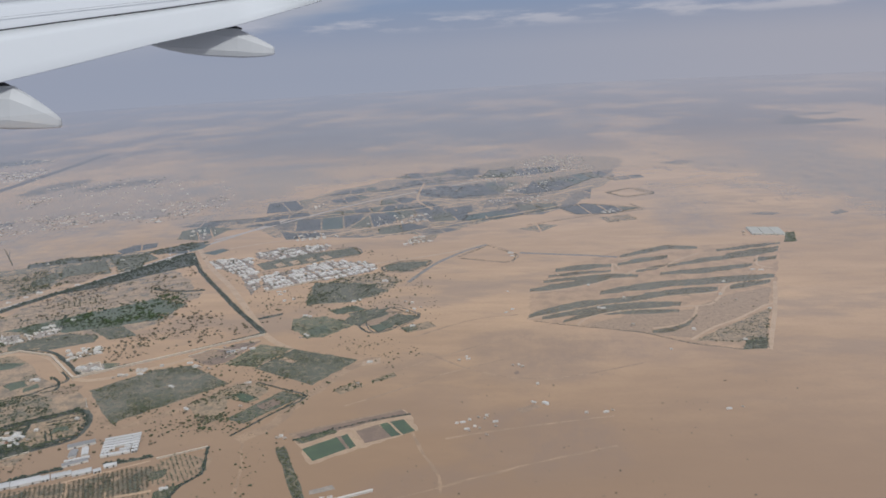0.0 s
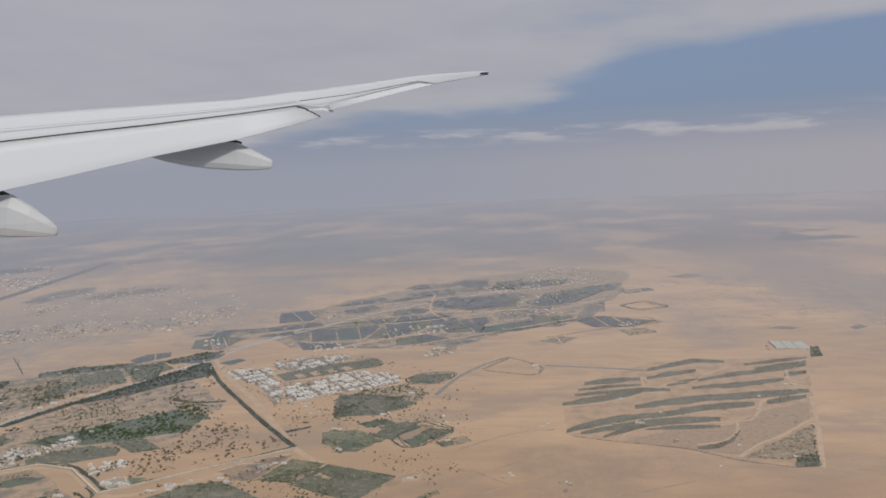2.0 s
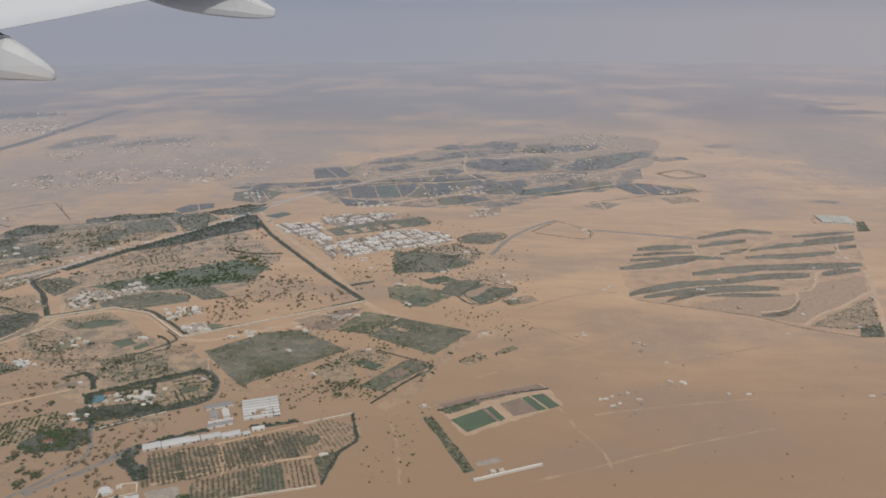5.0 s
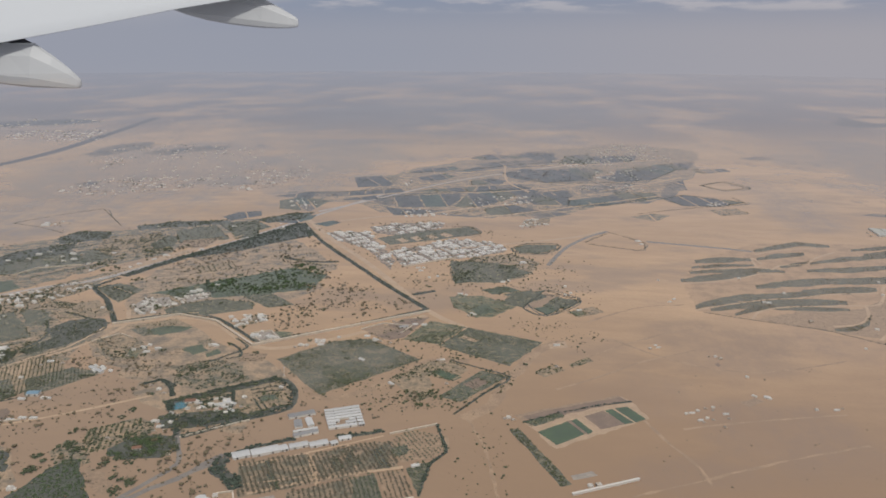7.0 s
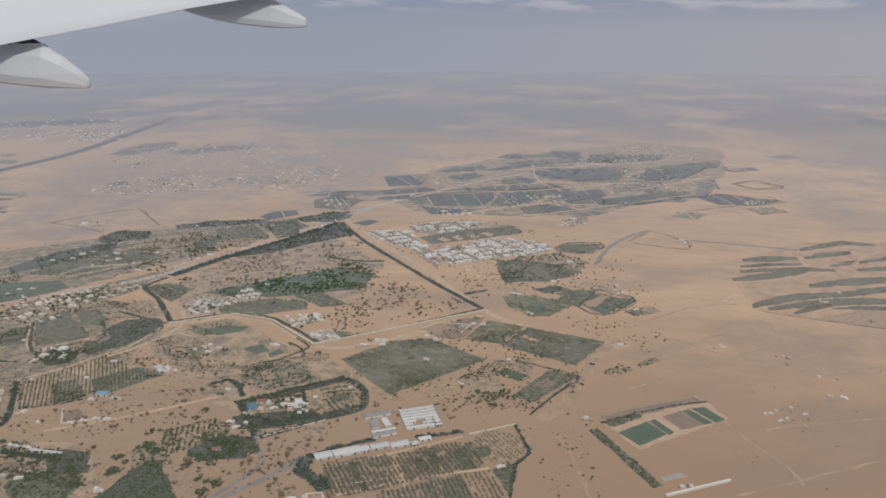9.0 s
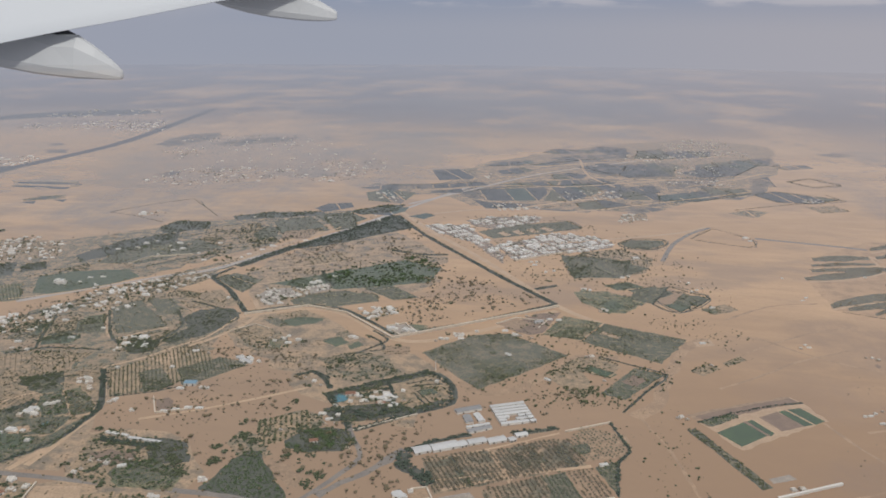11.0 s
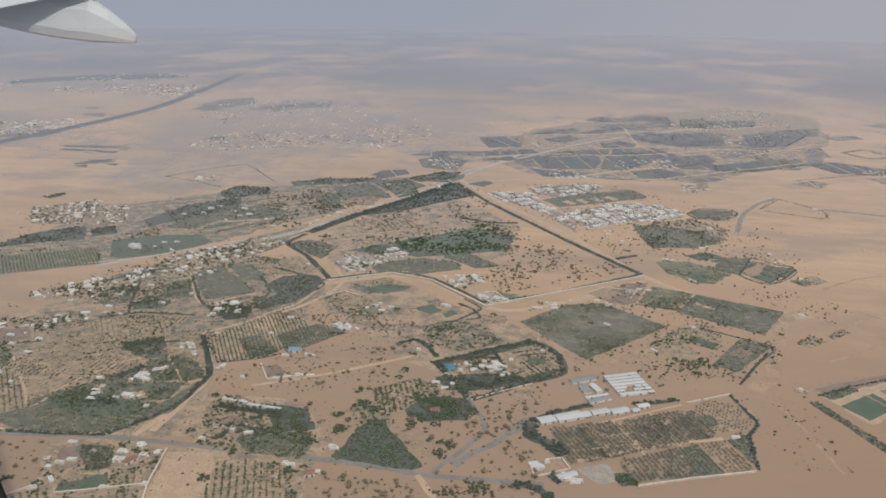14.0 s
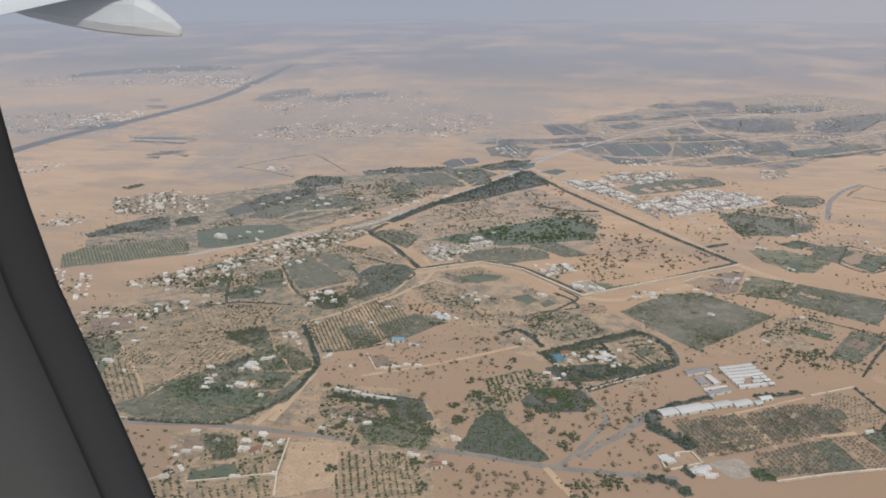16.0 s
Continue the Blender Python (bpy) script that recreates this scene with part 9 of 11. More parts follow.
settlement(20, 22, 9, (-65.3, 1142.5), (-23.2, 1201.1), (29.0, 1201.5), (18.0, 1147.0), (-40.2, 1127.0), low=0.4, high=0.95, trees=20, joined="far pale flat-roofed houses")
settlement(20, 16, 7, (87.8, 870.1), (101.6, 900.8), (118.3, 885.0), (105.2, 861.4), low=0.4, high=0.95, trees=8, joined="far pale flat-roofed houses")
settlement(20, 30, 9, (-53.0, 960.3), (18.8, 996.0), (45.7, 971.5), (15.7, 934.8), low=0.4, high=0.95, trees=20, joined="far pale flat-roofed houses")
settlement(20, 30, 9, (-178.1, 884.5), (-96.0, 912.5), (-106.4, 854.2), (-171.9, 830.7), low=0.4, high=0.95, trees=20, joined="far pale flat-roofed houses")
settlement(20, 24, 9, (-13.5, 1096.6), (78.8, 1127.3), (51.6, 1034.6), (-20.7, 1005.6), low=0.4, high=0.95, trees=20, joined="far pale flat-roofed houses")
settlement(20, 40, 8, (-361.9, 742.5), (-339.0, 731.7), (-300.6, 710.5), (-325.6, 697.0), (-353.4, 714.8), low=0.4, high=0.95, trees=20, joined="far pale flat-roofed houses")
settlement(10, 40, 13, (-782.0, 1112.1), (-778.4, 1292.3), (-605.8, 1323.2), (-527.1, 1228.0), (-607.6, 1119.7), (-710.4, 1067.3), low=0.5, high=1.1, trees=180, leaf=BELTLEAF, joined="far pale houses on grey plain")
settlement(10, 60, 12, (-673.3, 864.8), (-663.4, 947.9), (-582.7, 980.3), (-520.3, 973.7), (-516.4, 900.7), (-610.0, 847.1), low=0.5, high=1.1, trees=270, leaf=BELTLEAF, joined="far pale houses on grey plain")
settlement(10, 40, 12, (-510.4, 933.2), (-493.0, 1058.8), (-416.2, 1072.7), (-386.9, 955.5), (-446.4, 894.6), low=0.5, high=1.1, trees=180, leaf=BELTLEAF, joined="far pale houses on grey plain")
settlement(10, 60, 11, (-992.2, 846.3), (-1078.2, 953.6), (-1017.6, 990.5), (-924.0, 981.3), (-885.1, 894.9), (-926.7, 842.1), low=0.5, high=1.1, trees=270, leaf=BELTLEAF, joined="far pale houses on grey plain")
settlement(10, 53, 22, (-1143.4, 1310.6), (-1109.6, 1472.5), (-948.4, 1490.5), (-879.0, 1357.8), (-1018.5, 1306.9), low=0.8, high=1.8, trees=240, leaf=BELTLEAF, joined="far pale houses on grey plain")
settlement(10, 40, 24, (-1337.0, 1276.1), (-1365.0, 1405.9), (-1302.4, 1460.0), (-1195.5, 1337.6), (-1241.9, 1241.8), low=0.8, high=1.8, trees=180, leaf=BELTLEAF, joined="far pale houses on grey plain")
settlement(10, 33, 26, (-1236.5, 1517.0), (-1205.5, 1646.8), (-1041.7, 1702.8), (-1001.4, 1582.2), (-1143.2, 1488.3), low=0.8, high=1.8, trees=150, leaf=BELTLEAF, joined="far pale houses on grey plain")
settlement(10, 10, 9, (-830.7, 645.0), (-835.6, 666.8), (-797.6, 678.9), (-787.3, 660.3), (-808.4, 632.2), low=0.5, high=1.1, trees=48, leaf=BELTLEAF, joined="far pale houses on grey plain")
settlement(10, 9, 9, (-755.8, 1093.1), (-714.8, 1124.2), (-678.4, 1073.1), (-702.5, 1026.3), low=0.5, high=1.1, trees=42, leaf=BELTLEAF, joined="far pale houses on grey plain")
field("scrub_plot", "dark far scrub streak on grey plain", "farmix", (-931.1, 869.7), (-914.2, 902.7), (-880.1, 940.5), (-877.3, 913.8), (-891.3, 868.6), wear=7, step=20, category="scrubland")
field("scrub_plot", "dark far scrub streak on grey plain", "farmix", (-802.5, 1158.8), (-808.6, 1241.1), (-759.2, 1295.8), (-742.8, 1223.9), (-766.3, 1139.6), wear=7, step=20, category="scrubland")
field("scrub_plot", "dark far scrub streak on grey plain", "farmix", (-719.7, 1186.8), (-687.9, 1262.7), (-600.4, 1300.9), (-604.7, 1241.6), (-667.5, 1170.0), wear=7, step=20, category="scrubland")
field("scrub_plot", "dark far scrub streak on grey plain", "farmix", (-969.4, 842.4), (-959.0, 864.6), (-945.2, 858.9), (-951.2, 833.8), wear=7, step=20, category="scrubland")
field("scrub_plot", "dark far scrub streak on grey plain", "farmix", (-934.3, 1078.8), (-899.7, 1091.0), (-891.9, 1068.7), (-919.1, 1063.8), wear=7, step=20, category="scrubland")
field("scrub_plot", "dark far scrub streak on grey plain", "farmix", (-674.9, 920.1), (-649.1, 950.5), (-650.9, 916.1), (-658.6, 898.5), wear=7, step=20, category="scrubland")
# two flat dark patches on the far land
field("dark_rise", "dark flat patch in far haze", "far", (552.6, 1794.6), (629.3, 1949.9), (673.5, 1999.9), (651.5, 1889.0), (674.4, 1831.0), (721.9, 1856.4), (753.9, 1780.4), (716.1, 1753.5), (640.9, 1743.3), (586.8, 1724.8), wear=14, step=45, category="hill")
field("dark_rise", "dark thin flat patch in far haze", "far", (660.8, 1952.2), (717.2, 2015.2), (783.6, 2000.1), (739.3, 1949.2), wear=10, step=45, category="hill")
field("scrub_plot", "thin dark scrub patch on far sand", "farmix", (241.8, 842.5), (259.6, 852.1), (277.2, 843.5), (264.9, 833.3), wear=6, step=16, category="scrubland")
field("scrub_plot", "thin dark scrub patch on far sand", "farmix", (324.9, 839.8), (340.6, 849.7), (343.8, 837.1), (327.2, 824.8), wear=6, step=16, category="scrubland")
field("scrub_plot", "thin dark scrub patch on far sand", "farmix", (223.0, 1250.3), (250.8, 1277.1), (277.2, 1256.9), (244.0, 1225.8), wear=6, step=16, category="scrubland")
hedge("hedge", "dark bush line round far plot", 1.4, 1.8, (109.0, 1001.2), (145.8, 1029.0), (168.8, 990.8), (131.6, 965.1), (109.0, 1001.2))
# plots between the western villages
field("plot", "green crop plot by village", "lawn", (-473.1, 422.1), (-465.7, 435.9), (-460.0, 432.7), (-456.2, 421.2), (-468.2, 415.0), trees=(110, 1.0, 2.6, 0.4), leaf=DARKLEAF)
field("plot", "yellow-green crop plot by houses", "lush", (-478.5, 392.5), (-469.2, 400.6), (-461.6, 401.1), (-458.2, 388.3), (-473.0, 382.1), trees=(110, 1.0, 2.6, 0.4), leaf=DARKLEAF)
field("plot", "vine rows beside the lane", "dusty", (-445.1, 468.6), (-441.7, 488.8), (-420.3, 484.0), (-421.1, 473.0), trees=(110, 1.0, 2.6, 0.4), leaf=DARKLEAF)
field("plot", "weedy plot by the road", "weedy", (-464.6, 624.0), (-470.1, 670.8), (-447.4, 702.5), (-422.7, 651.7), (-434.7, 623.7), trees=(110, 1.0, 2.6, 0.4), leaf=DARKLEAF)
field("plot", "dark plot beside the road", "grove", (-445.2, 645.5), (-442.2, 675.9), (-429.6, 671.6), (-421.5, 641.7), (-433.3, 627.8), trees=(110, 1.0, 2.6, 0.4), leaf=DARKLEAF)
field("plot", "weedy strip along the road", "weedy", (-451.2, 577.5), (-454.0, 612.6), (-418.7, 640.3), (-416.6, 619.4), trees=(110, 1.0, 2.6, 0.4), leaf=DARKLEAF)
field("plot", "bare grey plot by the road", "bare", (-416.1, 632.9), (-420.5, 660.4), (-389.4, 678.9), (-392.7, 639.1), trees=(110, 1.0, 2.6, 0.4), leaf=DARKLEAF)
field("plot", "dark field beside the road", "grove", (-412.5, 728.3), (-381.9, 746.5), (-358.3, 721.0), (-372.2, 688.6), (-390.3, 694.2), trees=(110, 1.0, 2.6, 0.4), leaf=DARKLEAF)
field("plot", "weedy plots behind the mansion", "weedy", (-481.9, 615.1), (-477.7, 669.4), (-456.5, 712.9), (-422.5, 736.6), (-443.2, 691.5), (-459.9, 624.9), trees=(110, 1.0, 2.6, 0.4), leaf=DARKLEAF)
field("plot", "dusty plots among village trees", "dusty", (-479.6, 388.8), (-491.0, 416.8), (-478.2, 431.5), (-466.5, 406.7), (-478.6, 398.0), trees=(110, 1.0, 2.6, 0.4), leaf=DARKLEAF)
field("plot", "weedy ground among village houses", "weedy", (-498.1, 387.2), (-508.9, 411.6), (-491.9, 418.7), (-479.4, 390.6), trees=(110, 1.0, 2.6, 0.4), leaf=DARKLEAF)
field("plot", "weedy ground around villas", "weedy", (-431.4, 508.9), (-451.0, 492.2), (-466.6, 513.4), (-449.5, 541.1), (-430.8, 537.1), trees=(110, 1.0, 2.6, 0.4), leaf=DARKLEAF)
field("plot", "dusty gardens around villas", "dusty", (-551.4, 518.1), (-537.8, 535.8), (-505.5, 546.4), (-497.0, 534.0), (-530.2, 519.0), trees=(110, 1.0, 2.6, 0.4), leaf=DARKLEAF)
settlement(30, 22, 4, (-538.7, 398.3), (-541.0, 411.7), (-516.3, 429.8), (-509.3, 417.5), (-530.3, 399.8), low=0.4, high=0.85, trees=40, joined="white flat-roofed small town houses")
settlement(30, 14, 4, (-511.5, 431.8), (-500.0, 452.8), (-485.9, 438.6), (-493.2, 421.5), low=0.4, high=0.85, trees=30, joined="white flat-roofed small town houses")
settlement(30, 20, 5, (-525.2, 498.6), (-489.6, 485.1), (-460.8, 496.9), (-454.6, 478.9), (-481.2, 464.4), low=0.4, high=0.85, trees=60, joined="white flat-roofed small town houses")
settlement(30, 28, 5, (-645.0, 532.3), (-664.2, 574.4), (-626.5, 594.6), (-584.5, 583.3), (-570.8, 545.8), (-612.7, 534.9), low=0.4, high=0.85, trees=210, joined="white flat-roofed small town houses")
settlement(30, 40, 5, (-620.9, 414.0), (-596.5, 407.8), (-573.0, 401.9), (-554.1, 368.2), (-570.8, 356.6), (-594.4, 378.7), low=0.4, high=0.85, trees=60, joined="white flat-roofed small town houses")
settlement(30, 16, 5, (-542.4, 345.8), (-546.5, 356.9), (-516.6, 358.4), (-493.9, 379.1), (-488.0, 367.6), (-506.2, 341.0), low=0.4, high=0.85, trees=60, joined="white flat-roofed small town houses")
settlement(30, 12, 5, (-429.2, 386.7), (-431.9, 403.7), (-408.4, 405.3), (-406.0, 386.7), low=0.4, high=0.85, trees=50, joined="white flat-roofed small town houses")
# weedy cover, tree rows and bushes between the western plots
field("scrubland", "weedy farmland west of the estate", "weedy", (-494.9, 387.7), (-514.3, 433.4), (-484.8, 473.4), (-439.5, 481.7), (-414.9, 451.6), (-379.7, 427.3), (-380.0, 399.9), (-416.3, 368.8), (-458.3, 361.1), trees=(500, 0.6, 2.0, 0.4), leaf=LEAF, wear=4.0, step=12, category="scrubland")
field("scrubland", "weedy farmland below the villages", "weedy", (-542.4, 345.8), (-506.6, 376.8), (-463.3, 372.1), (-418.9, 376.2), (-401.4, 404.8), (-371.8, 393.0), (-386.2, 352.2), (-411.4, 354.7), (-443.3, 334.9), (-493.9, 325.6), (-509.3, 297.3), trees=(500, 0.6, 2.0, 0.4), leaf=LEAF, wear=4.0, step=12, category="scrubland")
field("scrubland", "weedy ground along the western road", "weedy", (-470.9, 501.7), (-443.2, 549.9), (-424.6, 582.4), (-431.4, 508.9), (-447.0, 480.3), trees=(500, 0.6, 2.0, 0.4), leaf=LEAF, wear=4.0, step=12, category="scrubland")
hedge("hedge", "broken row of dark farm trees", 2.2, 2.2, (-512.1, 425.3), (-496.7, 445.4), (-472.0, 461.4), leaf=DARKLEAF, dense=0.6)
hedge("hedge", "broken row of dark farm trees", 2.2, 2.2, (-473.1, 378.7), (-485.1, 408.1), (-491.3, 427.0), leaf=DARKLEAF, dense=0.6)
hedge("hedge", "broken row of dark farm trees", 2.2, 2.2, (-464.6, 442.5), (-442.6, 404.5), (-429.0, 391.0), leaf=DARKLEAF, dense=0.6)
hedge("hedge", "broken row of dark farm trees", 2.2, 2.2, (-422.0, 450.3), (-406.5, 422.4), (-411.6, 394.2), leaf=DARKLEAF, dense=0.6)
hedge("hedge", "broken row of dark farm trees", 2.2, 2.2, (-484.9, 368.2), (-466.8, 379.8), (-434.0, 381.6), leaf=DARKLEAF, dense=0.6)
hedge("hedge", "broken row of dark farm trees", 2.2, 2.2, (-468.1, 406.4), (-452.3, 416.0), leaf=DARKLEAF, dense=0.6)
hedge("hedge", "broken row of dark farm trees", 2.2, 2.2, (-419.5, 467.5), (-393.6, 455.4), (-379.4, 449.5), leaf=DARKLEAF, dense=0.6)
hedge("hedge", "broken row of dark farm trees", 2.2, 2.2, (-512.2, 615.4), (-489.7, 639.5), (-473.0, 653.0), leaf=DARKLEAF, dense=0.6)
hedge("hedge", "broken row of dark farm trees", 2.2, 2.2, (-491.4, 533.5), (-479.7, 551.1), (-460.1, 575.9), (-451.4, 594.8), leaf=DARKLEAF, dense=0.6)
hedge("hedge", "broken row of dark farm trees", 2.2, 2.2, (-457.5, 625.3), (-431.0, 650.2), leaf=DARKLEAF, dense=0.6)
hedge("hedge", "broken row of dark farm trees", 2.2, 2.2, (-523.4, 320.2), (-511.8, 329.2), (-496.6, 335.6), leaf=DARKLEAF, dense=0.6)
hedge("hedge", "broken row of dark farm trees", 2.2, 2.2, (-451.7, 333.3), (-443.3, 341.8), (-427.5, 348.2), leaf=DARKLEAF, dense=0.6)
hedge("hedge", "broken row of dark farm trees", 2.2, 2.2, (-371.8, 261.5), (-360.9, 281.7), (-353.2, 290.4), leaf=DARKLEAF, dense=0.6)
hedge("hedge", "broken row of dark farm trees", 2.2, 2.2, (-370.6, 272.9), (-353.4, 271.5), (-334.8, 262.0), leaf=DARKLEAF, dense=0.6)
# finer things in the walled estate
scrub("small grey-brown trees in the estate", 420, 0.8, 2.0, 0.3, DRYLEAF, (-409.1, 585.2), (-405.0, 621.5), (-360.0, 643.1), (-342.7, 618.2), (-349.7, 563.9), (-386.7, 552.6))
scrub("small dark trees in the estate", 260, 0.8, 2.2, 0.4, DARKLEAF, (-408.5, 499.9), (-396.2, 526.2), (-348.5, 555.0), (-299.4, 579.2), (-269.6, 578.4), (-265.6, 532.4), (-303.9, 512.6), (-343.2, 514.4), (-381.5, 504.8))
field("plot", "mown lawn in the estate park", "lush", (-293.3, 536.7), (-272.0, 550.2), (-273.5, 535.0), (-292.2, 527.6), trees=(6, 0.9, 2.2, 0.4), leaf=DARKLEAF)
field("plot", "green lawn by estate villas", "lush", (-368.6, 517.6), (-357.6, 530.5), (-348.8, 517.3), (-359.4, 503.8), trees=(6, 0.9, 2.2, 0.4), leaf=DARKLEAF)
field("plot", "green lawn in the estate park", "crop", (-350.7, 540.1), (-334.0, 557.7), (-330.4, 543.8), (-340.4, 530.8), trees=(6, 0.9, 2.2, 0.4), leaf=DARKLEAF)
field("plot", "grey yard among estate houses", "slab", (-382.1, 484.9), (-378.6, 500.3), (-363.7, 505.5), (-356.0, 489.6), (-370.2, 467.4), trees=(6, 0.9, 2.2, 0.4), leaf=DARKLEAF)
field("plot", "pale yard among estate houses", "slab", (-353.7, 509.9), (-339.9, 520.2), (-334.5, 508.3), (-346.2, 493.8), trees=(6, 0.9, 2.2, 0.4), leaf=DARKLEAF)
field("plot", "weedy plot of trees and ruins", "weedy", (-378.7, 419.9), (-365.0, 431.9), (-346.8, 425.7), (-331.4, 404.6), (-346.0, 391.9), (-363.0, 404.8), trees=(40, 0.9, 2.2, 0.4), leaf=DARKLEAF)
settlement(40, 30, 4, (-382.7, 482.4), (-379.0, 502.7), (-344.2, 522.1), (-332.6, 508.6), (-354.5, 485.2), (-369.6, 464.2), low=0.36, high=0.75, trees=40, joined="pale flat-roofed estate houses")
settlement(40, 10, 4, (-308.0, 465.7), (-301.5, 474.4), (-281.9, 478.0), (-279.9, 465.6), (-296.8, 454.3), low=0.4, high=0.9, trees=16, joined="pale flat-roofed estate houses")
road("sand_track", "pale path inside the estate", 1.5, TRACK, (-400.4, 545.6), (-378.4, 554.1), (-350.4, 569.9))
road("sand_track", "pale path inside the estate", 1.5, TRACK, (-414.3, 522.9), (-390.5, 509.7), (-372.6, 522.3))
road("sand_track", "pale path inside the estate", 1.5, TRACK, (-372.3, 459.3), (-359.2, 468.3), (-330.7, 475.7))
road("sand_track", "sandy lane across the palm rows", 1.1, TRACK, (-211.0, 305.3), (-199.7, 278.7))
road("sand_track", "sandy lane across the palm rows", 1.1, TRACK, (-194.6, 314.5), (-184.3, 287.5))
road("sand_track", "sandy lane across the palm rows", 1.1, TRACK, (-236.4, 289.8), (-211.3, 303.4), (-179.1, 322.7))
clump(-312.4, 613.1, 22, 5)
clump(-298.6, 608.7, 18, 5)
clump(-292.6, 630.9, 10, 4)
clump(-344.3, 632.5, 20, 5)
clump(-257.0, 480.3, 24, 6)
clump(-249.6, 490.5, 14, 4)
clump(-406.0, 541.6, 20, 5)
# tree clumps on the near sand
clump(-323.5, 278.3, 16, 2.2)
clump(-326.9, 289.8, 12, 2.0)
clump(-318.0, 299.3, 26, 3.4)
clump(-312.9, 294.3, 18, 2.6)
clump(-294.4, 285.4, 12, 2.4)
clump(-280.5, 266.7, 14, 2.4)
clump(-272.3, 301.7, 8, 2.0)
clump(-277.9, 273.7, 10, 1.8)
clump(-307.5, 334.2, 14, 3)
clump(-324.3, 311.2, 14, 2.6)
clump(-273.0, 238.9, 40, 6)
clump(-261.2, 243.1, 30, 5)
clump(-263.1, 246.8, 22, 4)
clump(-329.8, 248.3, 8, 1.6)
clump(-334.4, 244.5, 12, 3)
clump(-329.1, 229.6, 12, 3)
clump(-364.2, 234.6, 14, 2.2)
clump(-421.4, 222.0, 10, 2)
clump(-435.5, 223.0, 14, 2.5)
clump(-494.9, 272.0, 14, 3)
clump(-298.6, 308.0, 22, 4)
clump(-284.9, 305.4, 24, 4)
clump(-290.2, 292.2, 20, 4)
clump(-372.4, 286.8, 24, 4)
clump(-354.4, 285.2, 24, 4)
clump(-364.3, 284.9, 16, 4)
clump(-339.7, 274.0, 26, 4)
clump(-333.5, 266.4, 22, 4)
# planted strips and their winding tracks
field("planted_strip", "long olive planted strip of low bushes in sand", "olive", (87.3, 683.8), (111.1, 703.4), (134.5, 717.5), (160.0, 708.5), (157.8, 700.4), (130.6, 701.2), (107.8, 687.6), (85.9, 676.2), trees=(223, 1.0, 2.0, 0.2), leaf=DRYLEAF, wear=1.6, step=6)
field("planted_strip", "long olive planted strip of low bushes in sand", "olive", (82.6, 658.0), (105.1, 674.9), (127.9, 679.6), (125.8, 671.0), (101.5, 657.9), (81.1, 649.8), trees=(142, 1.0, 2.0, 0.2), leaf=DRYLEAF, wear=1.6, step=6)
field("planted_strip", "long olive planted strip of low bushes in sand", "olive", (28.7, 645.1), (53.9, 656.5), (77.6, 656.8), (76.0, 647.5), (51.2, 638.1), (27.8, 636.0), trees=(144, 1.0, 2.0, 0.2), leaf=DRYLEAF, wear=1.6, step=6)
field("planted_strip", "long olive planted strip of low bushes in sand", "olive", (21.9, 624.3), (46.1, 634.8), (74.1, 637.1), (73.3, 632.2), (44.8, 625.2), (21.4, 619.6), trees=(146, 1.0, 2.0, 0.2), leaf=DRYLEAF, wear=1.6, step=6)
field("planted_strip", "long olive planted strip of low bushes in sand", "olive", (17.4, 610.6), (44.3, 621.5), (72.2, 626.1), (93.6, 621.0), (92.3, 614.7), (69.9, 613.4), (42.6, 609.0), (16.8, 604.4), trees=(210, 1.0, 2.0, 0.2), leaf=DRYLEAF, wear=1.6, step=6)
field("planted_strip", "long olive planted strip of low bushes in sand", "olive", (6.2, 588.6), (28.4, 601.5), (52.2, 613.8), (70.6, 617.4), (69.2, 609.1), (49.8, 597.6), (26.6, 585.8), (5.6, 581.0), trees=(194, 1.0, 2.0, 0.2), leaf=DRYLEAF, wear=1.6, step=6)
field("planted_strip", "long olive planted strip of low bushes in sand", "olive", (173.4, 695.1), (202.1, 708.0), (234.8, 716.3), (232.3, 709.5), (197.7, 694.8), (171.5, 688.6), trees=(178, 1.0, 2.0, 0.2), leaf=DRYLEAF, wear=1.6, step=6)
field("planted_strip", "long olive planted strip of low bushes in sand", "olive", (178.8, 681.1), (207.7, 695.5), (229.4, 701.8), (227.0, 695.3), (203.3, 682.8), (176.9, 674.9), trees=(151, 1.0, 2.0, 0.2), leaf=DRYLEAF, wear=1.6, step=6)
field("planted_strip", "long olive planted strip of low bushes in sand", "olive", (122.4, 647.7), (150.4, 665.2), (177.2, 675.9), (204.0, 685.0), (225.9, 692.5), (223.1, 684.8), (198.9, 670.2), (172.7, 661.4), (146.4, 651.1), (120.8, 640.9), trees=(303, 1.0, 2.0, 0.2), leaf=DRYLEAF, wear=1.6, step=6)
field("planted_strip", "long olive planted strip of low bushes in sand", "olive", (112.7, 626.2), (141.8, 634.6), (171.3, 642.7), (190.9, 647.1), (188.2, 639.3), (166.4, 627.4), (137.6, 619.6), (110.9, 618.7), trees=(221, 1.0, 2.0, 0.2), leaf=DRYLEAF, wear=1.6, step=6)
field("planted_strip", "long olive planted strip of low bushes in sand", "olive", (197.1, 662.5), (217.3, 669.5), (213.3, 658.8), (193.5, 652.0), trees=(69, 1.0, 2.0, 0.2), leaf=DRYLEAF, wear=1.6, step=6)
field("planted_strip", "long olive planted strip of low bushes in sand", "olive", (94.1, 633.7), (113.0, 646.6), (123.6, 652.4), (122.2, 646.7), (110.3, 635.4), (92.9, 628.3), trees=(98, 1.0, 2.0, 0.2), leaf=DRYLEAF, wear=1.6, step=6)
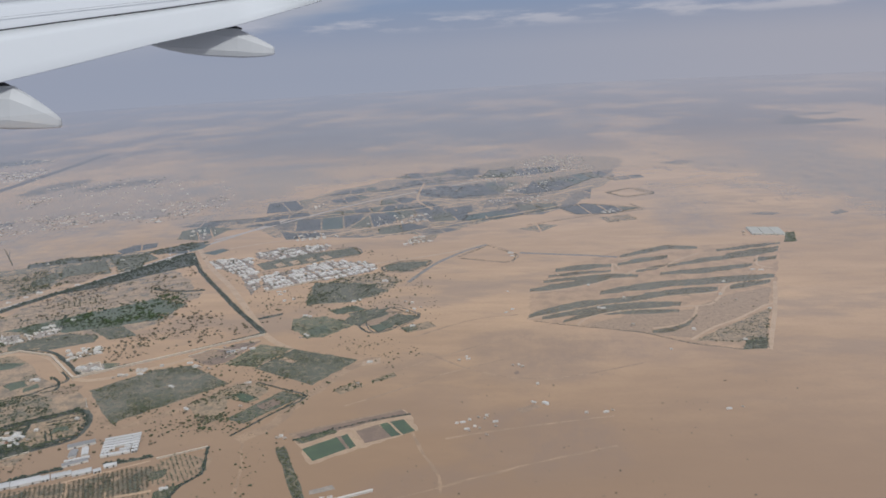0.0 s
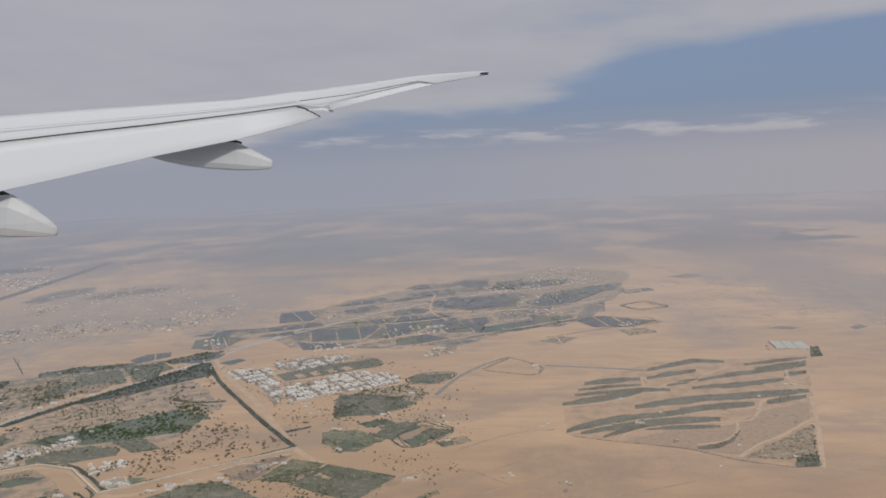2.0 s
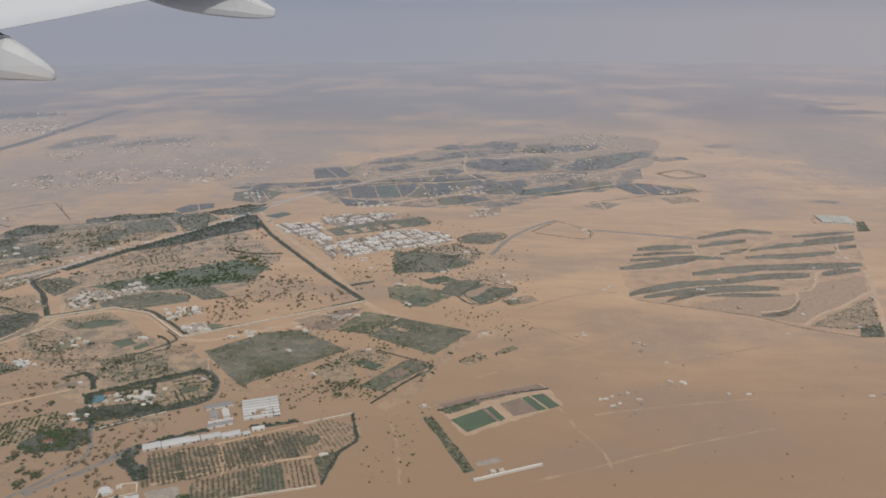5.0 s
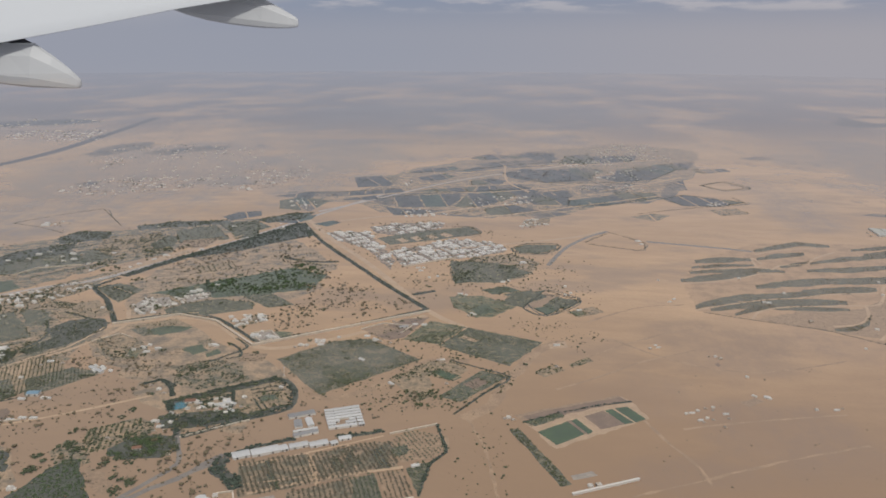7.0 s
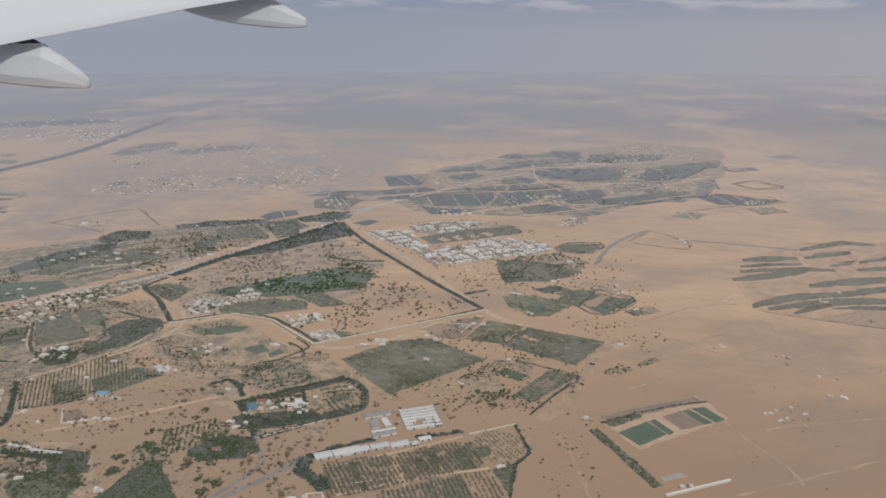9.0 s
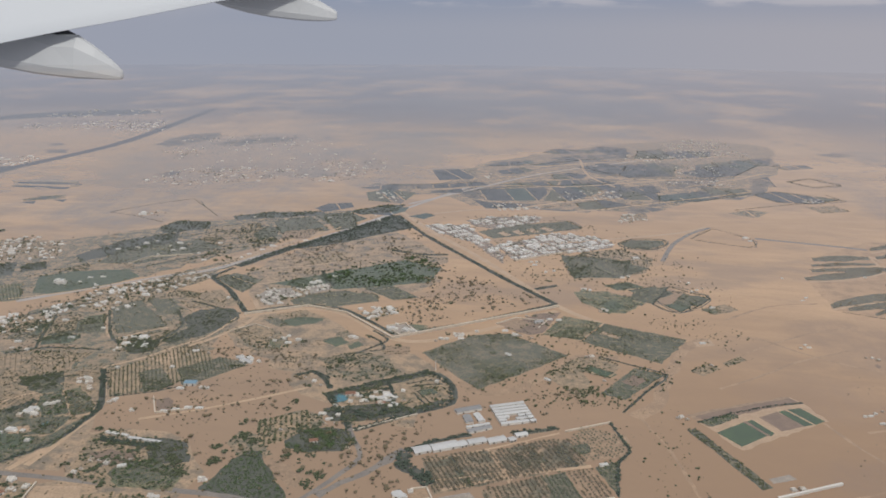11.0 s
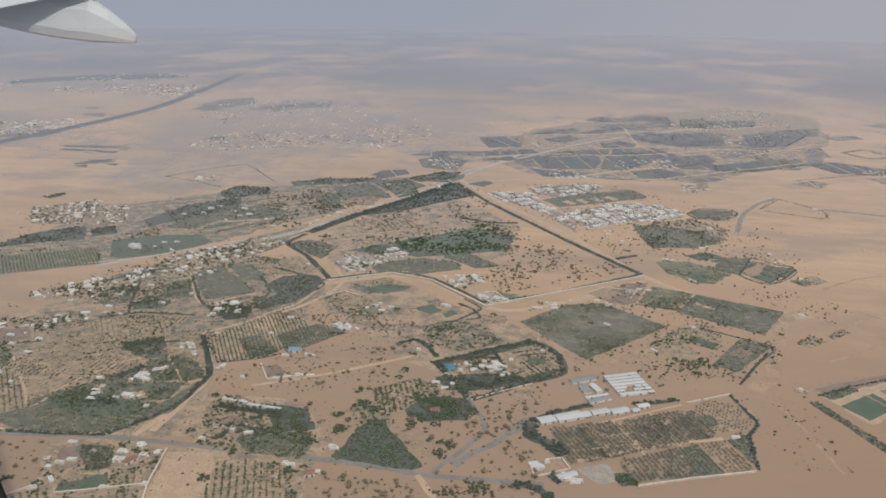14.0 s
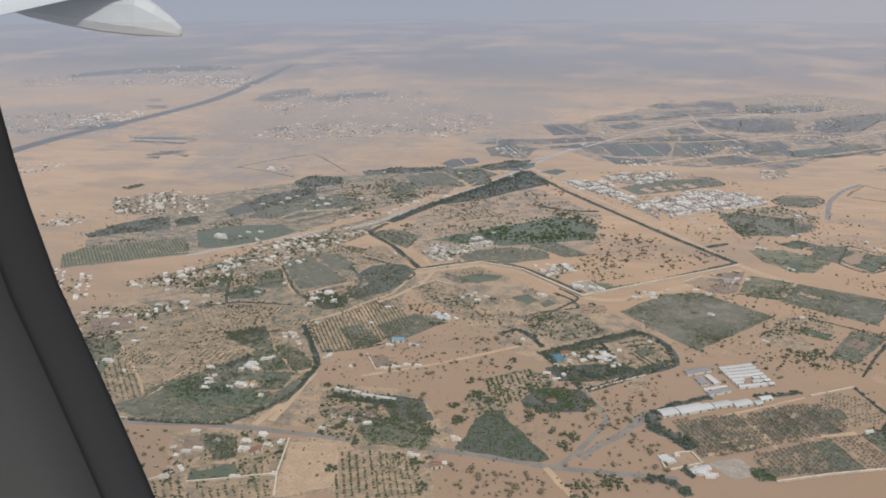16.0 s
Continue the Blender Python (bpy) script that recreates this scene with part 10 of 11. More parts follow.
field("planted_strip", "long olive planted strip of low bushes in sand", "olive", (59.5, 578.5), (88.0, 594.3), (115.8, 603.1), (147.1, 607.4), (179.2, 613.3), (198.4, 613.2), (195.0, 604.2), (172.9, 595.4), (141.8, 589.8), (111.4, 585.7), (84.4, 577.2), (58.1, 570.2), trees=(385, 1.0, 2.0, 0.2), leaf=DRYLEAF, wear=1.6, step=6)
field("planted_strip", "long olive planted strip of low bushes in sand", "olive", (4.2, 526.2), (21.6, 542.2), (39.1, 553.8), (60.3, 559.0), (81.6, 564.3), (109.4, 578.1), (131.3, 582.2), (147.8, 582.2), (145.2, 573.9), (126.6, 565.9), (105.4, 561.9), (78.3, 548.9), (57.5, 543.8), (37.0, 538.8), (19.9, 527.7), (3.6, 519.3), trees=(416, 1.0, 2.0, 0.2), leaf=DRYLEAF, wear=1.6, step=6)
field("planted_strip", "long olive planted strip of low bushes in sand", "olive", (156.9, 585.0), (173.3, 596.5), (191.1, 599.4), (187.9, 590.8), (167.4, 579.5), (154.2, 576.7), trees=(109, 1.0, 2.0, 0.2), leaf=DRYLEAF, wear=1.6, step=6)
field("planted_strip", "long olive planted strip of low bushes in sand", "olive", (13.6, 523.0), (28.7, 535.5), (49.3, 541.7), (70.2, 548.0), (90.6, 550.6), (113.5, 547.6), (111.3, 539.5), (86.8, 534.2), (67.0, 531.8), (46.7, 525.8), (26.6, 519.8), (12.8, 515.4), trees=(281, 1.0, 2.0, 0.2), leaf=DRYLEAF, wear=1.6, step=6)
field("planted_strip", "long olive planted strip of low bushes in sand", "olive", (27.5, 512.3), (38.7, 523.8), (55.7, 533.5), (74.8, 532.3), (109.0, 531.2), (107.8, 526.5), (72.9, 523.0), (54.0, 524.1), (37.3, 514.8), (27.0, 507.9), trees=(233, 1.0, 2.0, 0.2), leaf=DRYLEAF, wear=1.6, step=6)
field("planted_strip", "long olive planted strip of low bushes in sand", "olive", (83.7, 490.1), (99.6, 496.8), (110.6, 507.7), (118.9, 520.9), (117.4, 515.7), (107.8, 497.8), (97.0, 487.3), (82.5, 485.4), trees=(134, 1.0, 2.0, 0.2), leaf=DRYLEAF, wear=1.6, step=6)
road("sand_track", "pale winding sand track through planted strips", 2.2, TRACK, (36.2, 502.3), (45.4, 518.1), (66.7, 530.0), (94.7, 534.9), (118.7, 538.5), (133.3, 542.2), (144.9, 562.9), (157.9, 588.0), (193.8, 601.0))
road("sand_track", "pale winding sand track through planted strips", 2.2, TRACK, (3.4, 516.8), (28.1, 531.2), (57.7, 544.9), (78.6, 550.0), (109.7, 563.1), (143.4, 568.3))
road("sand_track", "pale winding sand track through planted strips", 2.2, TRACK, (84.6, 494.0), (102.1, 499.4), (115.2, 516.0), (122.2, 537.3))
road("sand_track", "pale winding sand track through planted strips", 2.2, TRACK, (104.8, 472.1), (123.7, 494.3), (143.5, 510.5), (167.5, 536.1), (174.5, 539.7))
road("sand_track", "pale winding sand track through planted strips", 2.2, TRACK, (20.9, 613.8), (48.9, 621.6), (77.3, 629.5), (85.1, 622.8), (94.5, 636.1), (116.6, 642.6), (133.5, 663.8), (155.7, 684.3))
road("sand_track", "pale winding sand track through planted strips", 2.2, TRACK, (6.5, 577.5), (35.2, 586.0), (58.7, 599.3), (69.0, 608.5), (89.4, 611.4))
road("sand_track", "pale winding sand track through planted strips", 2.2, TRACK, (84.5, 668.6), (106.9, 683.5), (144.9, 698.6))
road("sand_track", "pale winding sand track through planted strips", 2.2, TRACK, (201.8, 671.8), (193.4, 641.4), (203.0, 631.1))
road("sand_track", "pale winding sand track through planted strips", 2.2, TRACK, (81.5, 639.7), (77.8, 657.6), (74.5, 626.2))
# trees round the pool villa
field("woodland", "dense dark trees below the villa", "litter", (-284.7, 318.1), (-291.6, 330.7), (-285.2, 333.6), (-256.0, 341.7), (-249.0, 337.4), (-234.3, 348.9), (-228.5, 350.6), (-245.1, 334.1), (-264.7, 322.3), trees=(190, 1.3, 2.6, 0.0), leaf=DARKLEAF, wear=0.8, category="woodland")
field("woodland", "dark trees beside the villa", "litter", (-288.3, 293.4), (-297.7, 307.9), (-284.2, 312.6), (-273.2, 310.8), (-267.5, 300.9), (-272.4, 293.1), (-281.9, 291.5), trees=(190, 1.3, 2.6, 0.0), leaf=DARKLEAF, wear=0.8, category="woodland")
field("woodland", "dark tree belt above the villa", "litter", (-296.6, 345.7), (-284.9, 354.3), (-267.2, 367.9), (-248.4, 382.2), (-244.8, 377.3), (-264.3, 361.9), (-281.8, 348.7), (-292.5, 342.2), trees=(190, 1.3, 2.6, 0.0), leaf=DARKLEAF, wear=0.8, category="woodland")
# orchard blocks with rows of small trees
field("orchard", "orchard block of small dark trees in rows", "weedy", (-237.2, 292.1), (-210.6, 302.6), (-208.2, 299.8), (-198.7, 281.3), (-211.4, 274.6), (-229.1, 266.0), rows=(-61.9, 2.05, 1.55, 1.7, 0.6, 0.07, 0.22), shapes=PALMS, leaf=DRYDARK, wear=0.4)
field("orchard", "weedy orchard block of dark trees in rows", "weedy", (-208.2, 303.0), (-192.7, 310.9), (-186.1, 314.4), (-175.3, 316.8), (-168.2, 296.8), (-179.4, 291.2), (-198.0, 281.4), rows=(-61.9, 2.05, 1.5, 1.75, 0.6, 0.07, 0.22), shapes=PALMS, leaf=DRYDARK, wear=0.4)
field("orchard", "orchard corner of low trees on bare sand", "strip", (-174.9, 316.1), (-169.3, 329.0), (-149.6, 325.8), (-147.9, 312.7), (-154.9, 304.6), (-167.9, 299.9), rows=(-58, 2.1, 1.9, 1.35, 0.6, 0.07, 0.22), shapes=PALMS, leaf=DARKLEAF, wear=0.4)
field("orchard", "orchard block of bushes in rows on sand", "weedy", (-210.6, 271.8), (-187.3, 285.0), (-184.6, 279.9), (-182.9, 265.1), (-206.0, 258.9), rows=(-69.5, 2.05, 1.55, 1.6, 0.6, 0.07, 0.22), shapes=PALMS, leaf=DRYDARK, wear=0.4)
field("orchard", "dense green orchard block with weeds", "olive", (-187.4, 284.3), (-177.6, 290.0), (-170.1, 270.1), (-182.5, 265.2), (-184.6, 279.9), rows=(-69.5, 1.9, 1.2, 1.4, 0.6, 0.07, 0.22), shapes=PALMS, leaf=DARKLEAF, wear=0.4)
field("orchard", "orchard rows of low bushes on bare sand", "strip", (-176.4, 290.2), (-166.2, 293.9), (-158.6, 273.7), (-169.7, 270.2), rows=(-69.5, 2.05, 1.55, 1.4, 0.6, 0.07, 0.22), shapes=PALMS, leaf=DRYDARK, wear=0.4)
field("weed_band", "dark green band of weeds between orchard rows", "grove", (-200.2, 300.2), (-197.0, 302.3), (-191.2, 293.2), (-194.8, 289.7), trees=(26, 0.6, 1.4, 0.2), leaf=DARKLEAF, wear=0.9, step=2)
field("weed_band", "dark green band of weeds between orchard rows", "grove", (-194.5, 305.8), (-190.8, 307.5), (-184.9, 297.1), (-188.5, 294.3), trees=(26, 0.6, 1.4, 0.2), leaf=DARKLEAF, wear=0.9, step=2)
field("weed_band", "dark green band of weeds between orchard rows", "grove", (-182.2, 310.4), (-178.0, 312.6), (-171.0, 296.1), (-176.9, 293.8), trees=(26, 0.6, 1.4, 0.2), leaf=DARKLEAF, wear=0.9, step=2)
field("weed_band", "dark green band of weeds between orchard rows", "grove", (-226.8, 295.5), (-224.9, 296.4), (-214.4, 274.8), (-216.6, 273.2), trees=(26, 0.6, 1.4, 0.2), leaf=DARKLEAF, wear=0.9, step=2)
field("weed_band", "dark green band of weeds between orchard rows", "grove", (-173.9, 312.9), (-167.2, 315.5), (-166.4, 307.6), (-171.3, 305.3), trees=(26, 0.6, 1.4, 0.2), leaf=DARKLEAF, wear=0.9, step=2)
road("sand_track", "sandy path across orchard rows", 1.6, TRACK, (-208.2, 301.4), (-204.1, 291.3), (-199.1, 280.8))
road("sand_track", "sandy path across orchard rows", 1.2, TRACK, (-234.7, 274.6), (-217.7, 280.6), (-200.2, 287.4))
field("field", "small bright green bed by the gravel yard", "lush", (-211.0, 262.3), (-207.5, 263.4), (-206.0, 258.7), (-210.2, 257.8), wear=0.3)
# pool villa: pool, terraces, garden beds
field("pool", "teal garden pool in villa grounds", "water", (-290.2, 342.6), (-287.6, 347.3), (-282.2, 344.3), (-282.6, 339.6), (-286.1, 337.5), (-289.0, 338.7), wear=0.1, category="pool")
shed("low pavilion with a red-brown roof by the pool", 5.0, 3.4, 0.9, -282.2, 347.2, 15, mat=REDROOF, category="house")
shed("small outhouse with a red-brown roof", 4.4, 2.0, 0.8, -265.1, 339.4, 15, mat=REDROOF, category="house")
field("court", "bare sandy court in the villa grounds", "strip", (-279.2, 331.0), (-269.3, 336.4), (-270.5, 325.3), (-275.9, 320.8), wear=0.4)
hedge("hedge", "dark clipped hedge above the villa court", 2.0, 2.0, (-276.2, 346.0), (-270.2, 352.2), (-263.3, 357.0))
field("lawn", "small green lawn in the walled garden", "lush", (-248.9, 357.0), (-242.5, 360.1), (-238.9, 354.8), (-246.8, 351.3), wear=0.5)
hedge("hedge", "thin dark hedge in the walled garden", 0.9, 1.2, (-251.3, 353.6), (-246.7, 346.3), (-242.2, 340.4))
hedge("hedge", "thin dark hedge in the walled garden", 0.9, 1.2, (-249.6, 355.3), (-244.9, 348.6), (-240.2, 342.1))
hedge("hedge", "thin dark hedge in the walled garden", 0.9, 1.2, (-256.4, 363.1), (-249.1, 367.6), (-239.6, 370.9))
hedge("hedge", "thin dark hedge in the walled garden", 0.9, 1.2, (-254.0, 359.7), (-246.7, 363.5), (-238.2, 365.2))
yard_wall("boundary_wall", "low pale wall below the villa trees", 0.5, (-272.2, 311.1), (-262.7, 318.7), (-253.2, 325.7), (-245.8, 330.9))
field("lawn", "green lawn in front of a small farm", "lush", (-315.3, 413.0), (-306.6, 420.3), (-299.2, 413.1), (-305.3, 405.6), wear=0.5)
field("lawn", "small green lawn by a hedge", "lush", (-298.9, 408.0), (-294.2, 415.1), (-289.7, 410.0), (-295.9, 402.9), wear=0.5)
hedge("tree_belt", "dark hedge round a small farm", 1.8, 1.8, (-289.2, 433.3), (-281.6, 425.9), (-277.6, 418.8), (-285.9, 406.3), (-291.8, 397.2))
hedge("hedge", "dark hedge beside small outhouses", 1.6, 1.6, (-314.7, 364.3), (-309.0, 371.6), (-303.2, 368.8), (-297.5, 363.8))
clump(-239.9, 347.7, 9, 2.2)
clump(-290.7, 423.0, 9, 2.2)
clump(-296.6, 384.7, 9, 2.2)
clump(-300.5, 376.6, 9, 2.2)
clump(-278.0, 322.0, 9, 2.2)
clump(-271.1, 301.0, 9, 2.2)
clump(-269.9, 411.6, 9, 2.2)
clump(-306.4, 353.4, 9, 2.2)
field("grove", "smooth dark green crop in the orchard", "grove", (-227.1, 394.4), (-204.1, 406.4), (-196.8, 390.8), (-206.0, 377.2), (-219.0, 378.3), trees=(260, 0.5, 1.1, 0.1), leaf=GREENLEAF, wear=2.0)
field("field", "bright green crop plot on sand", "crop", (-165.5, 397.1), (-161.2, 399.8), (-148.9, 393.2), (-154.3, 386.1), wear=0.5)
# farms along the western road
field("garden", "dark garden trees above a villa", "grove", (-455.9, 340.5), (-448.7, 345.3), (-433.4, 338.3), (-424.7, 330.8), (-432.5, 324.5), (-442.4, 328.2), trees=(70, 1.0, 2.4, 0.3), leaf=DARKLEAF, wear=1.4)
field("garden", "dark green garden beside a villa", "grove", (-432.5, 324.5), (-424.5, 327.4), (-408.2, 307.3), (-419.9, 304.1), trees=(50, 1.0, 2.4, 0.3), leaf=GREENLEAF, wear=1.4)
field("garden", "dark green garden by the tree belt", "grove", (-423.9, 329.2), (-415.1, 330.5), (-400.9, 317.7), (-398.5, 311.2), (-405.4, 306.2), trees=(60, 1.0, 2.4, 0.3), leaf=DARKLEAF, wear=1.4)
field("garden", "green garden trees below farm houses", "lush", (-459.8, 283.9), (-444.6, 293.2), (-425.8, 286.1), (-410.0, 285.6), (-406.0, 275.7), (-425.5, 269.1), (-451.7, 274.3), trees=(120, 1.0, 2.4, 0.3), leaf=GREENLEAF, wear=1.4)
field("garden", "dark green plots beside the road", "grove", (-362.8, 261.5), (-359.7, 271.3), (-349.5, 275.2), (-333.4, 268.0), (-332.7, 256.6), (-356.8, 257.9), trees=(130, 1.0, 2.4, 0.3), leaf=GREENLEAF, wear=1.4)
field("garden", "garden of dark trees below the road", "grove", (-422.5, 248.5), (-408.3, 249.4), (-401.9, 236.7), (-409.2, 232.7), trees=(80, 1.0, 2.4, 0.3), leaf=DARKLEAF, wear=1.4)
field("garden", "reddish ground of ruined farm sheds", "tilled", (-377.9, 276.5), (-371.7, 280.7), (-358.1, 278.8), (-357.7, 272.8), (-367.2, 267.3), (-375.4, 270.9), leaf=LEAF, wear=1.4)
clump(-438.1, 281.6, 10, 2.0)
clump(-430.5, 286.7, 10, 2.0)
clump(-411.5, 296.5, 10, 2.0)
clump(-430.3, 297.6, 10, 2.0)
clump(-442.5, 346.2, 10, 2.0)
clump(-481.3, 374.9, 10, 2.0)
clump(-468.2, 372.5, 10, 2.0)
clump(-414.8, 389.2, 10, 2.0)
clump(-374.5, 284.1, 10, 2.0)
clump(-367.9, 284.6, 10, 2.0)
clump(-355.1, 283.1, 10, 2.0)
clump(-342.7, 286.1, 10, 2.0)
clump(-385.2, 295.5, 10, 2.0)
clump(-378.9, 294.2, 10, 2.0)
clump(-363.1, 289.7, 10, 2.0)
clump(-383.3, 265.5, 10, 2.0)
clump(-369.6, 264.0, 10, 2.0)
clump(-387.7, 241.8, 10, 2.0)
clump(-397.4, 248.2, 10, 2.0)
clump(-404.4, 251.5, 10, 2.0)
clump(-341.9, 248.3, 10, 2.0)
clump(-334.6, 246.3, 10, 2.0)
clump(-365.4, 236.0, 10, 2.0)
clump(-361.0, 253.0, 10, 2.0)
clump(-319.7, 300.1, 10, 2.0)
clump(-327.3, 288.3, 10, 2.0)
clump(-324.5, 278.7, 10, 2.0)
house(3, -438.7, 288.3, 10)
house(1, -424.4, 289.0, 15)
house(3, -423.2, 314.5, 10)
house(2, -414.1, 335.1, 20)
house(0, -422.3, 345.4, 0)
house(4, -374.8, 269.6, 30)
house(4, -375.4, 259.7, 0)
house(4, -367.6, 271.3, 10)
house(2, -400.8, 241.0, 20)
house(1, -393.2, 245.2, 10)
house(0, -403.2, 246.3, 0)
house(0, -389.1, 247.9, 20)
house(3, -425.3, 249.9, 5)
house(0, -397.3, 251.4, 0)
house(0, -337.6, 249.6, 10)
shed("small house with a faded brown tiled roof", 5.2, 2.6, 1.0, -396.4, 241.2, 60, mat=REDROOF, category="house")
# far villages and plots beyond the highway
settlement(10, 80, 13, (-1002.0, 1372.2), (-992.5, 1435.7), (-918.8, 1450.2), (-869.0, 1337.6), (-938.8, 1292.6), low=0.7, high=1.5, trees=80, leaf=BELTLEAF, joined="far white town houses on the plain")
settlement(10, 24, 13, (-1168.1, 1364.5), (-1144.1, 1394.6), (-1094.9, 1310.4), (-1128.0, 1304.0), low=0.7, high=1.5, trees=24, leaf=BELTLEAF, joined="far white town houses on the plain")
settlement(10, 40, 12, (-1072.1, 1383.3), (-1048.0, 1424.7), (-1003.5, 1344.6), (-1028.5, 1323.2), low=0.7, high=1.5, trees=40, leaf=BELTLEAF, joined="far white town houses on the plain")
settlement(10, 30, 10, (-948.2, 940.9), (-947.2, 992.9), (-923.8, 1020.8), (-874.9, 994.2), (-883.2, 948.8), (-913.6, 893.2), low=0.7, high=1.5, trees=30, leaf=BELTLEAF, joined="far white town houses on the plain")
settlement(10, 20, 7, (-586.9, 704.2), (-574.4, 717.8), (-558.4, 710.8), (-557.5, 699.6), (-579.0, 694.3), low=0.7, high=1.5, trees=20, leaf=BELTLEAF, joined="far white town houses on the plain")
field("far_field", "dark far streak of scrub in haze", "far", (-1316.9, 1449.8), (-1299.4, 1526.1), (-1229.3, 1625.1), (-1122.0, 1687.9), (-1020.1, 1643.9), (-1063.6, 1574.1), (-1206.2, 1492.8), (-1279.4, 1398.0), wear=2.5, step=10)
field("far_field", "dark far plot beside the highway", "far", (-893.0, 888.8), (-894.0, 933.0), (-860.3, 913.8), (-866.4, 879.5), wear=2.5, step=10)
field("far_field", "dark planted strip on far sand", "far", (-804.7, 839.0), (-725.7, 840.1), (-721.9, 831.3), (-802.7, 829.7), wear=2.5, step=10)
field("far_field", "dark planted strip on far sand", "far", (-798.4, 817.0), (-726.5, 817.4), (-725.9, 807.3), (-796.9, 810.7), wear=2.5, step=10)
field("far_field", "pale strip between dark plantings", "pale", (-801.1, 827.3), (-732.0, 827.0), (-729.1, 819.6), (-798.8, 819.6), wear=2.5, step=10)
field("far_field", "small dark plot on far sand", "far", (-732.4, 732.8), (-719.4, 742.5), (-712.6, 727.6), wear=2.5, step=10)
field("far_field", "small dark plot on far sand", "far", (-731.0, 757.3), (-719.1, 762.7), (-712.0, 749.3), wear=2.5, step=10)
field("far_field", "small dark plot on far sand", "far", (-705.6, 751.4), (-691.9, 754.8), (-688.2, 742.3), wear=2.5, step=10)
field("far_field", "dark scrub streak on far plain", "farmix", (-916.9, 1059.6), (-894.0, 1074.6), (-883.7, 1057.0), (-909.8, 1048.1), wear=2.5, step=10)
field("far_field", "dark scrub streak on far plain", "farmix", (-965.5, 1140.9), (-946.9, 1151.8), (-936.8, 1129.0), (-950.1, 1121.8), wear=2.5, step=10)
field("far_field", "grey streak on far plain", "farmix", (-807.2, 1203.5), (-800.0, 1288.7), (-760.8, 1326.6), (-734.2, 1257.8), (-759.7, 1161.5), wear=2.5, step=10)
# lanes and gardens west of the estate
field("garden", "dusty brown plot of thin rows", "dusty", (-374.2, 416.3), (-361.4, 432.7), (-346.5, 421.2), (-344.2, 397.6), (-349.2, 397.5), trees=(40, 1.0, 2.4, 0.3), leaf=DRYLEAF, wear=1.2)
field("garden", "green crop plot by the estate lane", "lush", (-347.6, 440.5), (-336.8, 449.0), (-324.0, 445.9), (-338.6, 432.9), leaf=LEAF, wear=1.2)
field("garden", "olive plot by the estate lane", "olive", (-362.5, 441.5), (-353.5, 446.3), (-341.8, 434.7), (-347.9, 430.7), trees=(30, 1.0, 2.4, 0.3), leaf=LEAF, wear=1.2)
field("garden", "dark olive garden beside vine rows", "olive", (-398.9, 355.0), (-389.4, 363.7), (-373.3, 344.3), (-384.3, 333.4), trees=(110, 1.0, 2.4, 0.3), leaf=DARKLEAF, wear=1.2)
field("garden", "grey-brown walled yard of bare soil", "tilled", (-374.3, 327.2), (-369.3, 330.4), (-361.1, 318.8), (-368.7, 317.0), trees=(6, 1.0, 2.4, 0.3), leaf=LEAF, wear=1.2)
field("garden", "dark trees above the green grove", "weedy", (-323.9, 292.1), (-322.8, 303.2), (-313.3, 301.9), (-301.1, 286.5), (-306.4, 283.0), (-316.4, 283.0), trees=(60, 1.0, 2.4, 0.3), leaf=DARKLEAF, wear=1.2)
field("garden", "dark trees beside a pale shed", "litter", (-362.2, 290.8), (-354.2, 292.7), (-342.0, 290.3), (-333.9, 275.6), (-342.8, 272.4), (-348.9, 271.8), trees=(120, 1.0, 2.4, 0.3), leaf=DARKLEAF, wear=1.2)
field("garden", "brown bush plot above dark trees", "weedy", (-318.0, 313.0), (-307.4, 323.0), (-299.2, 327.7), (-289.8, 323.1), (-287.1, 313.1), (-300.3, 299.3), (-308.0, 296.3), trees=(90, 1.0, 2.4, 0.3), leaf=DARKLEAF, wear=1.2)
clump(-346.4, 402.1, 10, 2.0)
clump(-338.5, 412.3, 10, 2.0)
clump(-333.5, 401.6, 10, 2.0)
clump(-327.2, 288.0, 10, 2.0)
clump(-322.9, 276.4, 10, 2.0)
clump(-275.8, 271.7, 10, 2.0)
clump(-279.5, 264.1, 10, 2.0)
clump(-271.9, 302.2, 10, 2.0)
clump(-294.8, 286.2, 10, 2.0)
clump(-284.8, 287.2, 10, 2.0)
clump(-308.0, 326.8, 10, 2.0)
clump(-296.7, 384.5, 10, 2.0)
clump(-324.4, 275.3, 10, 2.0)
clump(-333.1, 267.7, 10, 2.0)
clump(-336.0, 265.6, 10, 2.0)
clump(-351.0, 405.3, 10, 2.0)
clump(-326.1, 409.8, 10, 2.0)
clump(-348.4, 371.1, 10, 2.0)
clump(-353.1, 370.6, 10, 2.0)
clump(-360.7, 458.2, 10, 2.0)
# yards by the estate wall
field("court", "grey paved court inside the estate wall", "slab", (-282.7, 442.1), (-272.1, 447.6), (-264.7, 436.4), (-273.1, 429.5), wear=0.2)
yard_wall("boundary_wall", "white wall round a paved court", 0.6, (-282.9, 441.7), (-272.2, 448.0), (-264.4, 436.1), (-272.9, 428.9), (-282.9, 441.7))
field("court", "dull green court inside the estate wall", "lawn", (-270.1, 447.8), (-257.9, 446.9), (-257.6, 439.6), (-263.9, 439.0), wear=0.2)
field("yard", "pinkish walled yard beside farm houses", "bare", (-216.3, 456.4), (-204.7, 467.7), (-193.2, 460.4), (-204.2, 447.3), wear=0.3)
yard_wall("boundary_wall", "low pale yard wall", 0.5, (-216.2, 456.1), (-204.7, 468.1), (-185.1, 466.2), (-190.2, 452.5))
house(3, -300.6, 462.0, 10)
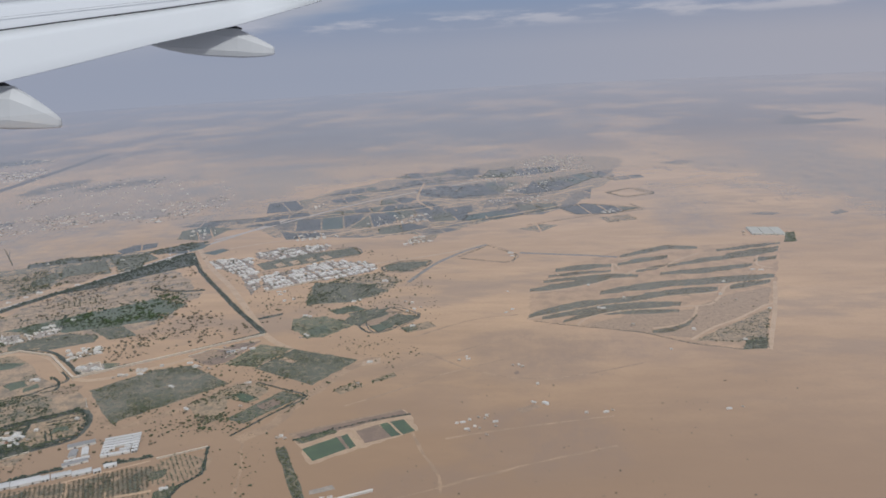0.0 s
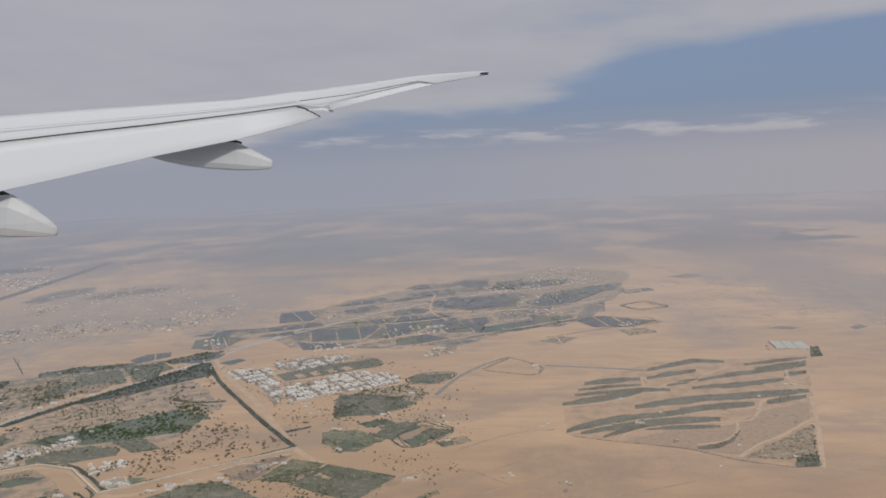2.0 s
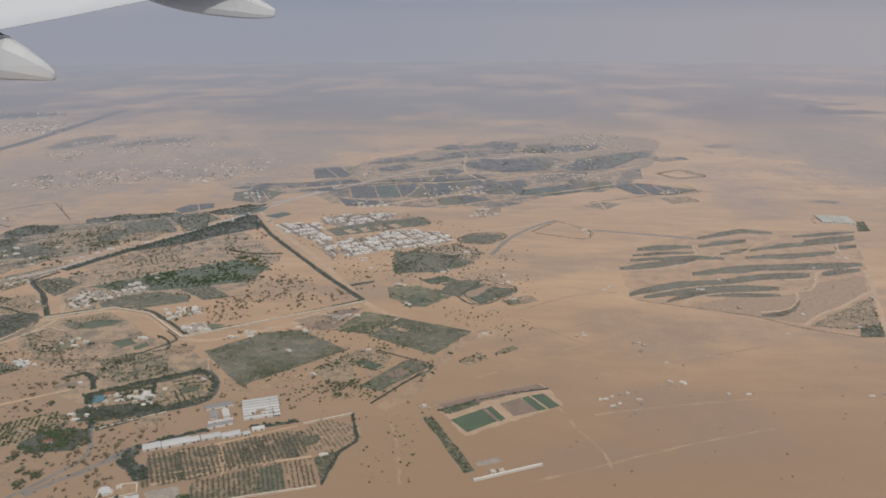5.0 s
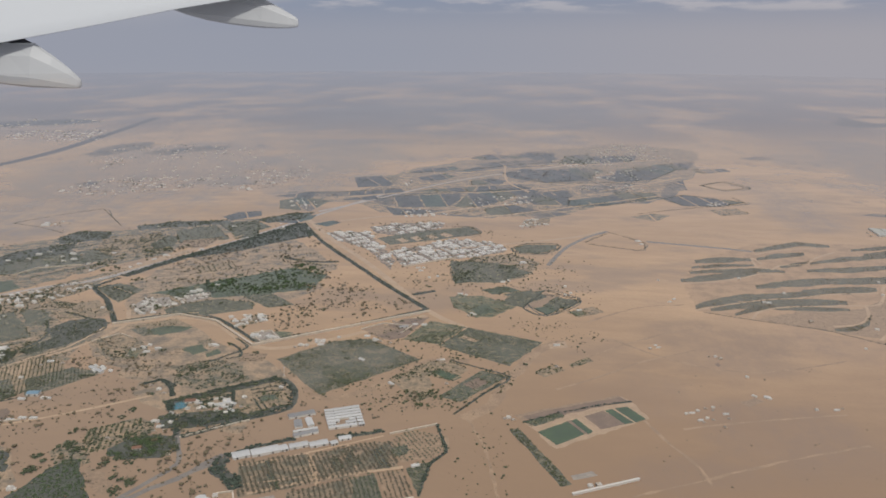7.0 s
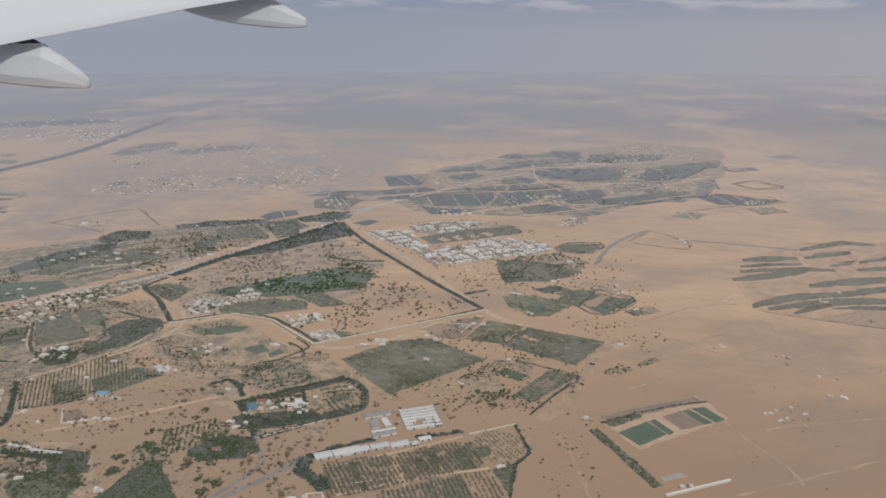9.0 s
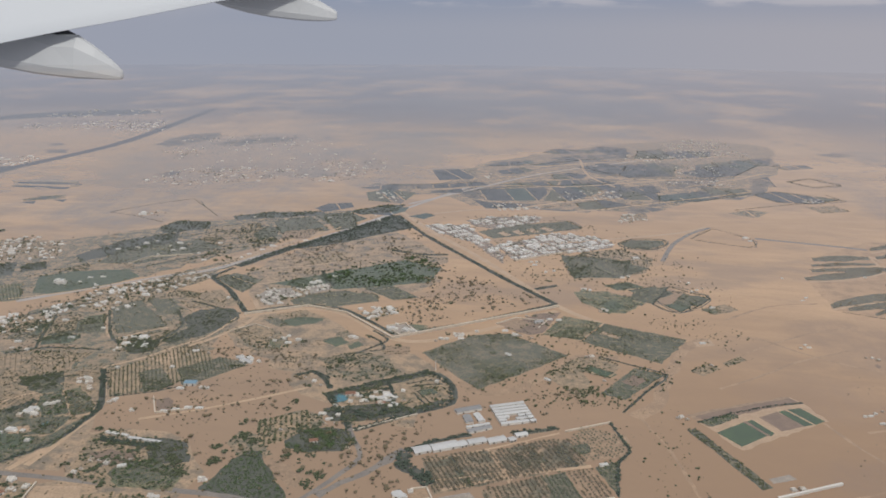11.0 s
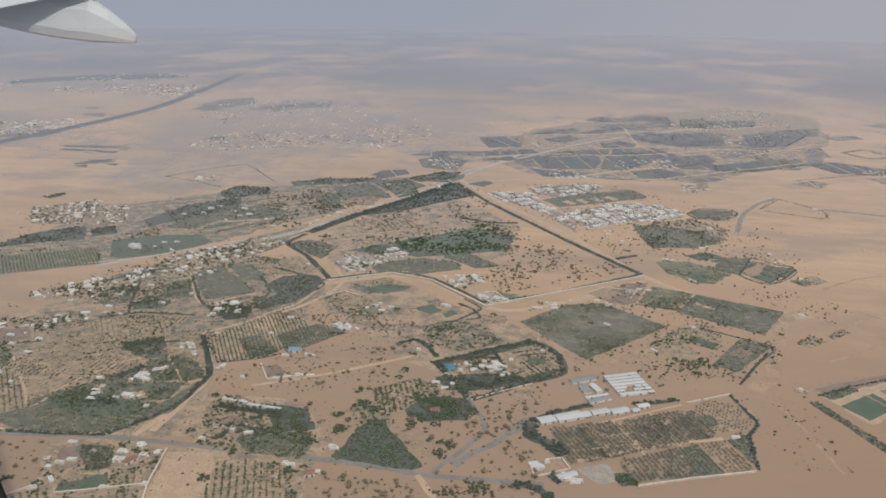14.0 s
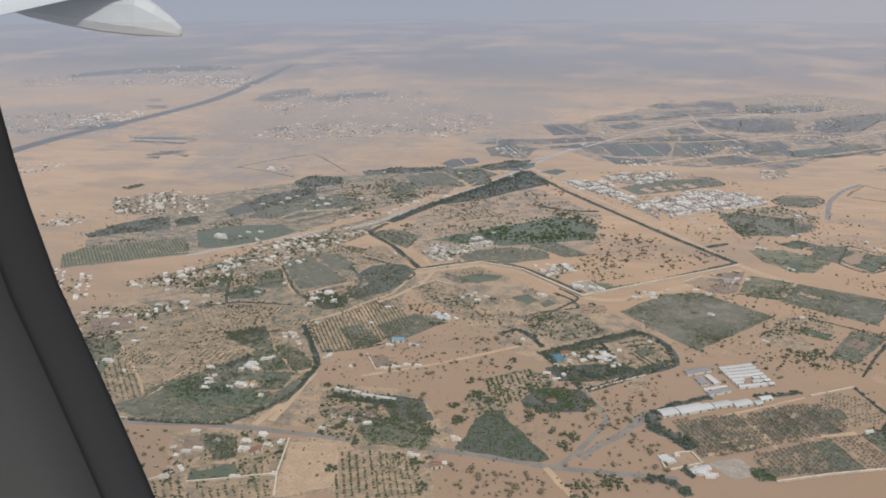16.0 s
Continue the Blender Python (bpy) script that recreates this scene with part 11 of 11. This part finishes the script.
house(1, -295.0, 464.6, 15)
house(5, -285.8, 471.7, 15)
house(0, -281.2, 439.3, 10)
house(0, -267.0, 437.2, 10)
house(3, -203.4, 438.5, 25)
house(4, -194.1, 435.0, 25)
house(3, -177.7, 468.1, 25)
house(2, -237.5, 433.9, 20)
house(4, -247.6, 424.7, 10)
house(0, -243.5, 426.4, 0)
house(3, -235.5, 428.3, 10)
shed("low shed with a blue-grey sheet roof", 5.5, 2.6, 0.9, -190.2, 463.0, 25, mat=DARKMETAL)
clump(-243.5, 434.3, 8, 1.8)
clump(-219.6, 436.8, 8, 1.8)
clump(-216.7, 431.9, 8, 1.8)
clump(-231.8, 432.1, 8, 1.8)
clump(-215.5, 409.2, 8, 1.8)
clump(-192.9, 473.3, 8, 1.8)
clump(-182.5, 480.4, 8, 1.8)
clump(-214.7, 439.1, 8, 1.8)
# small green plots between the town and the orchard
field("field", "dark dense garden plot near town", "grove", (-174.5, 619.8), (-134.5, 617.2), (-107.0, 593.8), (-132.0, 564.4), (-164.2, 561.0), trees=(90, 0.8, 1.8, 0.3), leaf=DARKLEAF, wear=0.8)
field("field", "green crop plots with brown beds", "lawn", (-166.6, 526.8), (-143.2, 532.4), (-118.8, 509.9), (-144.7, 486.0), (-160.5, 503.6), trees=(40, 0.8, 1.8, 0.3), leaf=GREENLEAF, wear=0.8)
field("field", "bright green crop bed", "lush", (-151.1, 504.6), (-139.3, 511.6), (-131.3, 501.0), (-143.4, 490.6), trees=(6, 0.8, 1.8, 0.3), leaf=GREENLEAF, wear=0.8)
field("field", "green field near town", "lush", (-143.6, 546.3), (-126.8, 555.8), (-116.0, 545.9), (-136.0, 535.3), trees=(12, 0.8, 1.8, 0.3), leaf=GREENLEAF, wear=0.8)
field("field", "dark green field near town", "grove", (-128.4, 537.1), (-108.2, 548.9), (-97.2, 534.1), (-113.3, 515.3), trees=(40, 0.8, 1.8, 0.3), leaf=GREENLEAF, wear=0.8)
field("field", "green field inside a hedged plot", "lush", (-107.8, 509.1), (-94.9, 516.3), (-89.3, 505.4), (-99.0, 497.0), trees=(14, 0.8, 1.8, 0.3), leaf=GREENLEAF, wear=0.8)
field("field", "dark green field inside a hedged plot", "grove", (-94.4, 526.2), (-81.1, 532.7), (-74.7, 524.3), (-86.0, 508.6), trees=(14, 0.8, 1.8, 0.3), leaf=GREENLEAF, wear=0.8)
field("field", "small green bed on sand", "lawn", (-83.8, 504.1), (-76.6, 509.6), (-71.9, 500.8), (-79.0, 495.5), trees=(6, 0.8, 1.8, 0.3), leaf=LEAF, wear=0.8)
hedge("hedge", "dark hedge round a sandy plot", 1.0, 1.4, (-112.3, 518.4), (-97.0, 538.3), (-73.9, 533.5), (-98.5, 495.3), (-112.3, 518.4))
scrub("scattered dark bushes near town", 130, 0.6, 1.8, 0.4, DARKLEAF, (-181.4, 633.4), (-95.9, 642.5), (-54.8, 536.5), (-69.6, 487.7), (-114.6, 483.0), (-173.0, 494.8))
field("plot", "dark brown band above the irrigated plot", "tilled", (-114.9, 348.9), (-94.1, 360.4), (-64.8, 375.4), (-62.1, 372.0), (-94.7, 352.4), (-112.4, 345.8), wear=0.6)
field("plot", "dark green band above the irrigated plot", "grove", (-113.8, 342.8), (-103.8, 349.5), (-95.7, 354.3), (-94.4, 350.5), (-109.1, 339.1), trees=(40, 0.6, 1.2, 0.1), leaf=GREENLEAF, wear=0.6)

lay_land()

# ---- the aircraft wing: far off and large, so that it keeps its bearing along the whole flight ----
WINGPAINT = material("wing_paint", painted((0.53, 0.56, 0.59), 0.05), 0.6, air=False)
FLAPPAINT = material("flap_paint", painted((0.57, 0.60, 0.62), 0.05), 0.65, air=False)
FAIRPAINT = material("fairing_paint", painted((0.47, 0.485, 0.49), 0.05), 0.5, air=False)
JOINT = material("grey_panel_joint", painted((0.30, 0.31, 0.33), 0.05), 0.7, air=False)
SEAM = material("dark_seam", painted((0.03, 0.032, 0.035), 0.05), 0.7, air=False)


def skin(name, upper, lower, mat, parent, thick, label=""):
    """A panel of the wing between two edges, with thickness below it."""
    bm = bmesh.new()
    rings = []
    for a, b in zip(upper, lower):
        a, b = Vector(a), Vector(b)
        m = (a + b) / 2 + Vector((0, 0, thick * 0.35))
        rings.append([bm.verts.new(c) for c in (a, (a + m) / 2 + Vector((0, 0, thick * 0.15)), m, (b + m) / 2, b, b - Vector((0, 0, thick * 0.3)), m - Vector((0, 0, thick * 1.4)), a - Vector((0, 0, thick * 0.5)))])
    for p, q in zip(rings, rings[1:]):
        for k in range(8):
            bm.faces.new((p[k], p[(k + 1) % 8], q[(k + 1) % 8], q[k]))
    bm.faces.new(rings[0])
    bm.faces.new(rings[-1][::-1])
    bmesh.ops.recalc_face_normals(bm, faces=bm.faces)
    for f in bm.faces:
        f.smooth = True
    return part(name, bm, mat, parent, label)


def pod(name, parent, stations, mat):
    """A pointed fairing: rings (centre, half depth, half height) with a flat keel and a sharp crest."""
    bm = bmesh.new()
    rings = []
    profile = ((0.35, 1.0), (0.05, 0.93), (-0.55, 0.42), (-0.95, -0.55), (-0.85, -0.9), (-0.6, -1.0), (0.6, -1.0), (1.0, -0.4), (0.8, 0.6))
    for (x, y, z), a, b in stations:
        rings.append([bm.verts.new((x, y + a * u, z + b * v)) for u, v in profile])
    m = len(profile)
    for p, q in zip(rings, rings[1:]):
        for k in range(m):
            bm.faces.new((p[k], p[(k + 1) % m], q[(k + 1) % m], q[k]))
    bm.faces.new(rings[0])
    bm.faces.new(rings[-1][::-1])
    bmesh.ops.recalc_face_normals(bm, faces=bm.faces)
    return part(name, bm, mat, parent)


wing = thing("aircraft_wing", "pale grey airliner wing with flaps and two pointed fairings", "wing")
main = skin("main_panel", [(-3810.2, 3588.3, 511.8), (-3385.2, 3960.2, 555.3), (-2958.3, 4263.9, 591.8), (-2580.6, 4483.6, 626.3), (-2153.6, 4685.5, 656.4), (-1680.2, 4857.7, 682.2), (-1315.8, 4937.8, 723.5), (-1159.9, 4958.7, 733.7), (-872.8, 4984.0, 757.2), (-547.4, 4992.3, 788.8), (-450.2, 4991.3, 793.4), (-260.5, 4984.5, 795.6), (-107.9, 4974.2, 793.0)], [(-3735.3, 3491.3, 310.5), (-3325.9, 3866.5, 379.1), (-2911.0, 4173.4, 440.6), (-2542.6, 4396.1, 489.2), (-2124.3, 4601.1, 535.9), (-1658.4, 4776.3, 588.6), (-1303.1, 4869.4, 630.4), (-1153.4, 4901.5, 612.0), (-868.6, 4939.7, 686.3), (-546.2, 4964.4, 747.0), (-450.9, 4971.1, 732.7), (-261.4, 4973.5, 755.2), (-108.4, 4969.9, 775.1)], WINGPAINT, wing, 14)
flap = skin("flap", [(-3733.1, 3488.2, 302.3), (-3324.1, 3863.2, 370.2), (-2909.7, 4170.0, 431.1), (-2541.6, 4392.7, 479.3), (-2123.6, 4597.8, 525.6), (-1658.0, 4773.1, 578.0), (-1302.9, 4866.3, 619.7)], [(-3662.5, 3371.6, -77.2), (-3274.5, 3759.2, 41.1), (-2874.1, 4077.6, 153.3), (-2515.2, 4308.8, 238.8), (-2103.6, 4522.1, 337.8), (-1644.7, 4704.7, 425.4), (-1153.9, 4841.5, 544.9)], FLAPPAINT, wing, 10, "extended pale trailing flap")
skin("aileron", [(-1116.2, 4900.8, 627.8), (-868.1, 4934.4, 678.8), (-546.0, 4959.2, 739.5), (-450.6, 4965.6, 728.5)], [(-1086.9, 4856.2, 588.1), (-828.6, 4903.7, 646.1), (-545.3, 4939.3, 705.9), (-449.3, 4947.8, 723.1)], FLAPPAINT, wing, 6, "pale outboard aileron")
skin("seam_strip", [(-3733.3, 3489.2, 308.8), (-3324.1, 3864.2, 377.2), (-2909.5, 4170.9, 438.6), (-2541.3, 4393.5, 487.1), (-2123.3, 4598.5, 533.7), (-1657.6, 4773.6, 586.3), (-1302.5, 4866.7, 628.1)], [(-3733.1, 3488.2, 302.6), (-3324.1, 3863.2, 370.4), (-2909.6, 4170.0, 431.4), (-2541.6, 4392.7, 479.6), (-2123.6, 4597.8, 526.0), (-1657.8, 4773.0, 580.4), (-1302.7, 4866.1, 622.1)], SEAM, main, 1.5, "dark gap along the flap")
skin("flap_end", [(-1299.9, 4856.2, 625.7), (-1253.3, 4867.5, 610.5), (-1164.6, 4889.6, 555.5)], [(-1303.4, 4854.1, 617.0), (-1253.6, 4866.2, 599.9), (-1164.9, 4888.2, 544.9)], SEAM, flap, 1.5, "dark end gap of the flap")
skin("actuator_cover", [(-1237.5, 4873.7, 599.7), (-1150.9, 4890.0, 607.5), (-1083.0, 4903.9, 587.9)], [(-1226.0, 4868.6, 590.1), (-1140.0, 4885.3, 590.9), (-1082.1, 4896.8, 576.8)], FLAPPAINT, flap, 3)
skin("spoiler_line", [(-3752.8, 3519.4, 398.9), (-3337.5, 3890.9, 457.3), (-2918.6, 4194.4, 508.5), (-2547.9, 4414.4, 546.9), (-2127.4, 4616.7, 586.5), (-1660.4, 4789.4, 625.2), (-1303.4, 4876.3, 656.7)], [(-3750.0, 3516.6, 396.9), (-3335.1, 3887.8, 455.0), (-2916.6, 4191.1, 506.0), (-2546.2, 4411.0, 544.3), (-2126.0, 4613.1, 583.8), (-1659.3, 4785.7, 622.4), (-1302.6, 4872.6, 653.9)], JOINT, main, 0.8, "thin grey spoiler joint")
skin("aileron_line", [(-1283.9, 4856.9, 655.7), (-971.1, 4911.0, 687.7), (-544.4, 4949.9, 751.6), (-449.6, 4957.0, 733.9)], [(-1284.3, 4857.3, 650.2), (-971.5, 4911.5, 682.2), (-544.7, 4950.5, 746.1), (-449.9, 4957.6, 728.4)], JOINT, main, 0.8, "thin grey aileron joint")
skin("tip_light", [(-153.8, 4961.7, 783.3), (-104.4, 4960.6, 784.2)], [(-154.2, 4963.0, 773.1), (-104.9, 4962.3, 770.6)], SEAM, main, 3, "dark wing-tip lamp")
for stations, upper, lower in (
    ([((-3433.8, 3985.2, 56.3), 14.5, 9.1), ((-3338.9, 4032.7, 84.1), 58.0, 70.7), ((-3263.3, 4061.6, 84.5), 68.8, 90.6), ((-3135.9, 4109.5, 74.3), 79.7, 112.3), ((-2999.0, 4147.7, 61.0), 79.7, 126.8), ((-2896.4, 4163.8, 34.3), 76.1, 112.3), ((-2786.6, 4183.1, 27.6), 68.8, 117.8), ((-2691.7, 4201.2, -8.7), 50.7, 85.1), ((-2617.7, 4222.0, -43.2), 32.6, 54.3), ((-2572.7, 4232.7, -66.4), 18.1, 30.8), ((-2561.8, 4236.9, -67.1), 7.2, 16.3)], [(-2955.6, 4149.5, 169.7), (-2857.8, 4216.7, 173.6), (-2806.4, 4250.4, 135.5)], [(-2950.6, 4134.1, 113.5), (-2883.5, 4180.6, 109.1), (-2798.9, 4237.3, 126.0)]),
    ([((-2191.7, 4706.3, 342.6), 10.9, 5.4), ((-2106.9, 4727.7, 348.2), 32.6, 39.9), ((-1989.5, 4750.2, 352.4), 47.1, 74.3), ((-1852.1, 4767.3, 345.3), 54.3, 90.6), ((-1739.3, 4772.1, 330.2), 54.3, 87.0), ((-1667.4, 4771.0, 322.0), 47.1, 85.1), ((-1586.6, 4772.3, 299.5), 36.2, 65.2), ((-1517.1, 4775.9, 281.0), 25.4, 45.3), ((-1472.2, 4779.4, 270.5), 14.5, 29.0), ((-1458.6, 4781.4, 268.2), 7.2, 19.9)], [(-1792.2, 4765.4, 416.0), (-1704.5, 4795.9, 434.2), (-1654.4, 4814.2, 411.8)], [(-1790.3, 4756.4, 394.7), (-1726.8, 4779.5, 392.7), (-1651.8, 4804.9, 404.3)]),
):
    fairing = pod("fairing", wing, stations, FAIRPAINT)
    skin("track_bracket", upper, lower, SEAM, fairing, 4, "dark flap track bracket")

# ---- the cabin window's dark surround, beside the end of the flight ----
SEALRUBBER = material("black_window_seal", painted((0.012, 0.013, 0.014), 0.1), 0.8, air=False)
TRIMPLASTIC = material("dark_window_trim", painted((0.022, 0.022, 0.021), 0.1), 0.6, air=False)


def bent_strip(name, first, second, mat, parent, depth, label=""):
    """A rounded strip between two curves."""
    bm = bmesh.new()
    rows = []
    for a, b in zip(first, second):
        a, b = Vector(a), Vector(b)
        back = Vector((0, depth, 0))
        rows.append([bm.verts.new(v) for v in (a + back, a, a * 0.75 + b * 0.25 - back * 0.5, (a + b) / 2 - back * 0.7, a * 0.25 + b * 0.75 - back * 0.5, b, b + back)])
    for p, q in zip(rows, rows[1:]):
        for k in range(7):
            bm.faces.new((p[k], p[(k + 1) % 7], q[(k + 1) % 7], q[k]))
    bm.faces.new(rows[0])
    bm.faces.new(rows[-1][::-1])
    bmesh.ops.recalc_face_normals(bm, faces=bm.faces)
    for f in bm.faces:
        f.smooth = True
    return part(name, bm, mat, parent, label)


surround = thing("window_surround", "dark curved surround of an aircraft cabin window", "window frame")
bent_strip("seal", [(-460.6, 207.6, 164.2), (-458.4, 208.9, 152.9), (-456.7, 209.2, 141.2), (-455.5, 208.9, 131.9), (-453.0, 207.9, 117.2), (-449.7, 206.8, 103.1), (-446.0, 205.6, 90.7), (-441.9, 203.9, 78.2), (-433.1, 201.3, 58.4), (-423.1, 197.1, 38.4), (-412.1, 191.4, 18.9), (-408.5, 189.2, 12.9), (-403.9, 186.7, 5.9)], [(-468.6, 199.7, 161.4), (-466.7, 200.9, 150.3), (-465.1, 201.1, 138.9), (-464.0, 200.6, 129.7), (-461.6, 199.5, 115.4), (-458.5, 198.3, 101.6), (-455.0, 197.1, 89.5), (-451.0, 195.5, 77.3), (-442.7, 193.0, 57.9), (-433.0, 189.0, 38.3), (-422.3, 183.6, 19.1), (-418.8, 181.5, 13.2), (-414.3, 179.1, 6.3)], SEALRUBBER, surround, 3, "black rubber seal")
bent_strip("trim", [(-467.8, 200.6, 161.7), (-465.9, 201.7, 150.6), (-464.3, 201.9, 139.1), (-463.1, 201.5, 130.0), (-460.8, 200.4, 115.6), (-457.6, 199.2, 101.8), (-454.1, 198.0, 89.6), (-450.1, 196.3, 77.4), (-441.7, 193.9, 58.0), (-432.0, 189.8, 38.3), (-421.3, 184.4, 19.1), (-417.8, 182.4, 13.2), (-413.2, 179.9, 6.3)], [(-495.3, 168.5, 151.8), (-493.9, 168.9, 141.6), (-492.7, 168.6, 131.2), (-491.7, 167.7, 123.0), (-489.8, 166.3, 110.0), (-487.2, 164.8, 97.7), (-484.3, 163.5, 86.8), (-481.0, 161.9, 75.8), (-474.1, 159.7, 58.4), (-466.0, 156.4, 40.4), (-456.8, 152.2, 22.9), (-453.7, 150.5, 17.4), (-449.7, 148.6, 10.9)], TRIMPLASTIC, surround, 4, "dark plastic trim")
